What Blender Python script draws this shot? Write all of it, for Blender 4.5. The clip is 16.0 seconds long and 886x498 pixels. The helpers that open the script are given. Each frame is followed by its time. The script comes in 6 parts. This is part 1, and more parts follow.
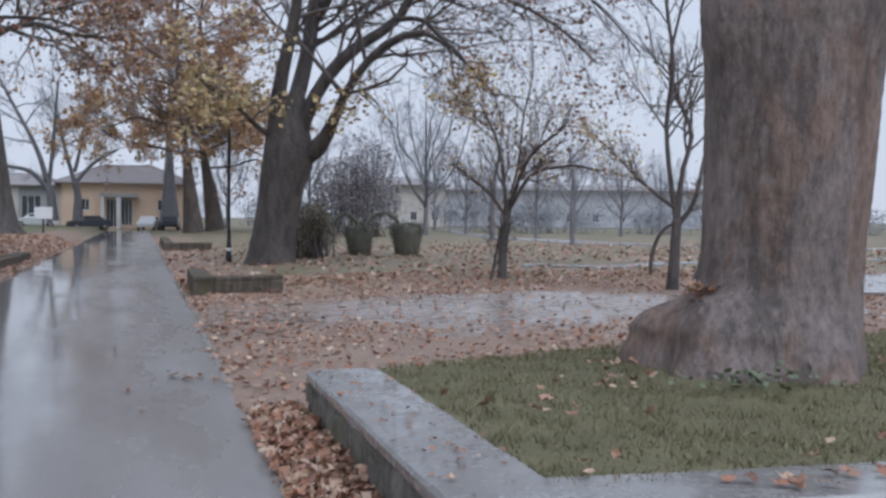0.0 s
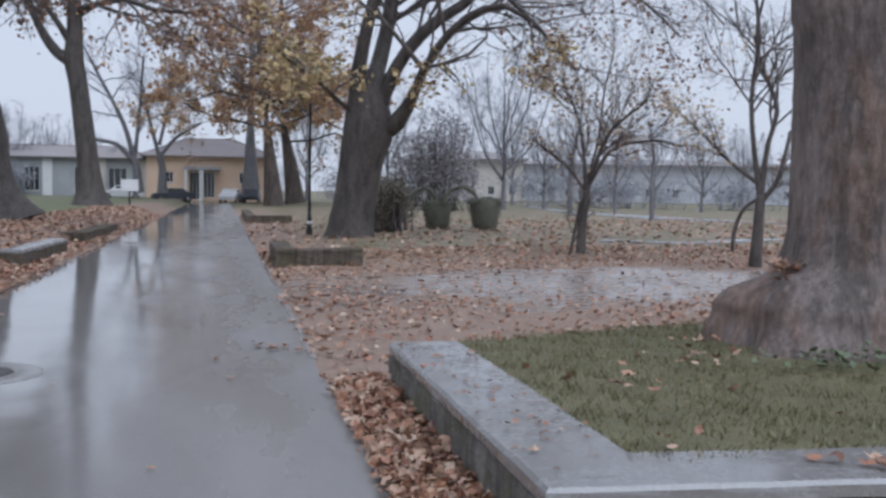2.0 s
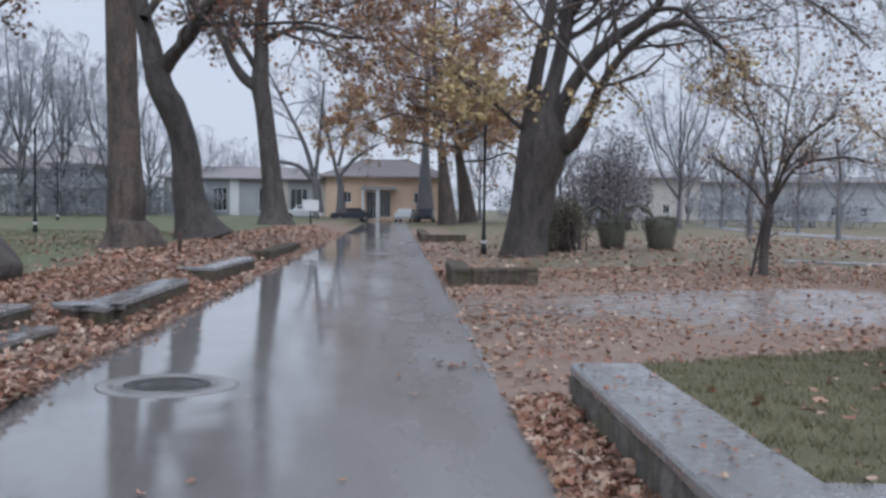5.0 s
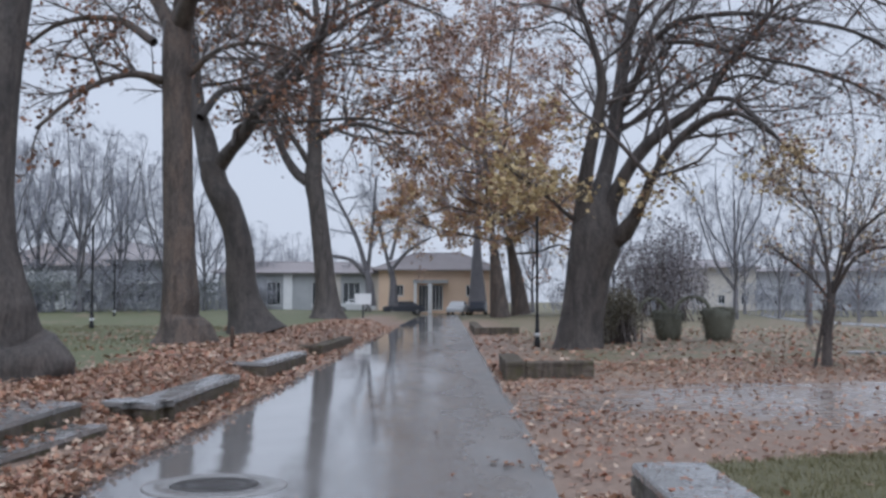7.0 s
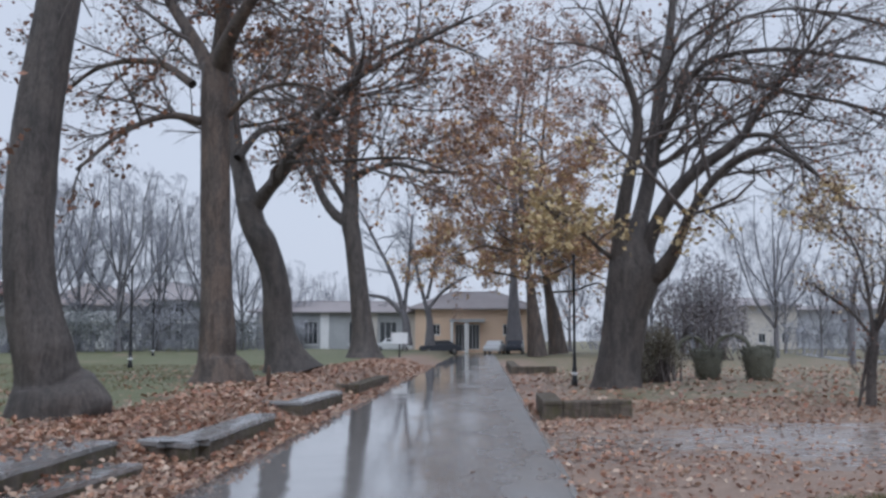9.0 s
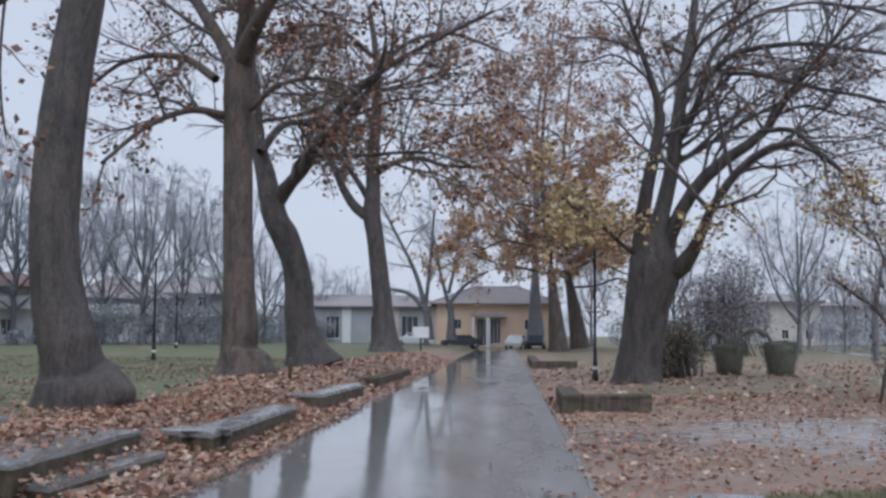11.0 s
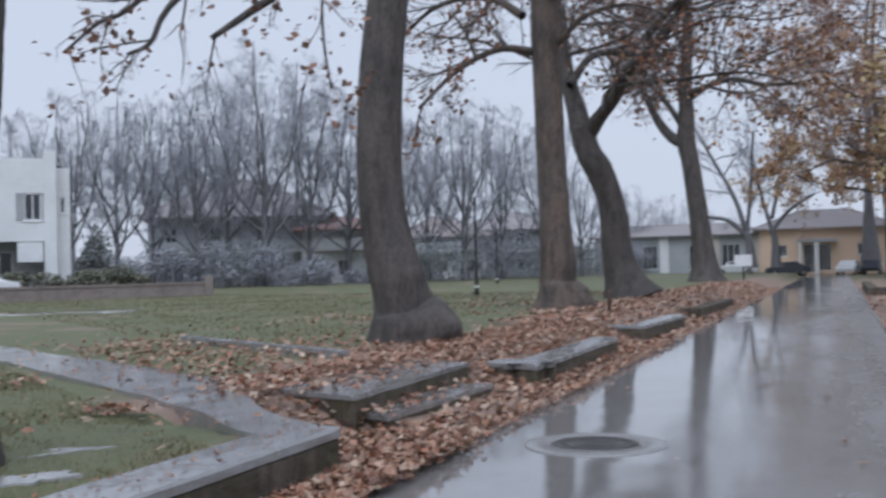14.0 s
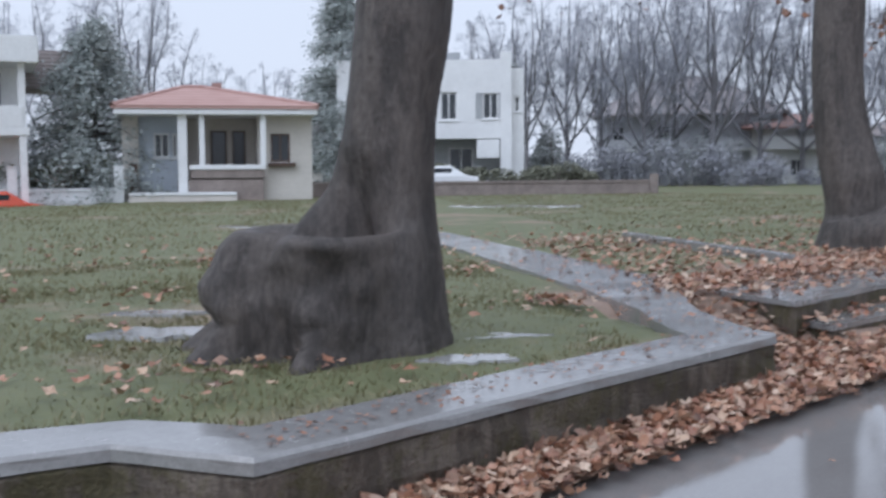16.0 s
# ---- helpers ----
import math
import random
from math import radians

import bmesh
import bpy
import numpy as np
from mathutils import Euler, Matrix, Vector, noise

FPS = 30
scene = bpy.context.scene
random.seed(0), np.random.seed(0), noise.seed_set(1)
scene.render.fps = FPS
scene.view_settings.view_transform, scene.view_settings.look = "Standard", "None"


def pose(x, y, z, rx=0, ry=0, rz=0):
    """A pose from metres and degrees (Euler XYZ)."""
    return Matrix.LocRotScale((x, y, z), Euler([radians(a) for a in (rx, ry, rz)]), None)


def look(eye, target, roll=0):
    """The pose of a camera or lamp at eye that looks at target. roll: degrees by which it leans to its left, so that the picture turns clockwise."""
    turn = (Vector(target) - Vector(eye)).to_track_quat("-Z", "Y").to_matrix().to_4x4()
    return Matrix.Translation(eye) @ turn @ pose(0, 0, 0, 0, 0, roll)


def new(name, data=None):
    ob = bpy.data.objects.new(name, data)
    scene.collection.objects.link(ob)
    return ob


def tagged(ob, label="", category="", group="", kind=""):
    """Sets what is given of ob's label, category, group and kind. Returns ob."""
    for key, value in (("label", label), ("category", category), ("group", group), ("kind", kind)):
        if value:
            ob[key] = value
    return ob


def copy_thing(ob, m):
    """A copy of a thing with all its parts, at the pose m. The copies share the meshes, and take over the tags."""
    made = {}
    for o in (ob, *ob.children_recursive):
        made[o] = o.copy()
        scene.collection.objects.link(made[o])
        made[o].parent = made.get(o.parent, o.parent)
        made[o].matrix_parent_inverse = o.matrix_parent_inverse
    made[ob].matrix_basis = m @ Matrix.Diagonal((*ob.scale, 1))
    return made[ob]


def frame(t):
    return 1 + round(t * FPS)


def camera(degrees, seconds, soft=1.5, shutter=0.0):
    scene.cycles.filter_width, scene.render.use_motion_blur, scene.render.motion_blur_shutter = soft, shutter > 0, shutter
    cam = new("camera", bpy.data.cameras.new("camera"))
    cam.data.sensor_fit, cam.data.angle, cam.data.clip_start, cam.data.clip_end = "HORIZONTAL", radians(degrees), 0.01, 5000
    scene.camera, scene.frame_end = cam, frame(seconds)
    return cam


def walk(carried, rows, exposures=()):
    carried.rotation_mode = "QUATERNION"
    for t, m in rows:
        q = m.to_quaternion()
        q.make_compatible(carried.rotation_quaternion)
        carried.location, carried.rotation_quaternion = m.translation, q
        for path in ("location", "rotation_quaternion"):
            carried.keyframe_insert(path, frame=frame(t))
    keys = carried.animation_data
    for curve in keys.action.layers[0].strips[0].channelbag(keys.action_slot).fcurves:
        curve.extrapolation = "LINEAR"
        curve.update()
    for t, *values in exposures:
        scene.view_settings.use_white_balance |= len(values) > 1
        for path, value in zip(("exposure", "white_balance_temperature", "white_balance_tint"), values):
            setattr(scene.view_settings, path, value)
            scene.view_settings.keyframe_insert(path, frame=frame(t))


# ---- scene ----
cam = camera(45.27, 16.0, soft=2.8, shutter=0.5)
# seconds, x, y, z, yaw, pitch, roll; the footpath runs along +y, its surface is z = 0
ROWS = [
    (0, 0.114, -0.009, 1.477, -15.89, -1.65, -0.58),
    (0.5, 0.102, -0.017, 1.480, -15.21, -2.07, -0.69),
    (1, 0.091, -0.022, 1.479, -14.13, -2.37, -0.81),
    (1.5, 0.080, -0.030, 1.480, -13.05, -2.68, -0.95),
    (2, 0.061, -0.054, 1.481, -11.74, -3.09, -0.93),
    (2.5, 0.048, -0.078, 1.486, -10.39, -3.31, -0.84),
    (3, 0.048, -0.098, 1.484, -10.14, -3.47, -0.70),
    (3.5, 0.032, -0.109, 1.485, -9.57, -3.88, -0.35),
    (4, 0.004, -0.139, 1.494, -6.93, -3.64, -0.18),
    (4.5, -0.017, -0.137, 1.496, -4.26, -3.07, -0.57),
    (7, -0.014, 0.097, 1.501, 0.32, 2.77, -0.21),
    (7.5, -0.016, 0.130, 1.500, 1.09, 3.95, -0.23),
    (8, -0.010, 0.150, 1.487, 1.75, 4.87, -0.09),
    (8.5, -0.001, 0.152, 1.493, 2.07, 4.96, -0.07),
    (9, 0.001, 0.151, 1.488, 2.30, 4.87, -0.12),
    (11.5, 0.037, 0.007, 1.447, 3.81, 4.56, -0.58),
    (12, 0.037, -0.036, 1.433, 5.81, 4.25, -0.68),
    (12.5, 0.101, -0.018, 1.471, 13.13, 2.02, 0.02),
    (13, 0.064, 0.073, 1.480, 16.99, 1.23, 0.73),
    (13.5, 0.029, 0.121, 1.473, 18.79, 1.66, 1.00),
    (14, 0.007, 0.141, 1.463, 20.42, 1.08, 1.31),
    (14.5, -0.017, 0.086, 1.473, 27.55, -0.22, 0.19),
    (15, 0.003, 0.185, 1.474, 35.88, -1.19, 0.29),
    (15.5, 0.020, 0.227, 1.467, 40.91, -2.60, -0.64),
    (16, 0.025, 0.245, 1.455, 44.14, -4.05, 0.37),
]
walk(cam, [(t, pose(x, y, z, 90 + pitch, roll, yaw)) for t, x, y, z, yaw, pitch, roll in ROWS], [(0.0, 0.25, 5330, 10), (4.5, 0.23, 5310, 10), (7.5, 0.19, 5310, 10), (12.5, 0.18, 5310, 10), (14.0, 0.2, 5310, 10), (16.0, 0.47, 5290, 10)])

# ---- overcast sky and weak, wide sun ----
SUN_ELEV, SUN_AZ = 55.0, 200.0
world = bpy.data.worlds.new("overcast_sky")
scene.world = world
world.use_nodes = True
wn, wl = world.node_tree.nodes, world.node_tree.links
sky = wn.new("ShaderNodeTexSky")
sky.sky_type, sky.sun_disc = "NISHITA", False
sky.sun_elevation, sky.sun_rotation = radians(SUN_ELEV), radians(SUN_AZ)
sky.air_density, sky.dust_density, sky.ozone_density = 1.0, 6.0, 1.0
cloud = wn.new("ShaderNodeMix")
cloud.data_type = "RGBA"
cloud.inputs[0].default_value = 0.9
cloud.inputs[7].default_value = (6.4, 6.15, 5.98, 1)
wl.new(sky.outputs[0], cloud.inputs[6])
wl.new(cloud.outputs[2], wn["Background"].inputs[0])
wn["Background"].inputs[1].default_value = 0.1
sun = new("sun", bpy.data.lights.new("sun", "SUN"))
sun.data.energy, sun.data.angle, sun.data.color = 1.3, radians(60), (1.0, 0.97, 0.93)
sun.matrix_world = look((0, 0, 60), (60 * math.sin(radians(SUN_AZ + 180)) * -1, 60 * math.cos(radians(SUN_AZ + 180)), 60 - 60 * math.tan(radians(SUN_ELEV))))
scene.view_settings.exposure = 0.0


# ---- materials ----
class Mat:
    """Small wrapper to write node materials briefly."""

    def __init__(self, name, rough=0.8, metal=0.0, spec=0.5):
        self.m = bpy.data.materials.new(name)
        self.m.use_nodes = True
        self.n, self.l = self.m.node_tree.nodes, self.m.node_tree.links
        self.b = self.n["Principled BSDF"]
        self.b.inputs["Roughness"].default_value = rough
        self.b.inputs["Metallic"].default_value = metal
        self.b.inputs["Specular IOR Level"].default_value = spec
        self.pos = self.n.new("ShaderNodeNewGeometry").outputs["Position"]

    def noise(self, scale, detail=4, rough=0.55, vec=None, stretch=None):
        t = self.n.new("ShaderNodeTexNoise")
        t.inputs["Scale"].default_value, t.inputs["Detail"].default_value, t.inputs["Roughness"].default_value = scale, detail, rough
        v = vec or self.pos
        if stretch:
            mp = self.n.new("ShaderNodeMapping")
            mp.inputs["Scale"].default_value = stretch
            self.l.new(v, mp.inputs[0])
            v = mp.outputs[0]
        self.l.new(v, t.inputs[0])
        return t.outputs[0]

    def ramp(self, fac, stops):
        r = self.n.new("ShaderNodeValToRGB")
        e = r.color_ramp.elements
        while len(e) < len(stops):
            e.new(0.5)
        for k, (p, c) in zip(e, stops):
            k.position = p
            k.color = (*c, 1) if hasattr(c, "__len__") else (c, c, c, 1)
        self.l.new(fac, r.inputs[0])
        return r.outputs[0]

    def mix(self, fac, a, b, mode="MIX"):
        x = self.n.new("ShaderNodeMix")
        x.data_type, x.blend_type = "RGBA", mode
        for s, v in ((0, fac), (6, a), (7, b)):
            if hasattr(v, "is_linked"):
                self.l.new(v, x.inputs[s])
            else:
                x.inputs[s].default_value = v if s == 0 else (*v, 1)
        return x.outputs[2]

    def math(self, op, a, b=0.0, clamp=False):
        x = self.n.new("ShaderNodeMath")
        x.operation, x.use_clamp = op, clamp
        for s, v in ((0, a), (1, b)):
            if hasattr(v, "is_linked"):
                self.l.new(v, x.inputs[s])
            else:
                x.inputs[s].default_value = v
        return x.outputs[0]

    def axis(self, k):
        s = self.n.new("ShaderNodeSeparateXYZ")
        self.l.new(self.pos, s.inputs[0])
        return s.outputs[k]

    def color(self, c):
        if hasattr(c, "is_linked"):
            self.l.new(c, self.b.inputs["Base Color"])
        else:
            self.b.inputs["Base Color"].default_value = (*c, 1)
        return self

    def rough(self, r):
        self.l.new(r, self.b.inputs["Roughness"])
        return self

    def bump(self, h, strength=0.4, dist=0.02):
        x = self.n.new("ShaderNodeBump")
        x.inputs["Strength"].default_value, x.inputs["Distance"].default_value = strength, dist
        self.l.new(h, x.inputs["Height"])
        self.l.new(x.outputs[0], self.b.inputs["Normal"])
        return self


def speckled(name, lo, hi, scale=3.0, fine=40.0, rough=0.85, bump=0.3, dist=0.01, spec=0.4, stretch=None):
    """A plain surface with blotches at two sizes and fine relief."""
    m = Mat(name, rough, 0, spec)
    big, small = m.noise(scale, 5, 0.6, None, stretch), m.noise(fine, 4, 0.6)
    c = m.ramp(big, [(0.3, lo), (0.7, hi)])
    c = m.mix(0.35, c, m.ramp(small, [(0.3, [v * 0.6 for v in lo]), (0.7, [min(1, v * 1.25) for v in hi])]))
    m.color(c).bump(small, bump, dist)
    return m.m


def object_varied(name, cols, rough=0.6, spec=0.4, trans=0.0):
    """Colour differs from piece to piece of a joined mesh."""
    m = Mat(name, rough, 0, spec)
    g = m.n.new("ShaderNodeNewGeometry")
    st = [(i / max(1, len(cols) - 1), c) for i, c in enumerate(cols)]
    m.color(m.mix(0.25, m.ramp(g.outputs["Random Per Island"], st), m.ramp(m.noise(60, 3), [(0.3, [v * 0.5 for v in cols[0]]), (0.7, [v * 1.2 for v in cols[-1]])])))
    return m.m


def wet_path():
    m = Mat("wet_concrete", 0.2, 0, 1.0)
    blot = m.noise(0.7, 5, 0.6, None, (1, 0.35, 1))
    grain = m.noise(90, 4, 0.7)
    mid = m.noise(6, 5, 0.65)
    c = m.ramp(blot, [(0.3, (0.17, 0.16, 0.155)), (0.7, (0.27, 0.258, 0.25))])
    c = m.mix(0.3, c, m.ramp(grain, [(0.3, (0.1, 0.095, 0.09)), (0.75, (0.32, 0.3, 0.29))]))
    m.color(c)
    # films of standing water leave the left half smoother than the right
    side = m.math("MULTIPLY_ADD", m.axis(0), 0.16)
    side.node.inputs[2].default_value = 0.36
    film = m.math("ADD", m.math("MULTIPLY", m.noise(0.9, 4, 0.6, None, (1, 0.3, 1)), 0.7), side)
    m.rough(m.ramp(film, [(0.3, 0.03), (0.52, 0.07), (0.72, 0.22), (0.95, 0.55)]))
    m.bump(m.mix(0.5, mid, grain), 0.06, 0.005)
    return m.m


def wet_cap(name, reach, gloss):
    """Concrete with films of rain: darker and mirror-smooth where water stands."""
    m = Mat(name, 0.3, 0, 1.0)
    big, mid, grain = m.noise(4.0, 6, 0.75), m.noise(15, 6, 0.75), m.noise(70, 4, 0.7)
    c = m.mix(0.4, m.ramp(mid, [(0.3, (0.14, 0.135, 0.13)), (0.7, (0.3, 0.29, 0.282))]), m.ramp(grain, [(0.3, (0.11, 0.107, 0.103)), (0.7, (0.37, 0.36, 0.352))]))
    film = m.ramp(m.mix(0.45, big, mid), [(reach, 1.0), (reach + 0.09, 0.0)])
    m.color(m.mix(m.math("MULTIPLY", film, 0.4), c, (0.24, 0.235, 0.23)))
    m.rough(m.mix(film, (0.42, 0.42, 0.42), (gloss, gloss, gloss)))
    m.bump(m.mix(film, m.mix(0.5, mid, grain), (0.5, 0.5, 0.5)), 0.3, 0.01)
    return m.m


def mossy_wall(name, tone):
    """Old concrete: dark run-off streaks, pale scabs and moss."""
    m = Mat(name, 0.85, 0, 0.35)
    big, mid, fine = m.noise(2.2, 5, 0.65), m.noise(9, 5, 0.7), m.noise(45, 4, 0.7)
    run = m.noise(5.5, 5, 0.7, None, (1, 1, 0.16))
    c = m.ramp(mid, [(0.3, (0.15, 0.141, 0.126)), (0.7, (0.33, 0.31, 0.28))])
    c = m.mix(0.45, c, m.ramp(fine, [(0.3, (0.09, 0.085, 0.076)), (0.7, (0.38, 0.355, 0.32))]))
    c = m.mix(m.ramp(run, [(0.44, 0.7), (0.56, 0.0)]), c, (0.085, 0.078, 0.068))
    c = m.mix(m.ramp(m.mix(0.5, big, mid), [(0.48, 0.0), (0.58, 0.75)]), c, m.ramp(fine, [(0.3, (0.085, 0.088, 0.042)), (0.7, (0.17, 0.17, 0.085))]))
    m.color(m.mix(1.0, c, tone, "MULTIPLY")).bump(m.mix(0.45, m.mix(0.5, mid, run), fine), 1.0, 0.05)
    return m.m


def ground_mix():
    """Leaf litter, grass and mud, by where each grows; puddles where water stands."""
    m = Mat("park_ground", 0.8, 0, 0.4)
    wob = m.noise(0.55, 4, 0.6)
    fine = m.noise(28, 5, 0.7)
    mid = m.noise(3.2, 5, 0.65)
    litter = m.mix(0.6, m.ramp(mid, [(0.3, (0.19, 0.14, 0.11)), (0.7, (0.34, 0.245, 0.19))]), m.ramp(fine, [(0.3, (0.1, 0.075, 0.06)), (0.5, (0.29, 0.2, 0.15)), (0.72, (0.48, 0.37, 0.28))]))
    grass = m.mix(0.5, m.ramp(mid, [(0.3, (0.085, 0.1, 0.043)), (0.7, (0.165, 0.168, 0.082))]), m.ramp(fine, [(0.3, (0.06, 0.07, 0.03)), (0.7, (0.22, 0.22, 0.11))]))
    mud = m.ramp(m.math("ADD", mid, 0.0), [(0.3, (0.17, 0.14, 0.12)), (0.7, (0.29, 0.245, 0.215))])
    x, y = m.axis(0), m.axis(1)
    edge = m.math("MULTIPLY_ADD", wob, 5.0)
    edge.node.inputs[2].default_value = -2.5
    left = m.math("MULTIPLY", m.math("ADD", m.math("ADD", m.math("SUBTRACT", x, m.math("MULTIPLY", m.math("LESS_THAN", y, 7.4), 2.6)), 5.6), m.math("MULTIPLY", edge, m.math("SUBTRACT", 1.0, m.math("MULTIPLY", m.math("LESS_THAN", y, 7.4), 0.7)))), -1.1, True)
    far = m.math("MULTIPLY", m.math("ADD", m.math("SUBTRACT", y, 70), m.math("MULTIPLY", edge, 4.0)), 0.06, True)
    right = m.math("MULTIPLY", m.math("MULTIPLY", m.math("SUBTRACT", y, 19), 0.12, True), m.math("MULTIPLY", m.math("SUBTRACT", x, 1.6), 0.5, True))
    right = m.math("MULTIPLY", right, m.ramp(m.noise(0.9, 5, 0.7), [(0.36, 0.0), (0.56, 0.8)]))
    green = m.math("MAXIMUM", m.math("MAXIMUM", left, right), m.math("MULTIPLY", far, 0.7))
    patch = m.ramp(m.noise(0.35, 4, 0.65), [(0.56, 0.0), (0.66, 0.75)])
    c = m.mix(green, litter, m.mix(patch, grass, litter))
    # trodden muddy stretch with standing water beside the wall
    dx = m.math("MULTIPLY", m.math("SUBTRACT", x, 6.3), 0.14)
    dy = m.math("MULTIPLY", m.math("SUBTRACT", y, 15.6), 0.27)
    rr = m.math("ADD", m.math("MULTIPLY", dx, dx), m.math("MULTIPLY", dy, dy))
    pool = m.math("SUBTRACT", m.math("ADD", 1.05, m.math("MULTIPLY", m.math("SUBTRACT", m.noise(0.8, 5, 0.65, None, (0.6, 1.3, 1)), 0.5), 3.4)), rr)
    wet = m.ramp(pool, [(0.25, 0.0), (0.6, 1.0)])
    c = m.mix(m.math("MULTIPLY", wet, 0.85), c, mud)
    m.color(c)
    m.rough(m.mix(wet, m.ramp(fine, [(0.3, 0.5), (0.7, 0.8)]), m.ramp(mid, [(0.35, 0.12), (0.65, 0.4)])))
    m.bump(m.mix(wet, m.mix(0.5, mid, fine), (0.5, 0.5, 0.5)), 0.7, 0.05)
    return m.m


def bark(name, dark, light, patch, scale=1.0, amount=0.35):
    m = Mat(name, 0.75, 0, 0.35)
    v = m.noise(3.5 * scale, 6, 0.7, None, (1, 1, 0.35))
    f = m.noise(26 * scale, 6, 0.75, None, (1, 1, 0.4))
    p = m.ramp(m.noise(2.4 * scale, 5, 0.65, None, (1, 1, 0.4)), [(0.5, 0.0), (0.57, amount)])
    c = m.mix(p, m.ramp(v, [(0.36, dark), (0.64, light)]), patch)
    c = m.mix(0.5, c, m.ramp(f, [(0.34, [q * 0.4 for q in dark]), (0.64, light)]))
    # long running stains, pale scars and furrows
    s = m.noise(4.2 * scale, 6, 0.75, None, (1, 1, 0.24))
    c = m.mix(m.ramp(s, [(0.4, 0.6), (0.5, 0.0)]), c, [q * 0.55 for q in dark])
    c = m.mix(m.ramp(s, [(0.58, 0.0), (0.7, 0.32)]), c, [min(1, q * 1.3) for q in light])
    k = m.noise(8.0 * scale, 5, 0.7, None, (1, 1, 0.7))
    c = m.mix(m.ramp(k, [(0.6, 0.0), (0.68, 0.55)]), c, [q * 0.55 for q in dark])
    m.color(c).rough(m.ramp(v, [(0.3, 0.4), (0.7, 0.8)]))
    m.bump(m.mix(0.5, m.mix(0.5, v, s), m.mix(0.5, k, f)), 1.0, 0.08)
    return m.m


def roof_tiles(name, lo, hi, pitch=0.3):
    m = Mat(name, 0.75, 0, 0.35)
    w = m.n.new("ShaderNodeTexWave")
    w.bands_direction = "Z"
    w.inputs["Scale"].default_value, w.inputs["Distortion"].default_value, w.inputs["Detail"].default_value = 2.2, 0.6, 2
    m.l.new(m.pos, w.inputs[0])
    c = m.mix(0.5, m.ramp(m.noise(0.9, 5), [(0.3, lo), (0.7, hi)]), m.ramp(m.noise(14, 3), [(0.3, lo), (0.7, hi)]))
    m.color(m.mix(m.math("MULTIPLY", w.outputs[1], 0.35), c, [v * 0.5 for v in lo])).bump(w.outputs[1], 0.4, 0.04)
    return m.m


def plain(name, c, rough=0.5, metal=0.0, spec=0.5, vary=0.12):
    m = Mat(name, rough, metal, spec)
    m.color(m.ramp(m.noise(5, 5, 0.65), [(0.3, [v * (1 - vary) for v in c]), (0.7, [min(1, v * (1 + vary)) for v in c])]))
    m.bump(m.noise(60, 3), 0.1, 0.004)
    return m.m


M_PATH = wet_path()
M_GROUND = ground_mix()
M_WALL = mossy_wall("mossy_concrete", (1.0, 1.0, 1.0))
M_WALL_BROWN = mossy_wall("earth_stained_concrete", (0.62, 0.54, 0.48))
M_CAP = wet_cap("wet_concrete_cap", 0.5, 0.16)
M_CAP_WET = wet_cap("puddled_concrete", 0.57, 0.17)
M_GRASS = object_varied("grass_blades", [(0.105, 0.1, 0.044), (0.155, 0.148, 0.066), (0.25, 0.215, 0.125)], 0.55)
M_LEAF = object_varied("fallen_leaf", [(0.11, 0.065, 0.05), (0.32, 0.15, 0.09), (0.44, 0.25, 0.15), (0.17, 0.09, 0.065), (0.6, 0.44, 0.31), (0.38, 0.17, 0.1), (0.68, 0.55, 0.42), (0.24, 0.12, 0.08)], 0.45)
M_LEAF_BROWN = object_varied("brown_leaf", [(0.11, 0.07, 0.055), (0.2, 0.11, 0.075), (0.34, 0.165, 0.095)], 0.6)
M_LEAF_ORANGE = object_varied("orange_leaf", [(0.36, 0.19, 0.11), (0.52, 0.3, 0.15), (0.58, 0.4, 0.18)], 0.6)
M_LEAF_RUST = object_varied("rust_leaf", [(0.26, 0.17, 0.14), (0.38, 0.24, 0.18), (0.46, 0.3, 0.22)], 0.6)
M_LEAF_PALE = object_varied("pale_tan_leaf", [(0.46, 0.35, 0.2), (0.55, 0.44, 0.29), (0.6, 0.5, 0.36)], 0.6)
M_LEAF_YELLOW = object_varied("yellow_leaf", [(0.44, 0.31, 0.14), (0.56, 0.44, 0.22), (0.5, 0.41, 0.25)], 0.6)
M_BARK_PLANE = bark("plane_bark", (0.062, 0.05, 0.044), (0.165, 0.132, 0.112), (0.24, 0.16, 0.115), 1.0, 0.5)
M_BARK_PALE = bark("pale_plane_bark", (0.1, 0.08, 0.073), (0.31, 0.255, 0.232), (0.25, 0.14, 0.092), 0.7, 0.8)
M_BARK_DARK = bark("wet_dark_bark", (0.052, 0.045, 0.042), (0.135, 0.115, 0.104), (0.17, 0.137, 0.115), 1.0, 0.4)
M_TWIG = bark("twig_bark", (0.11, 0.095, 0.09), (0.22, 0.185, 0.17), (0.2, 0.17, 0.16), 2.0, 0.2)
# far twigs and bark: pale bluish greys carry the haze of distance
M_TWIG_FAR = bark("hazed_twig_bark", (0.33, 0.335, 0.375), (0.47, 0.475, 0.525), (0.4, 0.395, 0.43), 1.0, 0.2)
M_BARK_FAR = bark("hazed_far_bark", (0.15, 0.145, 0.155), (0.26, 0.25, 0.265), (0.24, 0.225, 0.235), 1.0, 0.3)
M_HEDGE = object_varied("hedge_leaves", [(0.11, 0.115, 0.085), (0.18, 0.185, 0.135), (0.25, 0.245, 0.18)], 0.6)
# needles far paler than real foliage, haze included in the colour
M_NEEDLE = object_varied("hazed_conifer_needles", [(0.34, 0.37, 0.355), (0.39, 0.42, 0.405), (0.43, 0.46, 0.445)], 0.8)
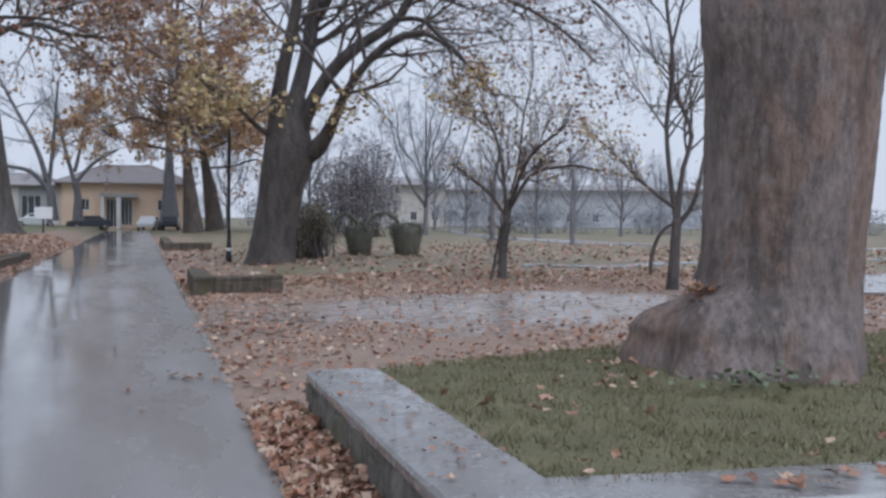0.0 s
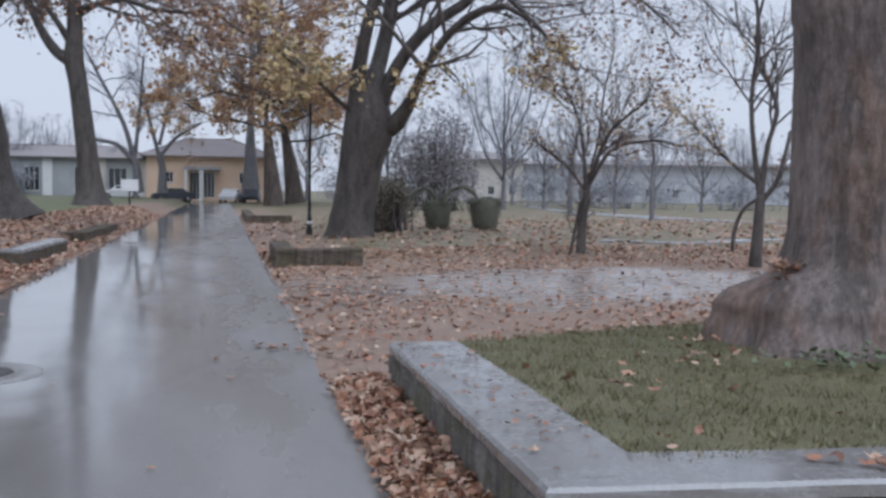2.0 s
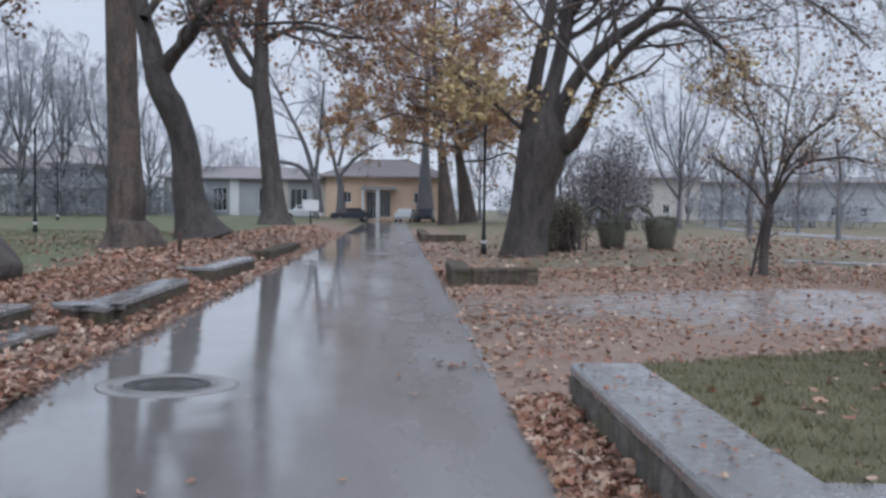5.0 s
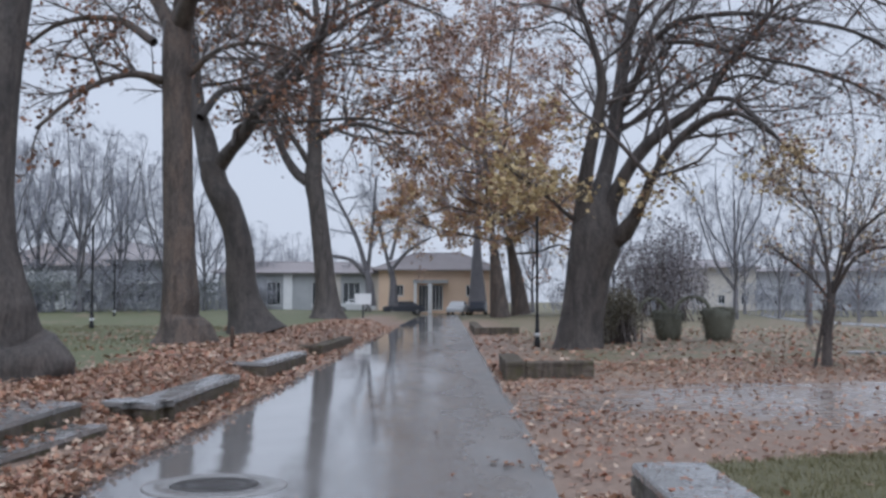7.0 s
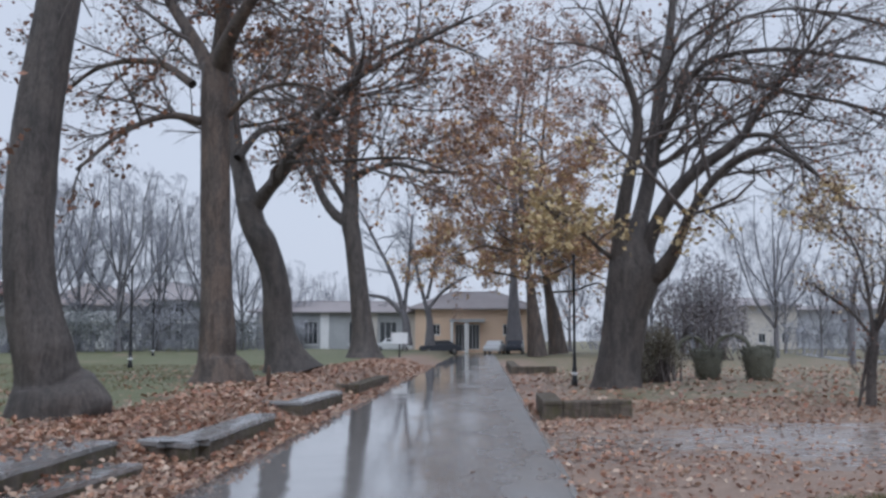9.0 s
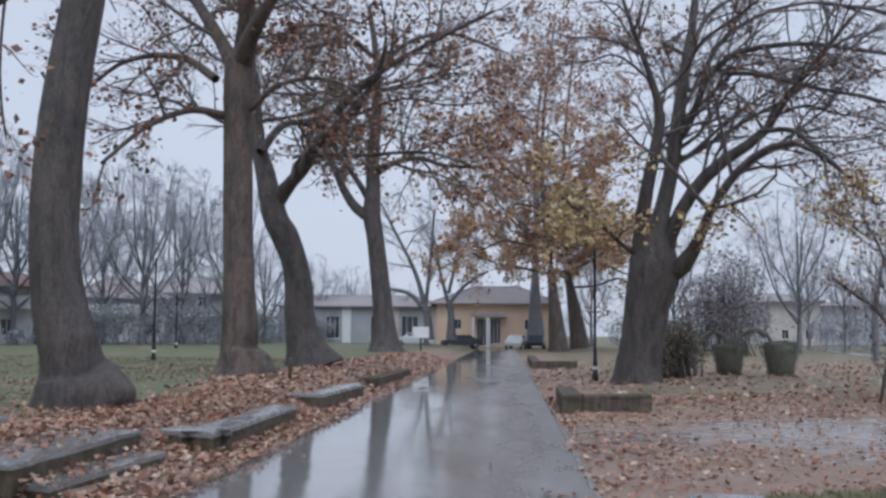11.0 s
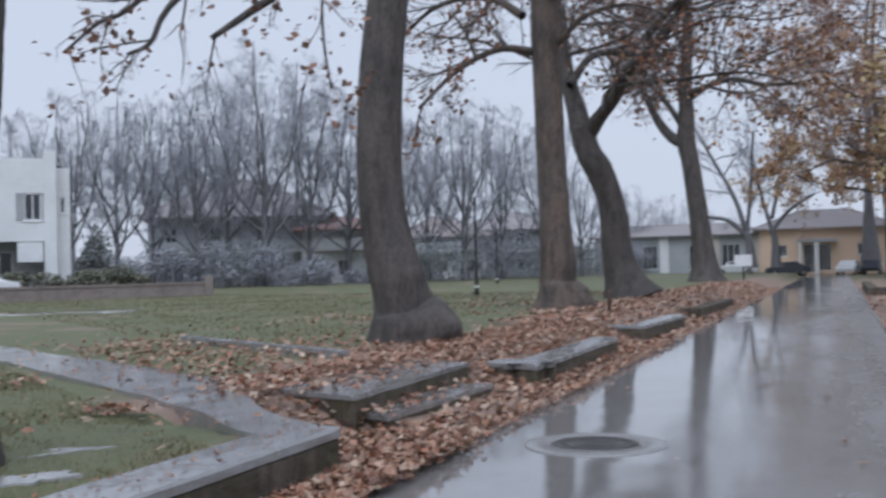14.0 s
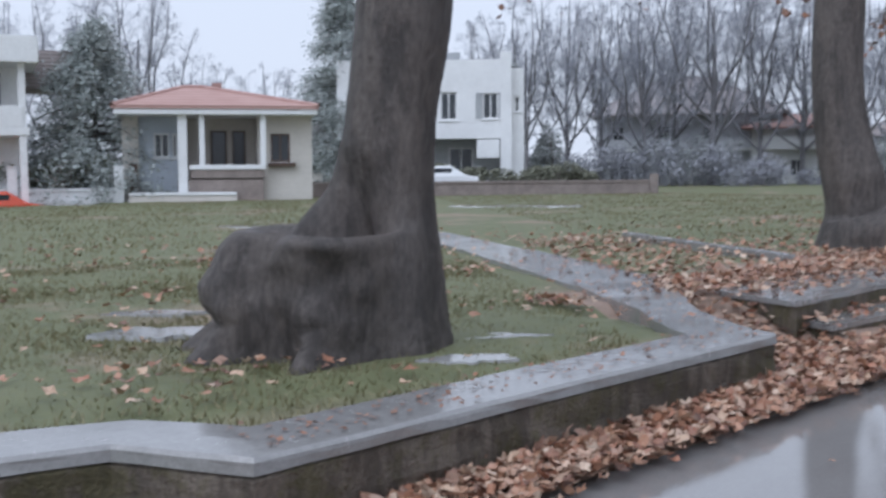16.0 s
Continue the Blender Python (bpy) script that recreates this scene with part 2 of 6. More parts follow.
M_WHITE = speckled("white_render", (0.66, 0.66, 0.66), (0.8, 0.8, 0.8), 0.8, 25, 0.8, 0.15)
M_CREAM = speckled("cream_render", (0.48, 0.45, 0.41), (0.62, 0.58, 0.53), 0.8, 25, 0.85, 0.15)
M_BLUE = speckled("pale_blue_render", (0.4, 0.44, 0.5), (0.52, 0.56, 0.62), 0.8, 25, 0.85, 0.15)
# ochre paled: the colour includes haze over the long distance
M_ORANGE = speckled("hazed_ochre_render", (0.68, 0.5, 0.36), (0.78, 0.6, 0.44), 0.4, 12, 0.85, 0.15)
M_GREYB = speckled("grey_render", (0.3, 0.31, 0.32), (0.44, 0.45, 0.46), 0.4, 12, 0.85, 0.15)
# walls of distant houses, lightened in colour to stand in for haze
M_PALE_GREY = speckled("hazed_grey_render", (0.46, 0.47, 0.5), (0.58, 0.59, 0.62), 0.4, 12, 0.85, 0.15)
M_BRICK = speckled("brown_stone", (0.17, 0.14, 0.13), (0.33, 0.28, 0.25), 2.0, 18, 0.85, 0.5, 0.02)
M_ROOF_RED = roof_tiles("red_roof_tiles", (0.37, 0.22, 0.19), (0.5, 0.33, 0.29))
# brown and grey-brown tiles, both lifted in tone as distance haze would
M_ROOF_BROWN = roof_tiles("brown_roof_tiles", (0.28, 0.24, 0.23), (0.38, 0.33, 0.315))
M_ROOF_GREY = roof_tiles("hazed_grey_brown_roof_tiles", (0.3, 0.27, 0.27), (0.4, 0.365, 0.365))
M_GLASS = plain("dark_window_glass", (0.03, 0.035, 0.04), 0.08, 0.0, 0.6)
M_FRAME = plain("white_painted_frame", (0.7, 0.7, 0.7), 0.5)
M_DARKWOOD = plain("dark_brown_wood", (0.08, 0.05, 0.035), 0.6)
M_IRON = plain("black_painted_iron", (0.02, 0.02, 0.022), 0.45, 0.3)
M_MANHOLE = plain("wet_cast_iron", (0.07, 0.065, 0.062), 0.3, 0.5, 0.5, 0.3)
M_RING = speckled("pale_concrete_ring", (0.22, 0.215, 0.21), (0.33, 0.32, 0.31), 4, 60, 0.2, 0.2, 0.004, 0.5)
M_CAR_RED = plain("orange_red_car_paint", (0.5, 0.07, 0.03), 0.25, 0, 0.6, 0.04)
M_CAR_WHITE = plain("white_car_paint", (0.7, 0.71, 0.72), 0.25, 0, 0.6, 0.04)
M_CAR_DARK = plain("dark_car_paint", (0.04, 0.045, 0.06), 0.25, 0, 0.6, 0.04)
M_TYRE = plain("black_rubber", (0.02, 0.02, 0.02), 0.8)
M_WATER = plain("puddle_water", (0.3, 0.295, 0.285), 0.05, 0.0, 1.0)
M_LANTERN = plain("frosted_lantern_glass", (0.5, 0.5, 0.48), 0.35)


# ---- mesh helpers ----
def mesh_from(name, verts, faces, material, smooth=True):
    me = bpy.data.meshes.new(name)
    me.from_pydata([tuple(v) for v in verts] if not isinstance(verts, np.ndarray) else verts.tolist(), [], faces if isinstance(faces, list) else faces.tolist())
    me.materials.append(material)
    if smooth:
        me.polygons.foreach_set("use_smooth", [True] * len(me.polygons))
    me.update()
    return me


def thing(name, label, category, at=(0, 0, 0), yaw=0.0, group="", kind=""):
    ob = new(name)
    ob.empty_display_size = 0.2
    ob.matrix_world = pose(*at, 0, 0, yaw)
    return tagged(ob, label, category, group, kind)


def add(name, me, parent=None, label="", loc=None):
    """Links a mesh as one object, under a thing or a part."""
    ob = new(name, me)
    if parent is not None:
        ob.parent = parent
    if loc is not None:
        ob.location = loc
    if label:
        ob["label"] = label
    return ob


def bm_mesh(name, bm, material, smooth=False):
    me = bpy.data.meshes.new(name)
    bm.normal_update()
    bm.to_mesh(me)
    bm.free()
    me.materials.append(material)
    if smooth:
        me.polygons.foreach_set("use_smooth", [True] * len(me.polygons))
    return me


def box_bm(bm, x0, y0, z0, x1, y1, z1):
    m = Matrix.Translation(((x0 + x1) / 2, (y0 + y1) / 2, (z0 + z1) / 2)) @ Matrix.Diagonal((abs(x1 - x0), abs(y1 - y0), abs(z1 - z0), 1))
    return bmesh.ops.create_cube(bm, size=1, matrix=m)["verts"]


def box_mesh(name, dims, material, bevel=0.0, seg=2):
    bm = bmesh.new()
    for d in (dims if hasattr(dims[0], "__len__") else [dims]):
        box_bm(bm, *d)
    if bevel:
        bmesh.ops.bevel(bm, geom=bm.edges[:], offset=bevel, segments=seg, affect="EDGES")
    return bm_mesh(name, bm, material)


def part_box(name, dims, material, parent, bevel=0.0, label=""):
    return add(name, box_mesh(name, dims, material, bevel), parent, label)


def smooth_line(pts, n):
    """Catmull-Rom through the control points, n points out; columns beyond 3 ride along."""
    p = np.array(pts, float)
    p = np.vstack([2 * p[0] - p[1], p, 2 * p[-1] - p[-2]])
    k = len(p) - 3
    u = np.linspace(0, k - 1e-6, n)
    i = u.astype(int)
    f = (u - i)[:, None]
    a, b, c, d = p[i], p[i + 1], p[i + 2], p[i + 3]
    return 0.5 * (2 * b + (c - a) * f + (2 * a - 5 * b + 4 * c - d) * f**2 + (3 * b - a - 3 * c + d) * f**3)


def tubes(P, R, sides):
    """Many tapered tubes at once: P (n,k,3), R (n,k). Returns verts and faces."""
    P, R = np.asarray(P, float), np.asarray(R, float)
    n, k = R.shape
    T = np.gradient(P, axis=1)
    T /= np.linalg.norm(T, axis=2, keepdims=True) + 1e-9
    ref = np.where(np.abs(T[:, :1, 2:3]) > 0.85, np.array([[[1.0, 0, 0]]]), np.array([[[0, 0, 1.0]]]))
    U = np.cross(T, np.broadcast_to(ref, T.shape))
    U /= np.linalg.norm(U, axis=2, keepdims=True) + 1e-9
    W = np.cross(T, U)
    a = np.linspace(0, 2 * np.pi, sides, endpoint=False)
    V = P[:, :, None] + R[:, :, None, None] * (np.cos(a)[None, None, :, None] * U[:, :, None] + np.sin(a)[None, None, :, None] * W[:, :, None])
    base = (np.arange(n) * k * sides)[:, None, None]
    r = (np.arange(k - 1) * sides)[None, :, None]
    s = np.arange(sides)[None, None, :]
    s2 = (s + 1) % sides
    F = np.stack([base + r + s, base + r + s2, base + r + sides + s2, base + r + sides + s], -1).reshape(-1, 4)
    return V.reshape(-1, 3), F


def join(chunks):
    V, F, o = [], [], 0
    for v, f in chunks:
        V.append(v)
        F += (f + o).tolist()
        o += len(v)
    return np.vstack(V), F


def revolve(profile, sides=24):
    """Solid of revolution about z: profile of (radius, z)."""
    a = np.linspace(0, 2 * np.pi, sides, endpoint=False)
    V = np.array([(r * math.cos(t), r * math.sin(t), z) for r, z in profile for t in a])
    F = [[i * sides + j, i * sides + (j + 1) % sides, (i + 1) * sides + (j + 1) % sides, (i + 1) * sides + j] for i in range(len(profile) - 1) for j in range(sides)]
    F.append(list(range(sides))[::-1])
    F.append([(len(profile) - 1) * sides + j for j in range(sides)])
    return V, F


LEAF_OUT = np.array([(0.0, -0.5), (0.28, -0.3), (0.5, 0.05), (0.22, 0.12), (0.0, 0.55), (-0.22, 0.12), (-0.5, 0.05), (-0.28, -0.3)])


def leaves(rng, pos, size, tilt, curl=0.25, simple=False):
    """Lobed leaves lying or hanging at pos; tilt is how far they stand up (radians)."""
    n = len(pos)
    out = LEAF_OUT if not simple else np.array([(0, -0.5), (0.42, 0), (0, 0.55), (-0.42, 0)])
    m = len(out)
    s = size * rng.uniform(0.55, 1.25, n)
    yaw, tl, ax = rng.uniform(0, 6.283, n), np.abs(rng.normal(0, tilt, n)), rng.uniform(0, 6.283, n)
    L = np.zeros((n, m + 1, 3))
    L[:, 1:, :2] = out[None] * s[:, None, None]
    r2 = (out**2).sum(1)
    L[:, 1:, 2] = (r2[None] * rng.normal(curl, curl, n)[:, None] * 1.6 + rng.normal(0, 0.07, (n, m))) * s[:, None]
    c, sn = np.cos(yaw)[:, None], np.sin(yaw)[:, None]
    x, y = L[..., 0] * c - L[..., 1] * sn, L[..., 0] * sn + L[..., 1] * c
    z = L[..., 2]
    ux, uy = np.cos(ax)[:, None], np.sin(ax)[:, None]
    d = x * ux + y * uy
    ct, st = np.cos(tl)[:, None], np.sin(tl)[:, None]
    d2, z2 = d * ct - z * st, d * st + z * ct
    x, y = x + (d2 - d) * ux, y + (d2 - d) * uy
    V = np.stack([x, y, z2], -1) + np.asarray(pos)[:, None]
    if tilt < 1.0:
        V[..., 2] += np.maximum(0, np.asarray(pos)[:, None, 2] + 0.004 - V[..., 2].min(1, keepdims=True))
    k = np.arange(m)
    if simple:
        V = V[:, 1:]
        F = (np.arange(n) * m)[:, None, None] + np.array([(0, 1, 2), (0, 2, 3)])[None]
        return V.reshape(-1, 3), F.reshape(-1, 3)
    tri = np.stack([np.zeros(m, int), 1 + k, 1 + (k + 1) % m], -1)
    F = (np.arange(n) * (m + 1))[:, None, None] + tri[None]
    return V.reshape(-1, 3), F.reshape(-1, 3)


def blades(rng, pos, height, width):
    n = len(pos)
    a, h = rng.uniform(0, 6.283, n), height * rng.uniform(0.4, 1.3, n)
    lean = rng.normal(0, 0.45, (n, 2)) * h[:, None]
    w = width * rng.uniform(0.6, 1.4, n)
    dx, dy = np.cos(a) * w, np.sin(a) * w
    V = np.zeros((n, 3, 3))
    V[:, 0] = pos
    V[:, 1] = pos
    V[:, 2] = pos
    V[:, 0, 0] -= dx
    V[:, 0, 1] -= dy
    V[:, 1, 0] += dx
    V[:, 1, 1] += dy
    V[:, 2, :2] += lean
    V[:, 2, 2] += h
    return V.reshape(-1, 3), (np.arange(n) * 3)[:, None] + np.arange(3)[None]


# ---- terrain ----
def sstep(a, b, x):
    t = np.clip((x - a) / (b - a), 0, 1)
    return t * t * (3 - 2 * t)


LAWN = 0.37


def ground_z(x, y):
    """Height of the ground: path level by the path, the left lawns raised, a gentle rise on the right."""
    x, y = np.asarray(x, float), np.asarray(y, float)
    back = 0.82 * sstep(3.0, 2.65, y)                  # the wall steps back at its near corner
    inner = sstep(-3.35, -3.6, x + back)               # behind the walls
    bank = sstep(-3.4, -4.5, x)                        # leaf bank beyond the steps
    w = sstep(6.62, 6.9, y) * sstep(0.5, 0.6, y + 10)
    left = LAWN * ((1 - w) * inner + w * bank)
    left = left - 0.24 * sstep(6.85, 7.1, y) * sstep(8.75, 8.5, y) * sstep(-5.2, -4.7, x) * sstep(-3.3, -3.6, x)   # hollow before the steps
    left = left + 0.07 * sstep(-3.0, -3.3, x) * sstep(-3.85, -3.65, x) * sstep(6.9, 7.6, y) * sstep(19, 16, y)   # deep leaves round the steps
    left = left + sstep(-9, -32, x) * 0.12
    d, az = np.hypot(x, y), np.degrees(np.arctan2(-x, y))
    left = left - 0.9 * sstep(38.0, 39.4, d) * sstep(61.5, 63.5, az) * (1 - sstep(41.2, 41.9, d)) * (x < -20)   # sunken lane by the villa
    right = 0.1 * sstep(2.5, 9.0, x) * sstep(8, 22, y) + 0.04 * sstep(0.9, 1.4, x)
    return left + right - 0.012


def grid_axis(lo, hi, fine_lo, fine_hi, step, grow=1.25):
    a = list(np.arange(fine_lo, fine_hi + 1e-6, step))
    s = step
    while a[-1] < hi:
        s *= grow
        a.append(a[-1] + s)
    s = step
    while a[0] > lo:
        s *= grow
        a.insert(0, a[0] - s)
    return np.array(a)


def make_ground():
    xs = np.concatenate([grid_axis(-700, -42, -44, -30, 0.6), np.arange(-29, -12, 1.0), np.arange(-12, -4.6, 0.4), np.arange(-4.5, -2.8, 0.1), np.arange(-2.7, 0.8, 0.5), np.arange(0.8, 1.6, 0.1), grid_axis(1.7, 700, 1.7, 12, 0.4)[0:]])
    xs = np.unique(xs.round(3))
    ys = grid_axis(-300, 900, -4, 24, 0.3)
    X, Y = np.meshgrid(xs, ys, indexing="ij")
    rng = np.random.default_rng(5)
    Z = ground_z(X, Y)
    off = (X < -3.5) | (X > 1.3)
    Z = Z + off * (0.025 * np.sin(X * 1.7 + 0.6 * Y) * np.sin(Y * 1.1 - 0.4 * X) + rng.normal(0, 0.006, X.shape))
    n, m = X.shape
    V = np.stack([X, Y, Z], -1).reshape(-1, 3)
    i, j = np.meshgrid(np.arange(n - 1), np.arange(m - 1), indexing="ij")
    F = np.stack([i * m + j, (i + 1) * m + j, (i + 1) * m + j + 1, i * m + j + 1], -1).reshape(-1, 4)
    tagged(add("ground", mesh_from("ground", V, F, M_GROUND)), "park ground with wet grass, mud and leaf litter", "ground", kind="structure")


def slab_outline(name, outline, z0, z1, material, bevel=0.015, jitter=0.0, cuts=0.0, seed=1):
    """A flat slab over an outline (counter-clockwise), with worn edges."""
    rng = np.random.default_rng(seed)
    pts = []
    k = len(outline)
    for a, b in zip(outline, outline[1:] + outline[:1]):
        n = max(1, int(math.dist(a, b) / cuts)) if cuts else 1
        for q in range(n):
            f = q / n
            dx, dy = (rng.normal(0, jitter, 2) if q else (0, 0))
            pts.append((a[0] + (b[0] - a[0]) * f + dx, a[1] + (b[1] - a[1]) * f + dy))
    bm = bmesh.new()
    bot = [bm.verts.new((x, y, z0)) for x, y in pts]
    top = [bm.verts.new((x, y, z1 + (rng.normal(0, jitter * 0.4) if jitter else 0))) for x, y in pts]
    bm.faces.new(top)
    bm.faces.new(bot[::-1])
    for a in range(len(pts)):
        b = (a + 1) % len(pts)
        bm.faces.new((bot[a], bot[b], top[b], top[a]))
    if bevel:
        e = [x for x in bm.edges if all(v in top for v in x.verts)]
        bmesh.ops.bevel(bm, geom=e, offset=bevel, segments=2, affect="EDGES")
    bmesh.ops.triangulate(bm, faces=[f for f in bm.faces if len(f.verts) > 4])
    return bm_mesh(name, bm, material)


make_ground()
PATH_L, PATH_R = -2.95, 0.86


def make_path():
    """The footpath slab: fine strips so that its surface is faintly uneven."""
    xs = np.array([PATH_L - 0.02, PATH_L, -2.2, -1.4, -0.6, 0.2, PATH_R, PATH_R + 0.02])
    ys = np.concatenate([np.arange(-30, 60, 0.5), np.arange(60, 112.1, 2)])
    rng = np.random.default_rng(9)
    V, F = [], []
    for y in ys:
        jl, jr = rng.normal(0, 0.03), rng.normal(0, 0.012)
        for k, x in enumerate(xs):
            z = -0.1 if k in (0, len(xs) - 1) else 0.004 * math.cos(x * 1.3) + rng.normal(0, 0.0006)
            V.append((x + (jl if k < 2 else jr if k > 5 else 0), y, z))
    n = len(xs)
    for a in range(len(ys) - 1):
        for b in range(n - 1):
            F.append((a * n + b, a * n + b + 1, (a + 1) * n + b + 1, (a + 1) * n + b))
    tagged(add("footpath", mesh_from("footpath", V, F, M_PATH, False)), "long straight wet grey concrete footpath with reflections", "path", kind="structure")


make_path()


def manhole(x, y):
    root = thing("manhole_cover", "round wet cast iron manhole cover in a pale concrete ring", "manhole", (x, y, 0.004))
    ring_v, ring_f = revolve([(0.58, -0.02), (0.58, 0.002), (0.56, 0.006), (0.37, 0.007), (0.36, 0.001)], 40)
    add("ring", mesh_from("ring", ring_v, ring_f[:-1], M_RING), root, "worn pale concrete ring")
    cv, cf = revolve([(0.355, -0.02), (0.355, 0.004), (0.345, 0.009), (0.3, 0.009), (0.295, 0.004), (0.2, 0.004), (0.195, 0.009), (0.05, 0.009)], 36)
    add("cover", mesh_from("cover", cv, cf, M_MANHOLE), root, "dark cast iron disc")


manhole(-1.9, 8.75)


def edging():
    """Thin pale strip that trims the right-hand side of the path, in lengths."""
    root = thing("path_edging", "thin pale concrete strip along the path", "kerb", kind="structure")
    rng = np.random.default_rng(3)
    y = 9.2
    while y < 60:
        L = rng.uniform(1.6, 2.6)
        dx = rng.normal(0, 0.008)
        part_box("edging_length", (PATH_R - 0.02 + dx, y, -0.05, PATH_R + 0.045 + dx, y + L - 0.02, 0.016 + rng.normal(0, 0.002)), M_RING, root, 0.006)
        y += L


edging()


# ---- low walls, caps and steps ----
def wall_run(name, label, line, width, z_top, inward, cap=0.07, z_base=-0.1, seed=1, over=0.006, cap_mat=None, body_mat=None):
    """A low wall along a polyline (its outer foot); the cap sits on it, width goes to the inward side."""
    root = thing(name, label, "low wall", kind="structure")
    rng = np.random.default_rng(seed)
    outer = np.array(line, float)
    # subdivide for a worn, uneven edge
    pts = [outer[0]]
    for a, b in zip(outer[:-1], outer[1:]):
        n = max(1, int(np.linalg.norm(b - a) / 0.12))
        pts += [a + (b - a) * q / n for q in range(1, n + 1)]
    pts = np.array(pts)
    T = np.gradient(pts, axis=0)
    T /= np.linalg.norm(T, axis=1, keepdims=True)
    N = np.stack([-T[:, 1], T[:, 0]], 1) * inward
    k = len(pts)

    def prism(z0, z1, off0, w, jit, rows):
        V, F = [], []
        prof = [(off0, z0)] + [(off0, z0 + (z1 - z0) * r / rows) for r in range(1, rows)] + [(off0, z1 - 0.018), (off0 + 0.018, z1), (off0 + w * 0.5, z1 + 0.004), (off0 + w - 0.02, z1), (off0 + w, z1 - 0.02), (off0 + w, z0)]
        m = len(prof)
        for q in range(k):
            for o, z in prof:
                w = Vector((pts[q][0] * 3.1 + o * 5, pts[q][1] * 3.1, z * 9 + seed))
                j = jit * 1.6 * np.array((noise.noise(w) + 0.6 * noise.noise(w * 3.3), noise.noise(w + Vector((7, 3, 1)))))
                p = pts[q] + N[q] * (o + j[0])
                V.append((p[0], p[1], z + j[1] * 0.5))
        for q in range(k - 1):
            for r in range(m - 1):
                f = (q * m + r, (q + 1) * m + r, (q + 1) * m + r + 1, q * m + r + 1)
                F.append(f if inward < 0 else f[::-1])
        F.append(list(range(m)) if inward > 0 else list(range(m))[::-1])
        F.append([(k - 1) * m + r for r in range(m)][::-1] if inward > 0 else [(k - 1) * m + r for r in range(m)])
        return V, F

    v, f = prism(z_base, z_top - cap, over, width - over, 0.013, 5)
    add("wall_body", mesh_from("wall_body", v, f, body_mat or M_WALL, False), root, "rough mossy stained concrete")
    v, f = prism(z_top - cap + 0.002, z_top, 0.0, width, 0.005, 2)
    add("wall_cap", mesh_from("wall_cap", v, f, cap_mat or M_CAP, False), root, "wet concrete cap")
    return root


# right-hand raised bed: the wall runs along the path, turns at the near corner
wall_run("planter_wall", "low mossy concrete wall round a grass bed, wet top", [(1.27, 7.62), (1.265, 5.6), (1.26, 3.72), (2.4, 3.66), (4.2, 3.6), (8.5, 3.5)], 0.54, 0.37, 1, seed=3)
# left-hand raised bed: along the path, a broken near corner, then on to the left
wall_run("planter_wall", "low stained concrete wall beside the path, puddled top", [(-4.35, 0.2), (-3.98, 1.75), (-3.82, 2.3), (-3.22, 2.56), (-3.24, 4.6), (-3.24, 6.76)], 0.46, 0.39, 1, seed=4, cap_mat=M_CAP_WET, body_mat=M_WALL_BROWN)


def step(label, outline, z0, z1, seed):
    root = thing("step", label, "step", group="steps to the side path", kind="structure")
    c = np.mean(outline, axis=0)
    inner = [tuple(c + (np.array(p) - c) * 0.985) for p in outline]
    add("step_body", slab_outline("step_body", inner, z0, z1 - 0.05, M_WALL_BROWN, 0.0, 0.01, 0.35, seed), root, "dark mossy concrete riser")
    add("tread", slab_outline("tread", outline, z1 - 0.048, z1, M_CAP, 0.012, 0.008, 0.35, seed + 40), root, "wet worn concrete tread")


def slab(name, label, outline, z0, z1, mat, seed=1, cat="slab"):
    ob = add(name, slab_outline(name, outline, z0, z1, mat, 0.015, 0.012, 0.35, seed))
    return tagged(ob, label, cat, kind="structure")


slab("side_path", "wet pale concrete strip running off across the lawn", [(-3.35, 6.1), (-3.28, 6.8), (-3.6, 6.95), (-4.28, 7.5), (-5.45, 9.0), (-7.4, 10.55), (-10.3, 12.2), (-13, 13.9), (-22, 18.6), (-22.5, 17.4), (-10.9, 11.6), (-8.5, 9.95), (-5.7, 8.05), (-4.6, 7.2), (-3.9, 6.5)], -0.05, 0.39, M_CAP_WET, 11, "path")
step("low wet concrete step with leaves on it", [(-4.0, 8.75), (-3.68, 8.62), (-3.56, 11.2), (-3.97, 11.3)], -0.05, 0.2, 12)
step("wide wet concrete step with fallen leaves", [(-4.9, 8.85), (-3.96, 8.52), (-4.0, 11.7), (-4.8, 11.9)], -0.05, 0.385, 13)
slab("kerb", "thin concrete edging along the leaf-covered side path", [(-10.2, 15.2), (-10.15, 15.0), (-5.9, 12.2), (-5.8, 12.35)], 0.1, 0.46, M_CAP, 14, "kerb")
wall_run("planter_wall", "short wet concrete wall section set in leaves", [(-4.05, 12.5), (-3.3, 12.05), (-3.28, 16.8)], 0.42, 0.33, 1, seed=5, body_mat=M_WALL_BROWN)
wall_run("planter_wall", "concrete wall section half buried in leaves", [(-4.25, 20.2), (-3.42, 20.1), (-3.25, 24.4)], 0.4, 0.32, 1, seed=6, body_mat=M_WALL_BROWN)
wall_run("planter_wall", "dark low concrete wall section beside the path", [(-4.6, 29.0), (-3.4, 28.6), (-3.25, 36.0)], 0.4, 0.28, 1, seed=7, cap_mat=M_WALL_BROWN, body_mat=M_WALL_BROWN)
wall_run("planter_wall", "dark mossy low wall end beside the path", [(1.07, 23.2), (1.03, 19.8), (2.75, 20.4)], 0.4, 0.36, 1, seed=8, cap_mat=M_WALL_BROWN, body_mat=M_WALL_BROWN)
wall_run("planter_wall", "dark low wall far along the path", [(1.1, 58.0), (1.06, 45.0), (3.0, 45.6)], 0.4, 0.36, 1, seed=9, cap_mat=M_WALL_BROWN, body_mat=M_WALL_BROWN)


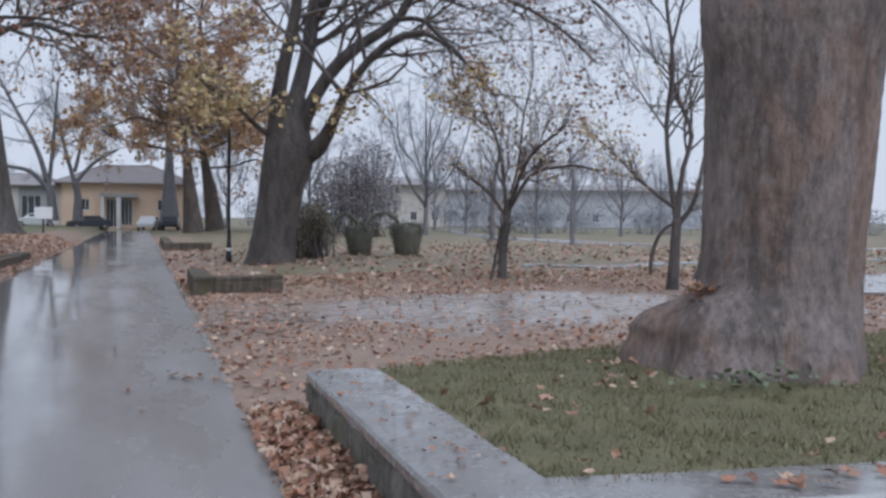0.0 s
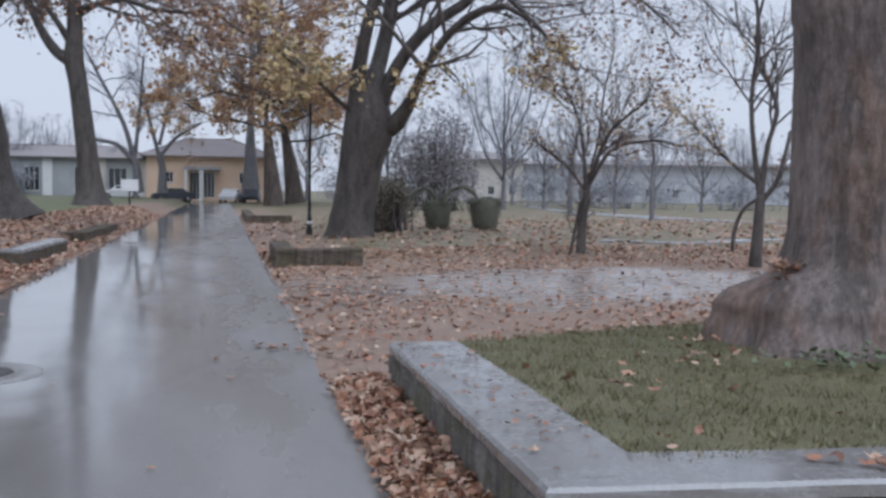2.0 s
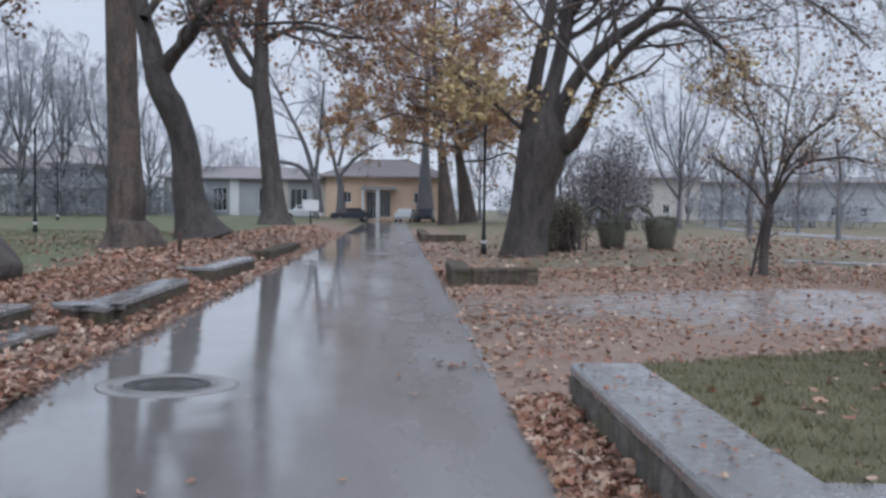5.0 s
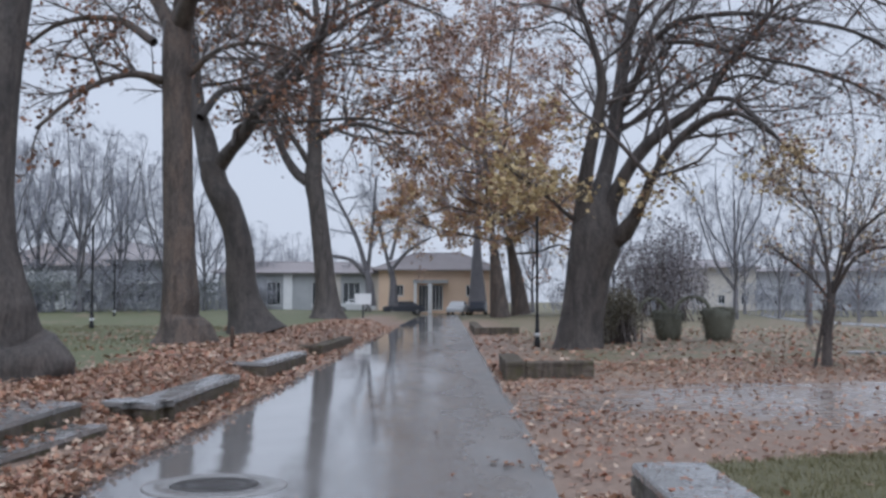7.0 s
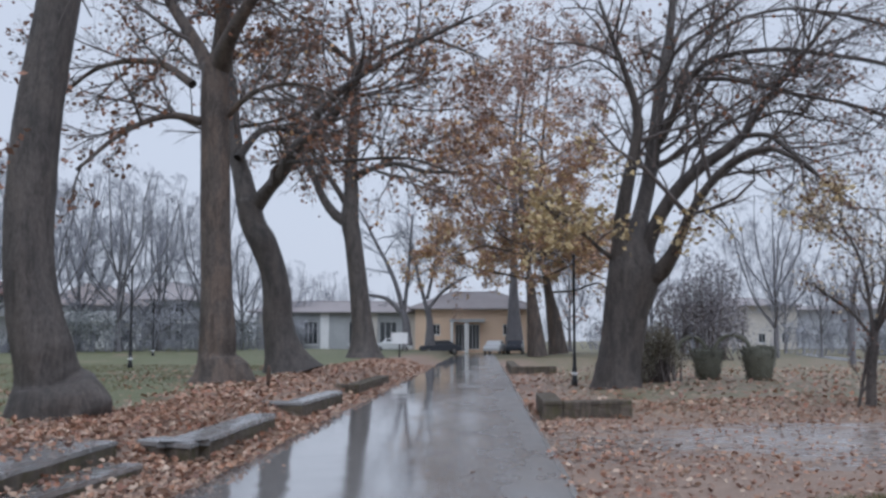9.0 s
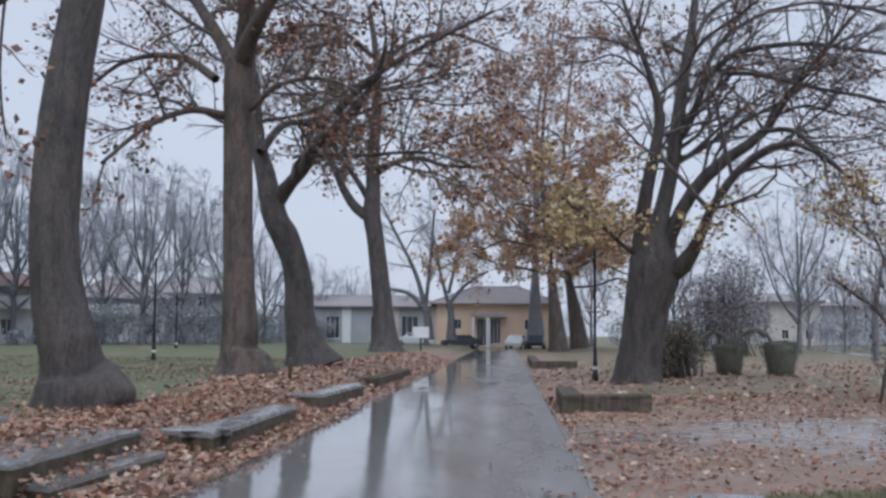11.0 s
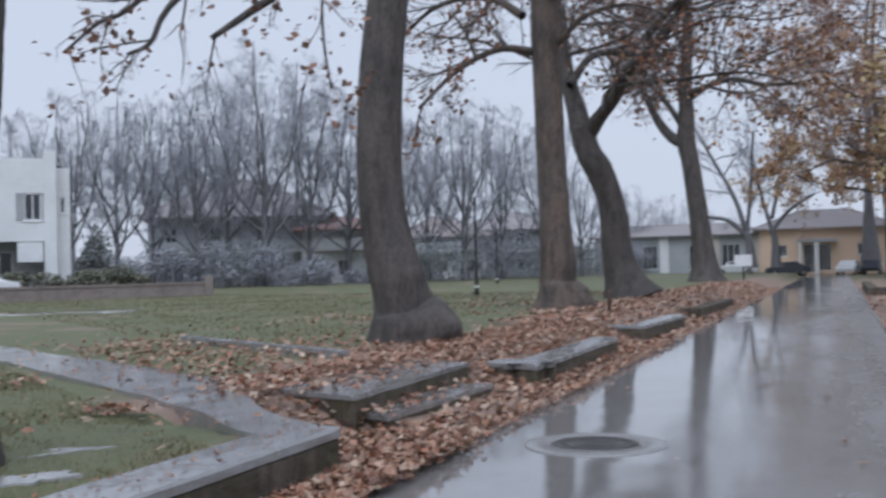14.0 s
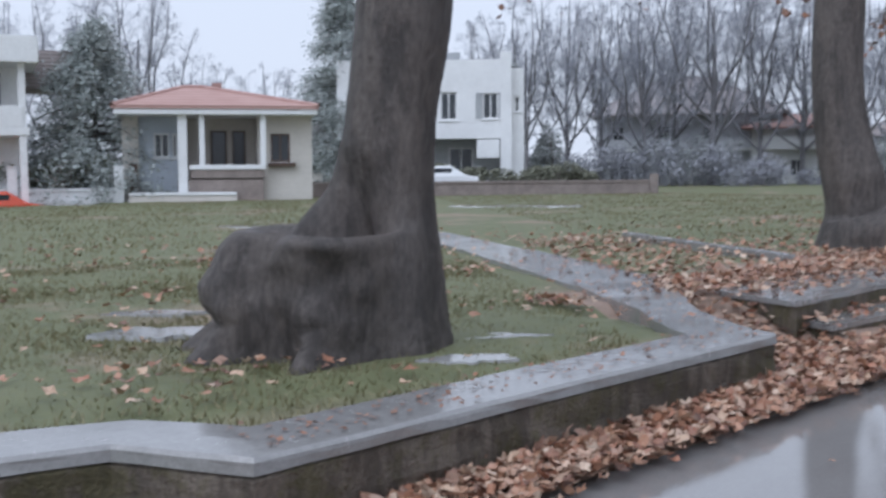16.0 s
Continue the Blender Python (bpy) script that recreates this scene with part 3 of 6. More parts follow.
def puddle(x, y, z, w, d, turn, seed):
    """A thin sheet of rain water with a ragged rim."""
    rng = np.random.default_rng(seed)
    a = np.linspace(0, 2 * np.pi, 40, endpoint=False)
    r = 1 + 0.22 * np.sin(2 * a + rng.uniform(0, 6)) + 0.16 * np.sin(5 * a + rng.uniform(0, 6)) + 0.1 * np.sin(9 * a + rng.uniform(0, 6))
    px, py = r * np.cos(a) * w / 2, r * np.sin(a) * d / 2
    c, s = math.cos(turn), math.sin(turn)
    V = [(0, 0, 0.0)] + [(q * c - u * s, q * s + u * c, 0.0) for q, u in zip(px, py)] + [(1.05 * (q * c - u * s), 1.05 * (q * s + u * c), -0.05) for q, u in zip(px, py)]
    F = [(0, 1 + k, 1 + (k + 1) % 40) for k in range(40)] + [(1 + k, 41 + k, 41 + (k + 1) % 40, 1 + (k + 1) % 40) for k in range(40)]
    ob = add("puddle", mesh_from("puddle", V, F, M_WATER, False), None, "", (x, y, z))
    tagged(ob, "shallow rain puddle lying in the grass", "water", kind="structure")


for q, (x, y, w, d, turn) in enumerate([(-6.44, 4.09, 0.7, 0.55, 0.75), (-7.4, 4.6, 0.8, 0.25, 0.8), (-4.14, 4.75, 0.45, 0.3, 0.8), (-4.7, 5.4, 0.8, 0.24, 0.9), (-21.4, 25.4, 3.6, 1.2, 0.5), (-8.2, 10.6, 2.2, 0.6, -0.55), (-6.2, 9.6, 1.4, 0.4, -0.5), (-17.5, 13.0, 2.0, 0.5, 0.6)]):
    puddle(x, y, float(ground_z(x, y)) + 0.026, w, d, turn, 30 + q)


def bed_lawn():
    """Grass bed behind the right wall, falling away to the muddy ground at its back."""
    xs, ys = np.arange(1.74, 9.01, 0.18), np.arange(3.95, 10.6, 0.16)
    X, Y = np.meshgrid(xs, ys, indexing="ij")
    back = 7.55 + 0.42 * np.clip(X - 1.7, 0, 3.4) + 0.5 * np.sin(X)*0.2
    Z = 0.35 - 0.36 * sstep(0, 0.7, Y - back) + 0.1 * np.exp(-((X - 4.4) ** 2 + (Y - 6.9) ** 2) / 1.2) + 0.012 * np.sin(7 * X + 3 * Y) * np.cos(5 * Y)
    n, m = X.shape
    i, j = np.meshgrid(np.arange(n - 1), np.arange(m - 1), indexing="ij")
    F = np.stack([i * m + j, (i + 1) * m + j, (i + 1) * m + j + 1, i * m + j + 1], -1).reshape(-1, 4)
    tagged(add("lawn", mesh_from("lawn", np.stack([X, Y, Z], -1).reshape(-1, 3), F, M_SOIL)), "wet green grass bed with scattered leaves", "lawn", kind="structure")
    return xs, ys, Z


M_SOIL = speckled("wet_turf", (0.1, 0.095, 0.048), (0.185, 0.17, 0.09), 2.5, 35, 0.7, 0.8, 0.04)
bed_x, bed_y, bed_zs = bed_lawn()


def bed_z(x, y):
    i = np.clip(((x - bed_x[0]) / 0.18).astype(int), 0, len(bed_x) - 1)
    j = np.clip(((y - bed_y[0]) / 0.16).astype(int), 0, len(bed_y) - 1)
    return bed_zs[i, j]


# ---- trees ----
def spawn(rng, P, R, count, ratio, spread, lift, rr=0.55, t0=0.2, wander=0.25, minlen=0.0):
    """Branches that leave each parent: count a parent, at spread radians; lift bends them up or down."""
    n, k = R.shape
    idx = np.repeat(np.arange(n), count)
    t = rng.uniform(t0, 1.0, len(idx)) * (k - 1 - 1e-4)
    i = t.astype(int)
    f = (t - i)[:, None]
    A = P[idx, i] * (1 - f) + P[idx, i + 1] * f
    rad = R[idx, i] * (1 - f[:, 0]) + R[idx, i + 1] * f[:, 0]
    D = P[idx, i + 1] - P[idx, i]
    D /= np.linalg.norm(D, axis=1, keepdims=True) + 1e-9
    L = np.linalg.norm(np.diff(P, axis=1), axis=2).sum(1)[idx]
    Q = rng.normal(size=D.shape)
    Q -= (Q * D).sum(1, keepdims=True) * D
    Q /= np.linalg.norm(Q, axis=1, keepdims=True) + 1e-9
    sp = rng.normal(spread, 0.22, len(idx))[:, None]
    d = np.cos(sp) * D + np.sin(sp) * Q
    ln = np.maximum(minlen, L * ratio * rng.uniform(0.55, 1.2, len(idx)) * (1.15 - 0.5 * t / (k - 1)))
    steps = 4
    pts = [A]
    for s in range(steps):
        d = d + rng.normal(0, wander, d.shape) * 0.6 + np.array([0, 0, lift]) * (s + 1) / steps
        d /= np.linalg.norm(d, axis=1, keepdims=True)
        pts.append(pts[-1] + d * (ln / steps)[:, None])
    C = np.stack(pts, 1)
    r0 = np.minimum(rad * rr, ln * 0.017 + 0.004) * rng.uniform(0.75, 1.2, len(idx))
    return C, r0[:, None] * np.linspace(1, 0.35, steps + 1)[None]


def cones(A, B, r):
    """Fine twigs: three-sided spikes from A to B."""
    T = B - A
    T = T / (np.linalg.norm(T, axis=1, keepdims=True) + 1e-9)
    U = np.cross(T, np.where(np.abs(T[:, 2:]) > 0.85, np.array([[1.0, 0, 0]]), np.array([[0, 0, 1.0]])))
    U /= np.linalg.norm(U, axis=1, keepdims=True) + 1e-9
    W = np.cross(T, U)
    V = np.stack([A + r[:, None] * (math.cos(a) * U + math.sin(a) * W) for a in (0.0, 2.094, 4.189)] + [B], 1)
    o = (np.arange(len(A)) * 4)[:, None]
    F = np.vstack([o + np.array([[0, 1, 3]]), o + np.array([[1, 2, 3]]), o + np.array([[2, 0, 3]])])
    return V.reshape(-1, 3), F


def trunk_mesh(name, ctrl, material, sides=20, n=26, bump=0.06, flare=0.0, seed=1, lumps=(), lobes=()):
    """A tapered trunk with uneven bark, flared buttress roots and lumps (x, y, z, radius, push)."""
    rng = np.random.default_rng(seed)
    c = smooth_line(ctrl, n)
    V, F = tubes(c[None, :, :3], c[None, :, 3], sides)
    V = V.reshape(n, sides, 3)
    cen = c[:, None, :3]
    a = np.linspace(0, 2 * np.pi, sides, endpoint=False)
    ph = rng.uniform(0, 6.28, 5)
    z0 = ctrl[0][2]
    for q in range(n):
        h = max(0.0, c[q, 2] - z0)
        w = bump * (np.sin(3 * a + ph[0] + 0.5 * h) + 0.7 * np.sin(5 * a + ph[1] - 0.8 * h) + 0.5 * np.sin(8 * a + ph[2] + 1.7 * h)) + rng.normal(0, bump * 0.22, sides)
        w += flare * np.exp(-h / 0.35) * (0.5 + 0.5 * np.sin(5 * a + ph[3]) * np.sin(2 * a + ph[4]))
        V[q] = cen[q] + (V[q] - cen[q]) * (1 + w)[:, None]
        # swollen foot: each lobe (bearing, width in degrees, profile of height and reach)
        if lobes:
            dv = V[q] - cen[q]
            r = np.hypot(dv[:, 0], dv[:, 1])
            th = np.arctan2(dv[:, 1], dv[:, 0])
            for bear, wid, prof, *cut in lobes:
                dd = np.degrees(np.angle(np.exp(1j * (th - radians(bear)))))
                reach = np.interp(c[q, 2] - z0, [p[0] for p in prof], [p[1] for p in prof]) * np.exp(-0.5 * (dd / wid) ** 2)
                lump = np.array([noise.noise(Vector((math.cos(t) * 2.2 + bear, math.sin(t) * 2.2, c[q, 2] * 2.6))) + 0.5 * noise.noise(Vector((math.cos(t) * 5 + bear, math.sin(t) * 5, c[q, 2] * 6))) for t in th])
                reach = reach * (1 + 0.14 * lump)
                if cut:
                    V[q][:, :2] = cen[q][:, :2] + dv[:, :2] / r[:, None] * (r - reach)[:, None]
                    V[q][:, 2] -= 1.25 * reach
                    dv = V[q] - cen[q]
                    r = np.hypot(dv[:, 0], dv[:, 1])
                    continue
                k = 0.09
                new_r = k * np.log(np.exp(r / k) + np.exp(reach / k) - 1.0)
                V[q][:, :2] = cen[q][:, :2] + dv[:, :2] / r[:, None] * new_r[:, None]
                dv = V[q] - cen[q]
                r = np.hypot(dv[:, 0], dv[:, 1])
    V = V.reshape(-1, 3)
    for x, y, z, r, push in lumps:
        d = V - np.array((x, y, z))
        g = np.exp(-(d**2).sum(1) / (r * r))
        out = V - np.array(cen.reshape(-1, 3)).repeat(sides, 0)
        out[:, 2] *= 0.3
        out /= np.linalg.norm(out, axis=1, keepdims=True) + 1e-9
        V = V + out * (g * push)[:, None]
    F = F.tolist() + [[(n - 1) * sides + j for j in range(sides)]]
    return mesh_from(name, V, F, material)


def tree(name, label, limbs, bark_mat, seed, levels, leaf=None, twig_mat=None, flare=0.0, bump=0.05, extra=None, lumps=(), sides=20, t_first=0.35, trunk_twigs=0, group="", roots=(), boughs=(), lobes=(), clear=0.22):
    """limbs: control points (x, y, z, radius); the first is the trunk. levels: (count, ratio, spread, lift).
    leaf: (material, how many, size) rows."""
    rng = np.random.default_rng(seed)
    base = limbs[0][0]
    root = thing(name, label, "tree", (base[0], base[1], base[2]), group=group)
    o = np.array((*base[:3], 0.0))
    loc = [[tuple(np.array(p) - o) for p in l] for l in limbs]
    lum = [(x - base[0], y - base[1], z - base[2], r, p) for x, y, z, r, p in lumps]
    add("trunk", trunk_mesh("trunk", loc[0], bark_mat, sides, 110 if lobes else 30 if sides > 14 else 14, bump, flare, seed, lum, lobes), root)
    for l in roots:
        add("root", trunk_mesh("root", [tuple(np.array(p) - o) for p in l], bark_mat, 18, 16, bump * 1.3, 0, seed + 3), root)
    K = 9
    P, R = [], []
    # boughs: (limb, how many, from, length, rise) leave a limb at random sides
    for li, cnt, t0, length, rise in boughs:
        c = smooth_line(loc[li], 20)
        for q in range(cnt):
            k = int(20 * (t0 + (0.97 - t0) * (q + rng.uniform(0, 1)) / cnt))
            a = q * 2.4 + rng.uniform(-0.5, 0.5)
            p = c[k, :3].copy()
            d = np.array((math.cos(a), math.sin(a), rise + rng.normal(0, 0.15)))
            ln, line, r = length * rng.uniform(0.7, 1.2), [], min(c[k, 3] * 0.5, length * 0.012)
            for w in range(5):
                line.append((*p, r * (1 - 0.18 * w)))
                p = p + d / np.linalg.norm(d) * ln / 4
                d = d + rng.normal(0, 0.4, 3) + np.array((0, 0, -0.06))
            loc.append(line)
    for l in loc[1:]:
        add("limb", trunk_mesh("limb", l, bark_mat, max(7, sides // 2), 14, bump * 0.7, 0, seed + 1), root)
        c = smooth_line(l, K)
        P.append(c[:, :3])
        R.append(c[:, 3])
    if trunk_twigs or not P:
        c = smooth_line(loc[0], K)
        lo = int(K * t_first)
        P.append(smooth_line(c[lo:], K)[:, :3])
        R.append(smooth_line(c[lo:], K)[:, 3])
    P, R = np.array(P), np.array(R)
    chunks, ends = [], []
    for q, (cnt, ratio, spread, lift) in enumerate(levels):
        P, R = spawn(rng, P, R, cnt, ratio, spread, lift, 0.55, clear if q == 0 else 0.15)
        last = q == len(levels) - 1 and q > 1
        step = 4 if last else 2 if q > 1 else 1
        chunks.append(cones(P[:, 0], P[:, -1], R[:, 0]) if last else tubes(P[:, ::step], R[:, ::step], 5 if q == 0 else 4 if q == 1 else 3))
        if q >= len(levels) - 2:
            ends.append(P[:, 2:].reshape(-1, 3))
    v, f = join(chunks)
    add("crown", mesh_from("crown", v, f, twig_mat or bark_mat), root)["kind"] = "stuff"
    E = np.vstack(ends)
    for mat, n, size, box in (leaf or []):
        c = E
        if box:
            W = E + o[:3]
            keep = (W[:, 0] > box[0]) & (W[:, 0] < box[1]) & (W[:, 2] > box[2]) & (W[:, 2] < box[3])
            c = E[keep] if keep.any() else E
        pos = c[rng.integers(0, len(c), n)] + rng.normal(0, 0.12, (n, 3))
        v, f = leaves(rng, pos, size, 1.3, 0.3, True)
        add("foliage", mesh_from("foliage", v, f, mat, False), root)["kind"] = "stuff"
    return root


# control points of trunks and limbs: x, y, z, radius
C_LIMBS = [
    [(-6.89, 27.5, 0.16, 0.758), (-6.9, 27.5, 0.61, 0.598), (-6.95, 27.5, 1.46, 0.483), (-7.01, 27.5, 3.24, 0.397), (-7.08, 27.5, 5.93, 0.378), (-7.13, 27.5, 7.89, 0.373), (-7.13, 27.5, 8.72, 0.352)],
    [(-7.2, 27.5, 8.42, 0.284), (-7.65, 28.0, 9.17, 0.191), (-8.23, 28.5, 10.03, 0.171), (-8.79, 29.0, 10.83, 0.151), (-9.5, 29.5, 11.99, 0.122), (-10.37, 30.0, 13.54, 0.075)],
    [(-7.05, 27.5, 8.57, 0.284), (-6.78, 27.0, 8.99, 0.243), (-6.4, 26.5, 9.41, 0.195), (-5.86, 26.0, 9.98, 0.149), (-5.2, 25.5, 10.67, 0.098), (-4.42, 25.0, 11.46, 0.055)],
    [(-7.13, 27.5, 8.68, 0.194), (-6.93, 27.12, 9.45, 0.17), (-6.8, 26.75, 10.24, 0.146), (-6.78, 26.38, 11.45, 0.094), (-6.78, 26.0, 12.78, 0.05)],
]
D_LIMBS = [
    [(-6.45, 35.4, 0.27, 1.05), (-6.65, 35.4, 0.86, 0.732), (-6.83, 35.4, 1.5, 0.564), (-6.96, 35.4, 2.25, 0.5), (-6.99, 35.4, 2.91, 0.472), (-7.13, 35.4, 3.76, 0.435), (-7.41, 35.4, 4.52, 0.446), (-7.73, 35.4, 5.13, 0.427), (-7.91, 35.4, 5.67, 0.419), (-7.96, 35.4, 6.2, 0.41)],
    [(-8.01, 35.4, 6.01, 0.381), (-8.22, 35.63, 6.85, 0.346), (-8.48, 35.86, 7.57, 0.29), (-8.71, 36.09, 8.5, 0.273), (-8.84, 36.31, 9.54, 0.236), (-9.05, 36.54, 11.01, 0.189), (-9.16, 36.77, 12.71, 0.131), (-9.11, 37.0, 14.64, 0.071)],
    [(-7.76, 35.4, 5.97, 0.314), (-7.23, 34.99, 6.47, 0.226), (-6.68, 34.57, 6.97, 0.223), (-6.24, 34.16, 7.65, 0.212), (-5.62, 33.74, 8.03, 0.182), (-4.74, 33.33, 8.67, 0.135), (-4.15, 32.91, 9.48, 0.098), (-3.76, 32.5, 10.46, 0.062)],
]
E_LIMBS = [
    [(-7.48, 65.6, 0.06, 1.355), (-7.52, 65.6, 1.0, 0.87), (-7.64, 65.6, 2.56, 0.645), (-7.91, 65.6, 5.0, 0.577), (-8.21, 65.6, 7.46, 0.527), (-8.44, 65.6, 8.88, 0.563), (-8.35, 65.6, 10.65, 0.458), (-8.4, 65.6, 12.07, 0.424), (-8.28, 65.6, 14.22, 0.354), (-8.19, 65.6, 16.38, 0.302), (-8.32, 65.6, 19.27, 0.214), (-8.78, 65.6, 22.19, 0.125)],
    [(-8.61, 65.6, 8.74, 0.387), (-9.46, 65.8, 9.29, 0.318), (-10.21, 66.0, 10.35, 0.266), (-10.8, 66.2, 11.64, 0.232), (-11.39, 66.4, 12.79, 0.197), (-12.44, 66.6, 13.05, 0.144), (-13.74, 66.8, 12.65, 0.09)],
    [(-8.59, 65.6, 9.73, 0.229), (-9.3, 65.07, 10.93, 0.175), (-10.04, 64.55, 11.98, 0.139), (-10.74, 64.03, 13.16, 0.104), (-11.19, 63.5, 14.7, 0.069)],
    [(-8.25, 65.6, 11.65, 0.247), (-7.13, 64.45, 11.88, 0.173), (-5.3, 63.3, 12.03, 0.153), (-3.69, 62.15, 11.4, 0.117), (-1.62, 61.0, 11.14, 0.082)],
]
O_LIMBS = [
    [(3.91, 32.4, -0.17, 0.778), (3.98, 32.4, 0.68, 0.678), (4.13, 32.4, 1.69, 0.654), (4.23, 32.4, 2.54, 0.681), (4.39, 32.4, 3.22, 0.751), (4.43, 32.4, 3.67, 0.7), (4.52, 32.42, 4.42, 0.496), (4.75, 32.5, 5.38, 0.189)],
    [(4.05, 32.4, 3.39, 0.376), (4.05, 32.19, 4.23, 0.281), (4.07, 31.98, 5.06, 0.229), (4.22, 31.77, 6.05, 0.202), (4.42, 31.56, 7.04, 0.176), (4.52, 31.34, 7.93, 0.159), (4.32, 31.13, 8.73, 0.108), (4.07, 30.92, 9.36, 0.091), (3.72, 30.71, 10.23, 0.074), (3.3, 30.5, 11.35, 0.049)],
    [(4.36, 32.4, 3.53, 0.41), (4.57, 32.58, 4.61, 0.293), (4.86, 32.76, 5.67, 0.252), (5.08, 32.93, 6.57, 0.236), (5.26, 33.11, 7.67, 0.229), (5.43, 33.29, 8.78, 0.204), (5.65, 33.47, 10.09, 0.17), (5.88, 33.64, 11.24, 0.135), (6.02, 33.82, 12.4, 0.109), (6.16, 34.0, 13.77, 0.064)],
    [(4.7, 32.4, 3.66, 0.307), (4.93, 32.14, 4.57, 0.229), (5.32, 31.87, 5.39, 0.202), (5.7, 31.61, 5.94, 0.201), (6.23, 31.35, 6.49, 0.183), (6.93, 31.08, 6.94, 0.157), (7.53, 30.82, 7.47, 0.131), (8.0, 30.55, 8.32, 0.097), (8.38, 30.29, 8.75, 0.081), (8.8, 30.03, 9.33, 0.072), (9.37, 29.76, 10.07, 0.056), (10.09, 29.5, 10.87, 0.031)],
    [(4.9, 32.3, 3.35, 0.357), (5.33, 31.82, 3.66, 0.26), (5.62, 31.34, 4.32, 0.165), (5.8, 30.86, 4.93, 0.138), (6.19, 30.38, 5.68, 0.129), (6.65, 29.9, 6.25, 0.111), (7.17, 29.42, 6.62, 0.093), (7.81, 28.94, 6.68, 0.077), (8.42, 28.46, 6.17, 0.06), (8.98, 27.98, 5.49, 0.044), (9.41, 27.5, 4.81, 0.029)],
    [(3.97, 32.4, 3.87, 0.103), (3.37, 31.8, 4.2, 0.067), (2.82, 31.2, 4.64, 0.058), (2.12, 30.6, 4.99, 0.041), (1.44, 30.0, 5.41, 0.032)],
    [(5.24, 33.0, 7.43, 0.149), (5.58, 32.7, 7.94, 0.122), (5.79, 32.4, 8.49, 0.112), (5.94, 32.1, 9.03, 0.103), (6.29, 31.8, 9.48, 0.102), (6.74, 31.5, 9.81, 0.093), (7.34, 31.2, 9.91, 0.083), (8.25, 30.9, 9.94, 0.074), (8.98, 30.6, 9.82, 0.065), (9.84, 30.3, 9.59, 0.048), (11.15, 30.0, 9.27, 0.032)],
    [(5.92, 32.6, 8.94, 0.087), (6.27, 33.0, 9.96, 0.079), (6.81, 33.4, 10.79, 0.08), (7.62, 33.8, 11.45, 0.072), (8.8, 34.2, 12.03, 0.055), (10.38, 34.6, 12.32, 0.046), (11.96, 35.0, 11.96, 0.028)],
    [(6.46, 31.8, 9.3, 0.068), (7.24, 30.85, 9.03, 0.066), (8.58, 29.9, 8.41, 0.056), (9.51, 28.95, 7.95, 0.046), (10.36, 28.0, 7.4, 0.03)],
    [(7.26, 30.4, 7.28, 0.081), (7.83, 29.55, 7.14, 0.07), (8.2, 28.7, 6.51, 0.061), (8.66, 27.85, 5.74, 0.044), (8.96, 27.0, 4.89, 0.028)],
    [(5.82, 33.4, 10.25, 0.089), (6.26, 34.27, 11.42, 0.074), (7.03, 35.13, 12.39, 0.066), (8.52, 36.0, 13.38, 0.039)],
    [(9.83, 30.5, 9.67, 0.065), (11.1, 29.88, 9.24, 0.055), (12.22, 29.25, 8.47, 0.039), (13.25, 28.62, 7.39, 0.03), (13.93, 28.0, 6.29, 0.022)],
    [(9.26, 28.4, 7.86, 0.053), (10.27, 27.77, 7.35, 0.044), (11.14, 27.13, 6.65, 0.036), (11.94, 26.5, 5.68, 0.021)],
    [(10.16, 34.5, 12.28, 0.065), (11.98, 34.0, 11.8, 0.054), (13.88, 33.5, 10.9, 0.044), (15.85, 33.0, 9.44, 0.026)],
]
B_LIMBS = []
B_LIMBS.append([(-6.19, 15.47, 0.22, 0.751), (-6.26, 15.44, 0.72, 0.618), (-6.36, 15.39, 1.13, 0.464), (-6.53, 15.33, 1.79, 0.397), (-6.62, 15.28, 2.61, 0.353), (-6.63, 15.28, 3.61, 0.344), (-6.57, 15.31, 4.79, 0.336), (-6.38, 15.39, 6.36, 0.309), (-6.23, 15.45, 7.6, 0.274), (-6.11, 15.5, 8.69, 0.221)])
S_LIMBS = []
S_LIMBS.append([(7.79, 22.16, 0.18, 0.137), (7.81, 22.15, 0.83, 0.125), (7.89, 22.12, 1.46, 0.113)])
S_LIMBS.append([(7.86, 22.13, 1.4, 0.088), (8.0, 22.08, 1.96, 0.056), (8.15, 21.49, 2.8, 0.043), (8.68, 20.74, 3.44, 0.03)])
S_LIMBS.append([(7.87, 22.13, 1.33, 0.088), (7.82, 22.15, 2.2, 0.05), (7.82, 22.67, 3.23, 0.038), (7.41, 22.81, 4.12, 0.026)])
S_LIMBS.append([(7.94, 22.1, 1.71, 0.056), (8.22, 21.47, 2.44, 0.043), (9.0, 21.15, 2.63, 0.031), (9.55, 20.91, 2.52, 0.024)])
S_LIMBS.append([(7.56, 22.24, 0.08, 0.044), (7.64, 22.21, 0.58, 0.044), (7.77, 22.16, 1.33, 0.037)])
S_LIMBS.append([(7.88, 22.12, 1.71, 0.05), (8.24, 22.42, 2.73, 0.038), (8.37, 22.48, 3.75, 0.026), (8.64, 22.69, 4.67, 0.019)])
S_LIMBS.append([(7.83, 22.14, 1.58, 0.05), (7.56, 22.55, 2.08, 0.038), (6.95, 22.75, 2.58, 0.025)])
T_LIMBS = []
T_LIMBS.append([(9.75, 18.02, 0.18, 0.12), (9.78, 18.0, 0.98, 0.098), (9.81, 17.99, 1.51, 0.087)])
T_LIMBS.append([(9.81, 17.98, 1.46, 0.071), (9.69, 18.05, 2.26, 0.049), (9.61, 18.09, 3.32, 0.044), (9.7, 18.04, 4.38, 0.038), (9.59, 18.1, 5.44, 0.033), (9.48, 18.16, 6.28, 0.022)])
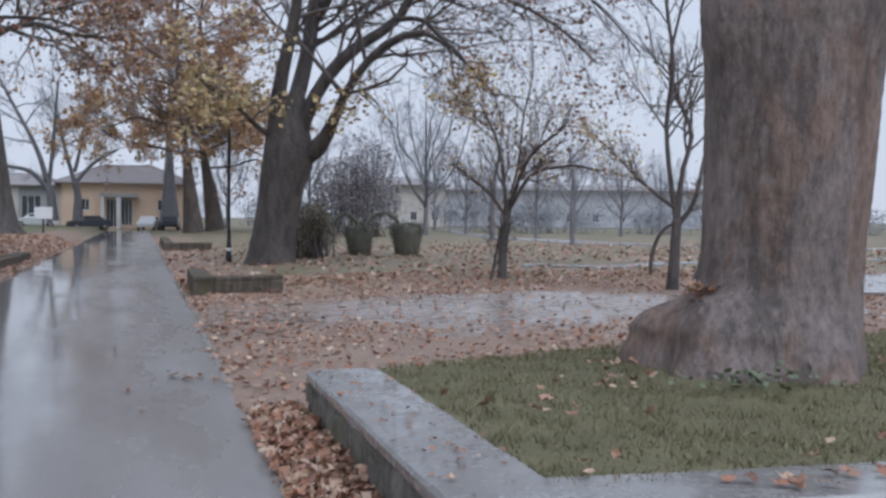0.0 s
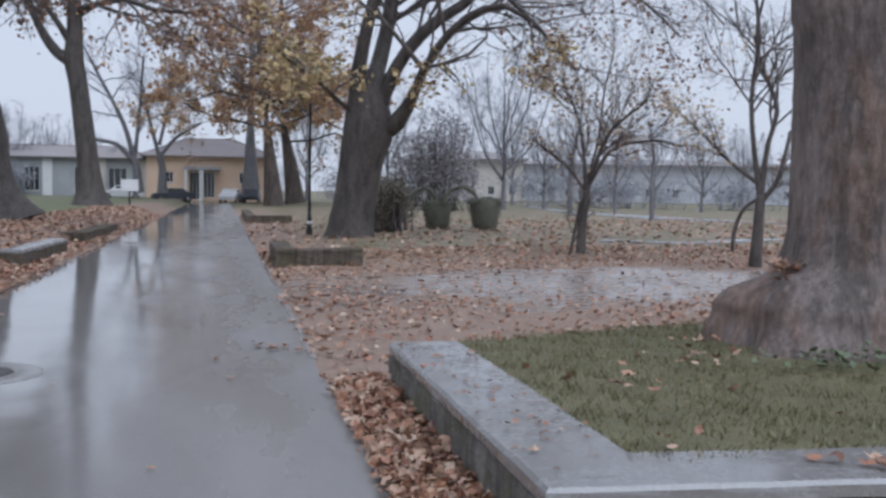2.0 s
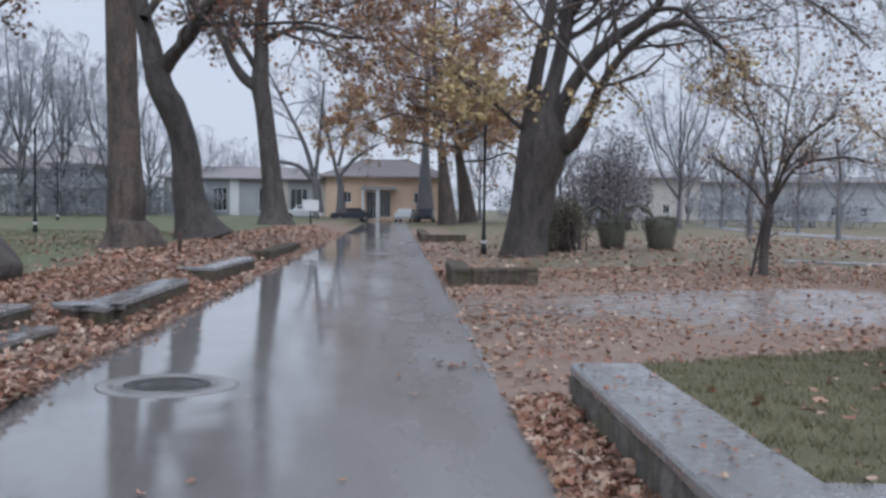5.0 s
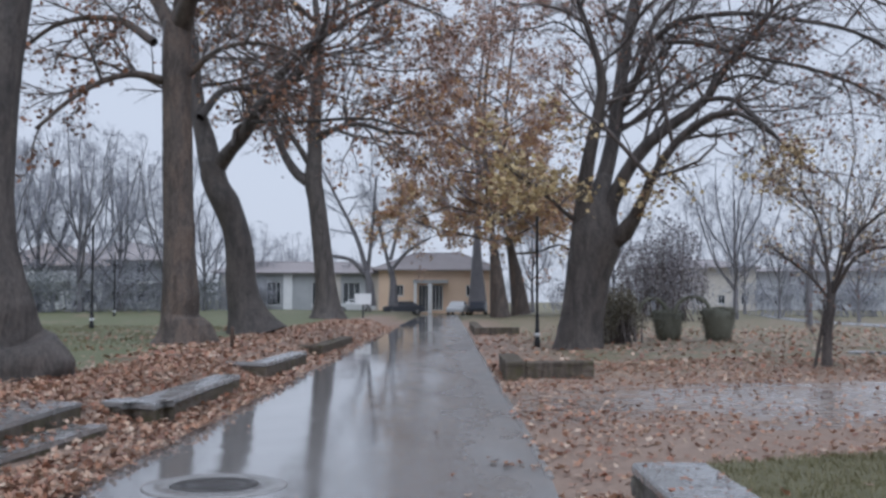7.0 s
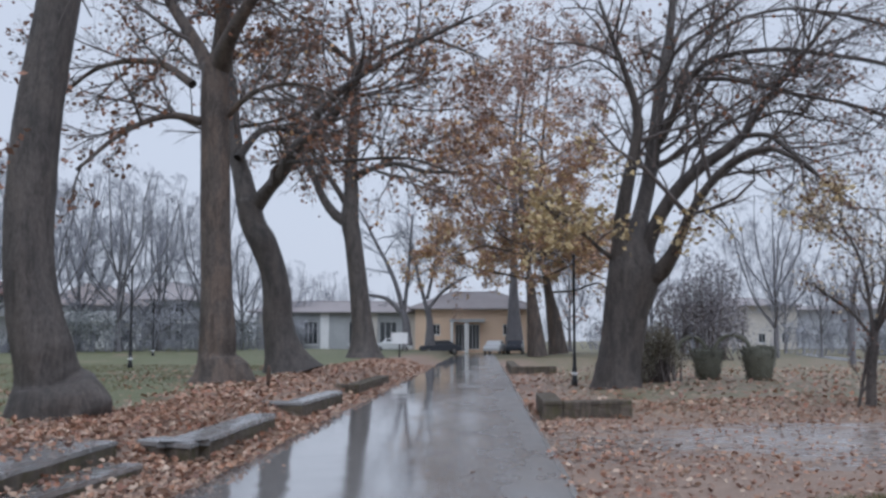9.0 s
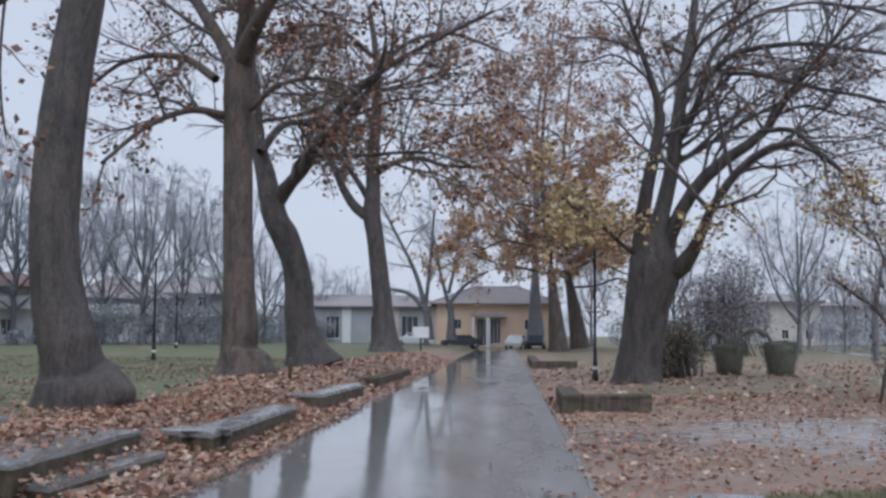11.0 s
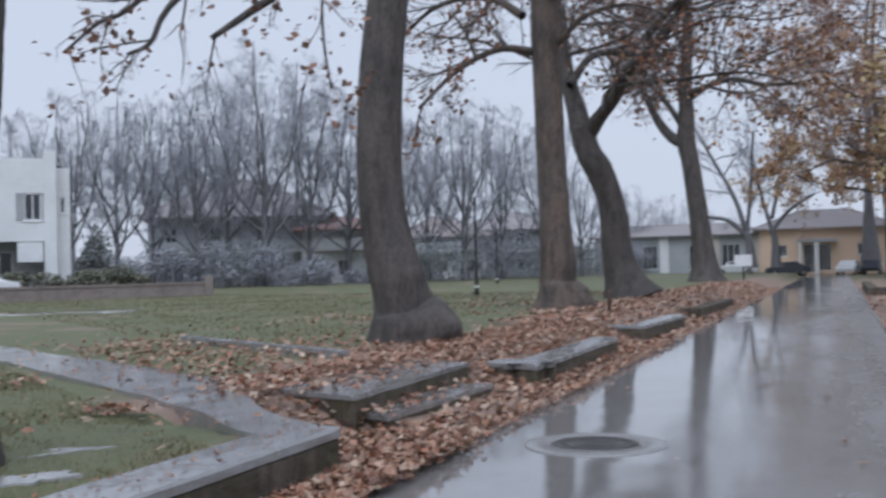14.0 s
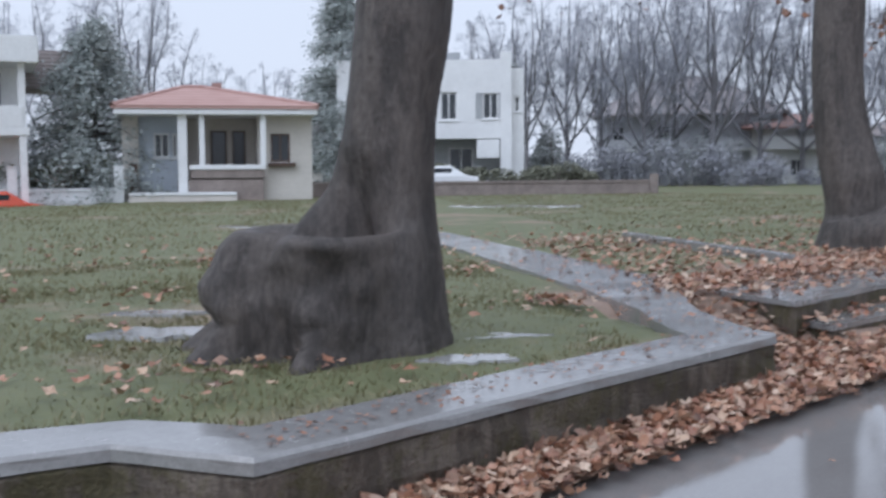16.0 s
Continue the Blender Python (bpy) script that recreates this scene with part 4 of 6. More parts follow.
T_LIMBS.append([(9.81, 17.99, 1.51, 0.065), (9.88, 17.95, 2.37, 0.049), (10.02, 17.87, 3.11, 0.044), (10.04, 18.43, 3.8, 0.039), (9.89, 18.51, 4.56, 0.034), (10.1, 18.4, 5.74, 0.022)])
T_LIMBS.append([(9.83, 17.97, 1.41, 0.055), (10.07, 17.84, 1.84, 0.044), (10.48, 18.18, 2.71, 0.034)])
T_LIMBS.append([(9.75, 18.02, 1.73, 0.044), (9.14, 18.0, 2.14, 0.032), (8.68, 18.0, 2.55, 0.021), (8.29, 18.18, 2.96, 0.016)])
V_LIMBS = []
V_LIMBS.append([(11.43, 22.22, 0.23, 0.047), (11.46, 22.2, 0.72, 0.047), (11.62, 22.12, 1.19, 0.04), (11.9, 21.97, 1.45, 0.033)])
M1_LIMBS = []
M1_LIMBS.append([(-7.34, 99.81, 0.92, 0.691), (-7.51, 99.8, 3.14, 0.479), (-7.89, 99.77, 4.19, 0.426)])
M1_LIMBS.append([(-7.89, 99.77, 3.93, 0.319), (-9.22, 99.65, 5.25, 0.266), (-11.07, 99.47, 5.66, 0.213)])
M1_LIMBS.append([(-7.73, 99.78, 4.19, 0.346), (-8.71, 99.7, 7.38, 0.266), (-10.59, 99.52, 11.1, 0.186), (-11.94, 99.36, 13.77, 0.133)])
M1_LIMBS.append([(-7.63, 99.79, 4.19, 0.266), (-7.23, 99.82, 8.45, 0.213), (-6.89, 99.84, 13.28, 0.133)])
M2_LIMBS = []
M2_LIMBS.append([(-5.22, 99.95, 0.93, 0.638), (-5.24, 99.95, 3.15, 0.426), (-5.51, 99.93, 4.47, 0.372)])
M2_LIMBS.append([(-5.51, 99.93, 4.2, 0.266), (-6.32, 99.88, 7.39, 0.213), (-7.14, 99.83, 11.13, 0.16)])
M2_LIMBS.append([(-5.35, 99.94, 4.47, 0.266), (-3.92, 100.01, 6.07, 0.213), (-1.8, 100.07, 7.41, 0.133)])
M2_LIMBS.append([(-5.51, 99.93, 5.27, 0.239), (-4.73, 99.97, 9.0, 0.186), (-4.48, 99.98, 12.76, 0.106)])
N1_LIMBS = []
N1_LIMBS.append([(4.43, 91.98, 0.04, 0.881), (4.19, 91.99, 2.56, 0.661), (3.72, 92.01, 7.43, 0.587), (3.25, 92.03, 11.36, 0.489), (3.02, 92.04, 18.82, 0.343)])
N2_LIMBS = []
N2_LIMBS.append([(6.74, 99.86, 0.19, 0.904), (6.39, 99.88, 3.19, 0.691), (5.52, 99.94, 7.95, 0.585), (5.12, 99.96, 12.22, 0.479), (5.41, 99.94, 20.3, 0.319)])
N0_LIMBS = []
N0_LIMBS.append([(3.1, 115.04, 0.4, 1.04), (3.0, 115.05, 7.7, 0.918), (3.13, 115.04, 13.84, 0.734), (3.14, 115.04, 23.16, 0.459)])
K2_LIMBS = []
K2_LIMBS.append([(21.45, 50.63, 0.17, 0.132), (21.42, 50.64, 2.03, 0.117), (21.47, 50.62, 3.48, 0.088), (21.23, 50.72, 5.21, 0.059)])
K3_LIMBS = []
K3_LIMBS.append([(19.19, 56.83, 0.25, 0.16), (19.19, 56.83, 2.01, 0.144), (19.29, 56.8, 3.6, 0.112), (19.62, 56.69, 5.51, 0.064)])

# boughs and roots
A_HI = [(-3.6, 8.4, 4.59, 0.062), (-4.29, 8.07, 3.89, 0.043), (-4.57, 7.91, 3.65, 0.034), (-4.84, 7.75, 3.43, 0.022)]
A_HI2 = [(-4.43, 8.56, 4.74, 0.051), (-5.34, 8.02, 3.89, 0.03), (-5.54, 7.89, 3.49, 0.023), (-5.7, 7.77, 3.38, 0.013)]
A_HI3 = [(-4.68, 7.85, 4.49, 0.034), (-5.35, 7.41, 3.69, 0.022), (-5.56, 7.25, 3.54, 0.017), (-5.79, 7.07, 3.27, 0.01)]
A_HANG = [(-3.99, 8.22, 4.57, 0.014), (-4.03, 8.2, 3.81, 0.012), (-4.02, 8.2, 3.38, 0.012), (-3.97, 8.23, 2.99, 0.007)]
C_B1 = [(-7.45, 27.37, 7.18, 0.12), (-8.14, 26.65, 7.18, 0.089), (-9.01, 25.84, 6.58, 0.065), (-9.8, 25.01, 5.53, 0.043)]
C_B2 = [(-7.68, 27.31, 8.15, 0.12), (-8.9, 27.98, 8.94, 0.094), (-10.62, 28.44, 8.92, 0.064), (-11.81, 27.97, 7.71, 0.04)]
C_B3 = [(-6.89, 27.52, 7.28, 0.09), (-5.83, 26.74, 7.85, 0.065), (-4.53, 25.98, 7.81, 0.042), (-3.41, 25.15, 7.18, 0.027)]
D_B1 = [(-8.3, 35.1, 7.54, 0.153), (-7.7, 36.26, 8.73, 0.118), (-6.54, 37.51, 8.87, 0.091), (-5.14, 37.73, 8.8, 0.061)]
D_B2 = [(-5.49, 33.63, 8.56, 0.145), (-4.3, 32.8, 9.46, 0.105), (-2.54, 32.98, 10.59, 0.079), (-0.38, 32.08, 11.39, 0.051)]
D_B3 = [(-7.07, 34.35, 6.47, 0.084), (-6.73, 34.42, 7.23, 0.074), (-4.45, 32.78, 7.03, 0.061), (-2.44, 31.99, 6.98, 0.043), (-1.03, 31.07, 6.4, 0.025)]
E_B1 = [(-8.37, 65.55, 17.46, 0.211), (-6.75, 67.74, 20.23, 0.163), (-3.88, 68.97, 21.32, 0.128), (-0.51, 69.08, 20.18, 0.073)]
E_B2 = [(-8.49, 65.53, 18.91, 0.176), (-10.46, 63.22, 20.07, 0.136), (-12.61, 61.8, 19.67, 0.101), (-14.52, 61.38, 17.85, 0.067)]
A_LIMBS = [[(-4.92, 4.77, 0.19, 0.47), (-4.92, 4.76, 0.56, 0.42), (-4.91, 4.77, 0.96, 0.373), (-4.89, 4.79, 1.36, 0.306), (-4.86, 4.82, 1.87, 0.284), (-4.81, 4.87, 2.4, 0.299), (-4.79, 4.9, 2.93, 0.291), (-4.75, 4.94, 3.63, 0.273), (-4.72, 4.97, 4.39, 0.219)]]
R_LIMBS = [[(4.58, 6.86, 0.14, 0.72), (4.59, 6.84, 0.47, 0.654), (4.62, 6.83, 0.89, 0.593), (4.64, 6.81, 1.31, 0.571), (4.66, 6.8, 1.89, 0.593), (4.67, 6.79, 2.64, 0.622), (4.7, 6.77, 3.13, 0.676), (4.7, 6.77, 3.74, 0.611), (4.74, 6.75, 4.43, 0.523)]]
for line in S_LIMBS:
    line[:] = [(x, y, z, r * 0.78) for x, y, z, r in line]


# ---- the trees of the avenue ----
for line in M1_LIMBS + M2_LIMBS:
    line[:] = [(x, y, z, r * 0.75) for x, y, z, r in line]
for line in (N0_LIMBS[0], N1_LIMBS[0], N2_LIMBS[0]):
    line[:] = [(x, y, z, r if z < 7 else r * 0.45) for x, y, z, r in line]
    line.append((line[-1][0] + 1.2, line[-1][1], line[-1][2] + 11, 0.04))
# swollen feet: bearing, half-width, (height above the base, reach)
A_FOOT = ((212, 26, ((0.0, 1.1), (0.5, 1.0), (0.85, 0.84), (1.05, 0.64), (1.3, 0.34), (1.55, 0.0))),
          (240, 30, ((0.0, 1.3), (0.1, 1.14), (0.25, 1.06), (0.5, 1.08), (0.74, 1.06), (0.9, 0.98), (0.97, 0.8), (1.0, 0.0))),
          (282, 34, ((0.0, 0.86), (0.12, 0.76), (0.3, 0.78), (0.6, 0.84), (0.86, 0.84), (0.96, 0.66), (1.0, 0.0))),
          (340, 30, ((0.0, 0.3), (0.35, 0.3), (0.7, 0.28), (1.1, 0.16), (1.4, 0.0))),
          (203, 10, ((0.0, 1.75), (0.2, 1.35), (0.4, 0.8), (0.6, 0.0))),
          (226, 7, ((0.0, 1.62), (0.15, 1.35), (0.35, 1.1), (0.5, 0.0))),
          (252, 7, ((0.0, 1.4), (0.15, 1.22), (0.35, 1.05), (0.5, 0.0))),
          (288, 8, ((0.0, 1.1), (0.15, 0.95), (0.35, 0.8), (0.5, 0.0))),
          (90, 50, ((0.0, 0.45), (0.5, 0.3), (1.0, 0.0))),
          (262, 36, ((0.92, 0.0), (1.0, 0.3), (1.1, 0.24), (1.4, 0.0)), "cut"))
R_FOOT = ((150, 32, ((0.0, 1.22), (0.3, 1.12), (0.5, 1.02), (0.62, 0.88), (0.72, 0.66), (0.9, 0.45), (1.2, 0.0))),
          (205, 40, ((0.0, 1.0), (0.3, 0.95), (0.55, 0.9), (0.75, 0.7), (0.95, 0.35), (1.1, 0.0))),
          (270, 40, ((0.0, 0.9), (0.3, 0.8), (0.6, 0.65), (1.0, 0.3), (1.3, 0.0))),
          (20, 60, ((0.0, 0.72), (0.4, 0.62), (0.9, 0.3), (1.3, 0.0))))
C_FOOT = ((345, 30, ((0.0, 0.95), (0.35, 1.0), (0.65, 0.92), (0.85, 0.6), (0.95, 0.2), (1.05, 0.0))), (200, 40, ((0.0, 1.0), (0.3, 0.7), (0.7, 0.3), (1.0, 0.0))), (330, 45, ((0.85, 0.0), (1.0, 0.13), (1.12, 0.08), (1.4, 0.0)), "cut"))
B_FOOT = ((326, 36, ((0.0, 0.98), (0.25, 1.1), (0.48, 1.06), (0.62, 0.86), (0.7, 0.4), (0.76, 0.0))),
          (285, 32, ((0.0, 0.85), (0.3, 0.8), (0.6, 0.6), (0.8, 0.2), (1.0, 0.0))),
          (190, 35, ((0.0, 0.85), (0.3, 0.6), (0.7, 0.3), (1.0, 0.0))),
          (318, 48, ((0.64, 0.0), (0.75, 0.15), (0.84, 0.1), (1.1, 0.0)), "cut"))
BIG = [(10, 0.55, 0.8, 0.05), (8, 0.5, 0.75, -0.05), (6, 0.5, 0.8, -0.1), (2, 0.65, 0.8, -0.1)]
MID = [(10, 0.5, 0.75, 0.12), (8, 0.5, 0.75, 0.0), (6, 0.5, 0.8, -0.05)]
tree("plane_tree", "huge plane tree with pale peeling bark and swollen base", R_LIMBS, M_BARK_PALE, 11, [(5, 0.5, 0.9, 0.2), (4, 0.5, 0.8, 0), (3, 0.5, 0.8, 0)], None, M_TWIG, 0.06, 0.022, lumps=((3.95, 6.6, 2.9, 0.3, 0.1), (5.3, 6.9, 2.9, 0.4, 0.12)), sides=64, t_first=0.8, trunk_twigs=1, lobes=R_FOOT)
tree("plane_tree", "dark wet plane tree with a swollen rooted foot", A_LIMBS + [A_HI, A_HI2, A_HI3, A_HANG], M_BARK_DARK, 12, [(6, 0.35, 0.8, -0.15), (5, 0.45, 0.8, -0.1), (2, 0.5, 0.8, -0.1)], [(M_LEAF_BROWN, 230, 0.075, None)], M_TWIG, 0.02, 0.03, sides=72, lobes=A_FOOT)
tree("plane_tree", "leaning dark plane tree with a burl at its foot", B_LIMBS, M_BARK_DARK, 13, [(9, 0.45, 0.8, -0.1), (7, 0.45, 0.8, -0.1), (4, 0.5, 0.8, -0.1)], [(M_LEAF_BROWN, 700, 0.08, None)], M_TWIG, 0.04, 0.03, lobes=B_FOOT, sides=48, boughs=((0, 7, 0.72, 4.5, 0.35),))
tree("plane_tree", "straight brown plane tree with knobbly bark", C_LIMBS + [C_B1, C_B2, C_B3], M_BARK_PLANE, 14, BIG, [(M_LEAF_BROWN, 3800, 0.15, None)], M_TWIG, 0.12, 0.03, lumps=((-6.5, 27.2, 3.3, 0.3, 0.08),), lobes=C_FOOT, sides=36, boughs=((1, 2, 0.4, 5, 0.3), (2, 2, 0.4, 5, 0.4)))
tree("plane_tree", "crooked dark plane tree forking above a knee", D_LIMBS + [D_B1, D_B2, D_B3], M_BARK_DARK, 15, BIG, [(M_LEAF_BROWN, 3800, 0.17, None), (M_LEAF_ORANGE, 450, 0.16, None)], M_TWIG, 0.15, 0.03, lumps=((-7.3, 35.0, 4.9, 0.4, 0.16),), sides=22, boughs=((1, 4, 0.4, 6, 0.4), (2, 3, 0.5, 5, 0.5)))
tree("plane_tree", "tall dark plane tree with the last rust-brown leaves", E_LIMBS + [E_B1, E_B2], M_BARK_DARK, 16, BIG, [(M_LEAF_BROWN, 4600, 0.25, None), (M_LEAF_ORANGE, 1300, 0.26, None)], M_TWIG, 0.15, 0.03, sides=18, boughs=((0, 5, 0.55, 9, 0.5),))
tree("spreading_tree", "dark spreading tree with arching limbs and yellow leaves", O_LIMBS, M_BARK_DARK, 17, [(12, 0.46, 0.65, 0.0), (8, 0.5, 0.75, -0.12), (7, 0.5, 0.8, -0.18)], [(M_LEAF_YELLOW, 1100, 0.17, (-9, 4.2, 3, 8)), (M_LEAF_YELLOW, 420, 0.17, (4.5, 9, 3, 5.5)), (M_LEAF_BROWN, 3600, 0.13, None)], M_TWIG, 0.12, 0.04, sides=22, boughs=((1, 3, 0.5, 4, 0.8), (2, 3, 0.45, 5, 0.7), (3, 3, 0.5, 4, 0.4), (4, 4, 0.5, 2.6, -0.4), (6, 6, 0.35, 3.2, -0.3), (8, 4, 0.3, 2.8, -0.35), (11, 5, 0.15, 2.6, -0.5), (12, 4, 0.15, 2.4, -0.5), (13, 4, 0.2, 2.6, -0.4)))
tree("small_tree", "small bare multi-stemmed tree with a few leaves", S_LIMBS, M_BARK_DARK, 18, [(11, 0.6, 0.6, 0.1), (9, 0.55, 0.7, 0.05), (7, 0.55, 0.7, 0)], [(M_LEAF_PALE, 1300, 0.075, (5, 9.4, 1.8, 5)), (M_LEAF_BROWN, 900, 0.08, None)], M_TWIG, 0.1, 0.03, sides=12, boughs=((1, 3, 0.4, 1.6, 0.8), (2, 3, 0.4, 1.6, 0.8), (5, 2, 0.4, 1.4, 0.8)))
tree("thin_tree", "thin bare tree with twisting upright stems", T_LIMBS, M_BARK_DARK, 19, [(12, 0.4, 0.6, 0.15), (8, 0.5, 0.7, 0.05), (6, 0.5, 0.7, 0)], [(M_LEAF_PALE, 450, 0.07, (7, 9.4, 2, 4.4)), (M_LEAF_BROWN, 300, 0.07, None)], M_TWIG, 0.1, 0.03, sides=12, boughs=((1, 3, 0.3, 1.8, 1.0), (2, 3, 0.4, 1.8, 1.0)))
tree("bent_sapling", "thin dark bent sapling growing from the leaves", V_LIMBS, M_BARK_DARK, 20, [(4, 0.4, 0.6, 0.1), (3, 0.5, 0.7, 0)], None, M_TWIG, 0.1, 0.03, sides=8)
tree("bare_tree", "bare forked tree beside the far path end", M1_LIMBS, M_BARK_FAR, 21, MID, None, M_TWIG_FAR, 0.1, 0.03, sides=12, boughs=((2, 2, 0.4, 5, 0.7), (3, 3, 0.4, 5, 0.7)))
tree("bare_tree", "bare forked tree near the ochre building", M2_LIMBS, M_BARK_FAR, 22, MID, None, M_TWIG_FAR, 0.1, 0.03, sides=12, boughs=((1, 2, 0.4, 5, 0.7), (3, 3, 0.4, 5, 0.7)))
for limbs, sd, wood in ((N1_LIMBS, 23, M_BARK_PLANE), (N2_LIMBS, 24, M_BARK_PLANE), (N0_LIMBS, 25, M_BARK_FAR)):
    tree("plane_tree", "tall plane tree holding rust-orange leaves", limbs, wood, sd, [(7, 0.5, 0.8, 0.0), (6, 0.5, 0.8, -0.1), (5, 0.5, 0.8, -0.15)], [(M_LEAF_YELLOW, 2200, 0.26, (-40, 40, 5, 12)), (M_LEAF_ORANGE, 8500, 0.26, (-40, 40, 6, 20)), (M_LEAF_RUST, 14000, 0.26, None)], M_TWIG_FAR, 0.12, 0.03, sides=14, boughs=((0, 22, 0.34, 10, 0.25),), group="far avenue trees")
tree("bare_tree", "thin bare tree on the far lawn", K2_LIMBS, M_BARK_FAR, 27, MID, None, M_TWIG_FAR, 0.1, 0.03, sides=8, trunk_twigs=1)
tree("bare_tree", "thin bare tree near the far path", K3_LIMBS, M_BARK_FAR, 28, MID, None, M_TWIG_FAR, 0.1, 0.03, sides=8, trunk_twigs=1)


def polar(d, az, z=0.0):
    """A place d metres off at az degrees to the left of the path's line."""
    return (-d * math.sin(radians(az)), d * math.cos(radians(az)), z)


def bare_tree(h, seed, stems, w):
    """A fan of upright stems from a short trunk, filling a dome of fine twigs."""
    rng = np.random.default_rng(seed)
    root = thing("bare_tree", "tall bare tree at the park's edge, haze put into its grey", "tree", group="bare trees round the park")
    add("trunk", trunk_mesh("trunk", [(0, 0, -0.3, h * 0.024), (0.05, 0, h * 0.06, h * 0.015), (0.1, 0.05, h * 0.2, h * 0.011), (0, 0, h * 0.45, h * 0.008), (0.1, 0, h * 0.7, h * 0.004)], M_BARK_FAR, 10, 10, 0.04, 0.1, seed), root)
    mid, rad = np.array((0, 0, h * 0.58)), np.array((w, w, h * 0.43))

    def inside(P):
        q = np.linalg.norm((P - mid) / rad, axis=-1, keepdims=True)
        lo = P[..., 2:] < h * 0.3
        return np.where((q > 1) & ~lo, mid + (P - mid) / np.maximum(q, 1) * rng.uniform(0.9, 1.02, q.shape), P)

    P, R = [], []
    for k in range(stems):
        a = k * 2.4 + rng.uniform(-0.4, 0.4)
        out = w * (0.15 + 0.8 * ((k + 0.5) / stems) ** 0.6)
        top = mid[2] + rad[2] * math.sqrt(max(0.0, 1 - (out / w) ** 2)) * 0.95
        c, sn, z0 = math.cos(a), math.sin(a), h * (0.42 - 0.3 * (k + 0.5) / stems + rng.uniform(-0.04, 0.04))
        line = [(0, 0, z0, h * 0.006)]
        for u, r in ((0.25, 0.0048), (0.5, 0.0038), (0.75, 0.0028), (1.0, 0.0016)):
            reach = out * u**0.62
            line.append((reach * c + rng.normal(0, 0.18), reach * sn + rng.normal(0, 0.18), z0 + (top - z0) * u**1.15, h * r))
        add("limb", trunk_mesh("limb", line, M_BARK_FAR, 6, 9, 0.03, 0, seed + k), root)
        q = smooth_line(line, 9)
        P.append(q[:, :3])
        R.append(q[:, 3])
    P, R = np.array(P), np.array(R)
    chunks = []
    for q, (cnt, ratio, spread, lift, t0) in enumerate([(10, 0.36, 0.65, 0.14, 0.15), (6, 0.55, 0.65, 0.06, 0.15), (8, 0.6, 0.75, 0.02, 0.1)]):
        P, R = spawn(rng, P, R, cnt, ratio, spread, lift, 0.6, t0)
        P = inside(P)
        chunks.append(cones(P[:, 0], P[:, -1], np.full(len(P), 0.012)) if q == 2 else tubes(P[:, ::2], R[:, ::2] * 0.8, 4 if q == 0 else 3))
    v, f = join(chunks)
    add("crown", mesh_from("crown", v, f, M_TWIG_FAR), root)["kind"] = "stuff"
    return root


PROTOS = [bare_tree(15, 51, 10, 5.2), bare_tree(15, 52, 9, 4.6), bare_tree(15, 53, 11, 5.8)]
# distance, bearing to the left of the path's line, height
SPOTS = [(78, 39.6, 14.5), (84, 35.6, 15.2), (80, 29.8, 18.8), (82, 41.8, 13), (80, 37.4, 15.0), (80, 33.4, 15.6), (86, 31.8, 16.5), (84, 27.4, 17), (88, 25.4, 16.5), (84, 23.2, 15), (92, 21.2, 15.6), (88, 19.2, 16), (96, 17.2, 16), (92, 15.0, 14.5), (104, 13.0, 12), (110, 34.8, 15), (114, 23.4, 15), (125, 10.4, 10.5), (128, 8.4, 9.5), (66, 59.8, 13.2), (69, 63.2, 12.6), (70, 56.6, 9), (80, 53, 9.6), (84, 50.4, 9.2), (64, 67.4, 12), (125, -4.5, 14), (112, -8.8, 13.5), (118, -12.2, 12), (98, -18.5, 9), (112, -23, 9.8), (125, -27.5, 9.6), (120, -15.5, 11), (85, -15.0, 13), (92, -17.2, 8), (78, -21.0, 7), (88, -25.5, 8)]
for q, (d, az, h) in enumerate(SPOTS):
    m, k = pose(*polar(d, az, 0.2), 0, 0, q * 77.0), h / 15
    if q < 3:
        PROTOS[q].matrix_basis = m @ Matrix.Diagonal((k, k, k, 1))
    else:
        c = copy_thing(PROTOS[q % 3], m)
        c.scale = (k, k, k)


# ---- lamp posts ----
import collections


def lamp_post(x, y, z, h, label, lantern=False):
    root = thing("lamp_post", label, "lamp post", (x, y, z), group="lamp posts")
    prof = [(0.1, -0.1), (0.1, 0.12), (0.075, 0.18), (0.075, 0.5), (0.06, 0.55), (0.055, 0.9), (0.045, 0.95), (0.04, h - 0.1), (0.05, h - 0.06), (0.03, h)]
    add("post", mesh_from("post", *revolve(prof, 14), M_IRON), root, "dark painted iron post")
    add("collar", mesh_from("collar", *revolve([(0.078, 0.28), (0.088, 0.3), (0.088, 0.36), (0.078, 0.38)], 14), M_FRAME), root, "pale band near the foot")
    if lantern:
        add("lantern", mesh_from("lantern", *revolve([(0.1, h), (0.14, h + 0.04), (0.11, h + 0.16), (0.15, h + 0.2), (0.17, h + 0.3), (0.21, h + 0.62), (0.2, h + 0.66)], 18), M_LANTERN), root, "frosted tapering lantern")
        add("lantern_cap", mesh_from("lantern_cap", *revolve([(0.26, h + 0.65), (0.29, h + 0.68), (0.27, h + 0.7), (0.12, h + 0.76), (0.03, h + 0.78), (0.012, h + 0.9)], 18), M_IRON), root, "flat dark cap with a spike")
    return root


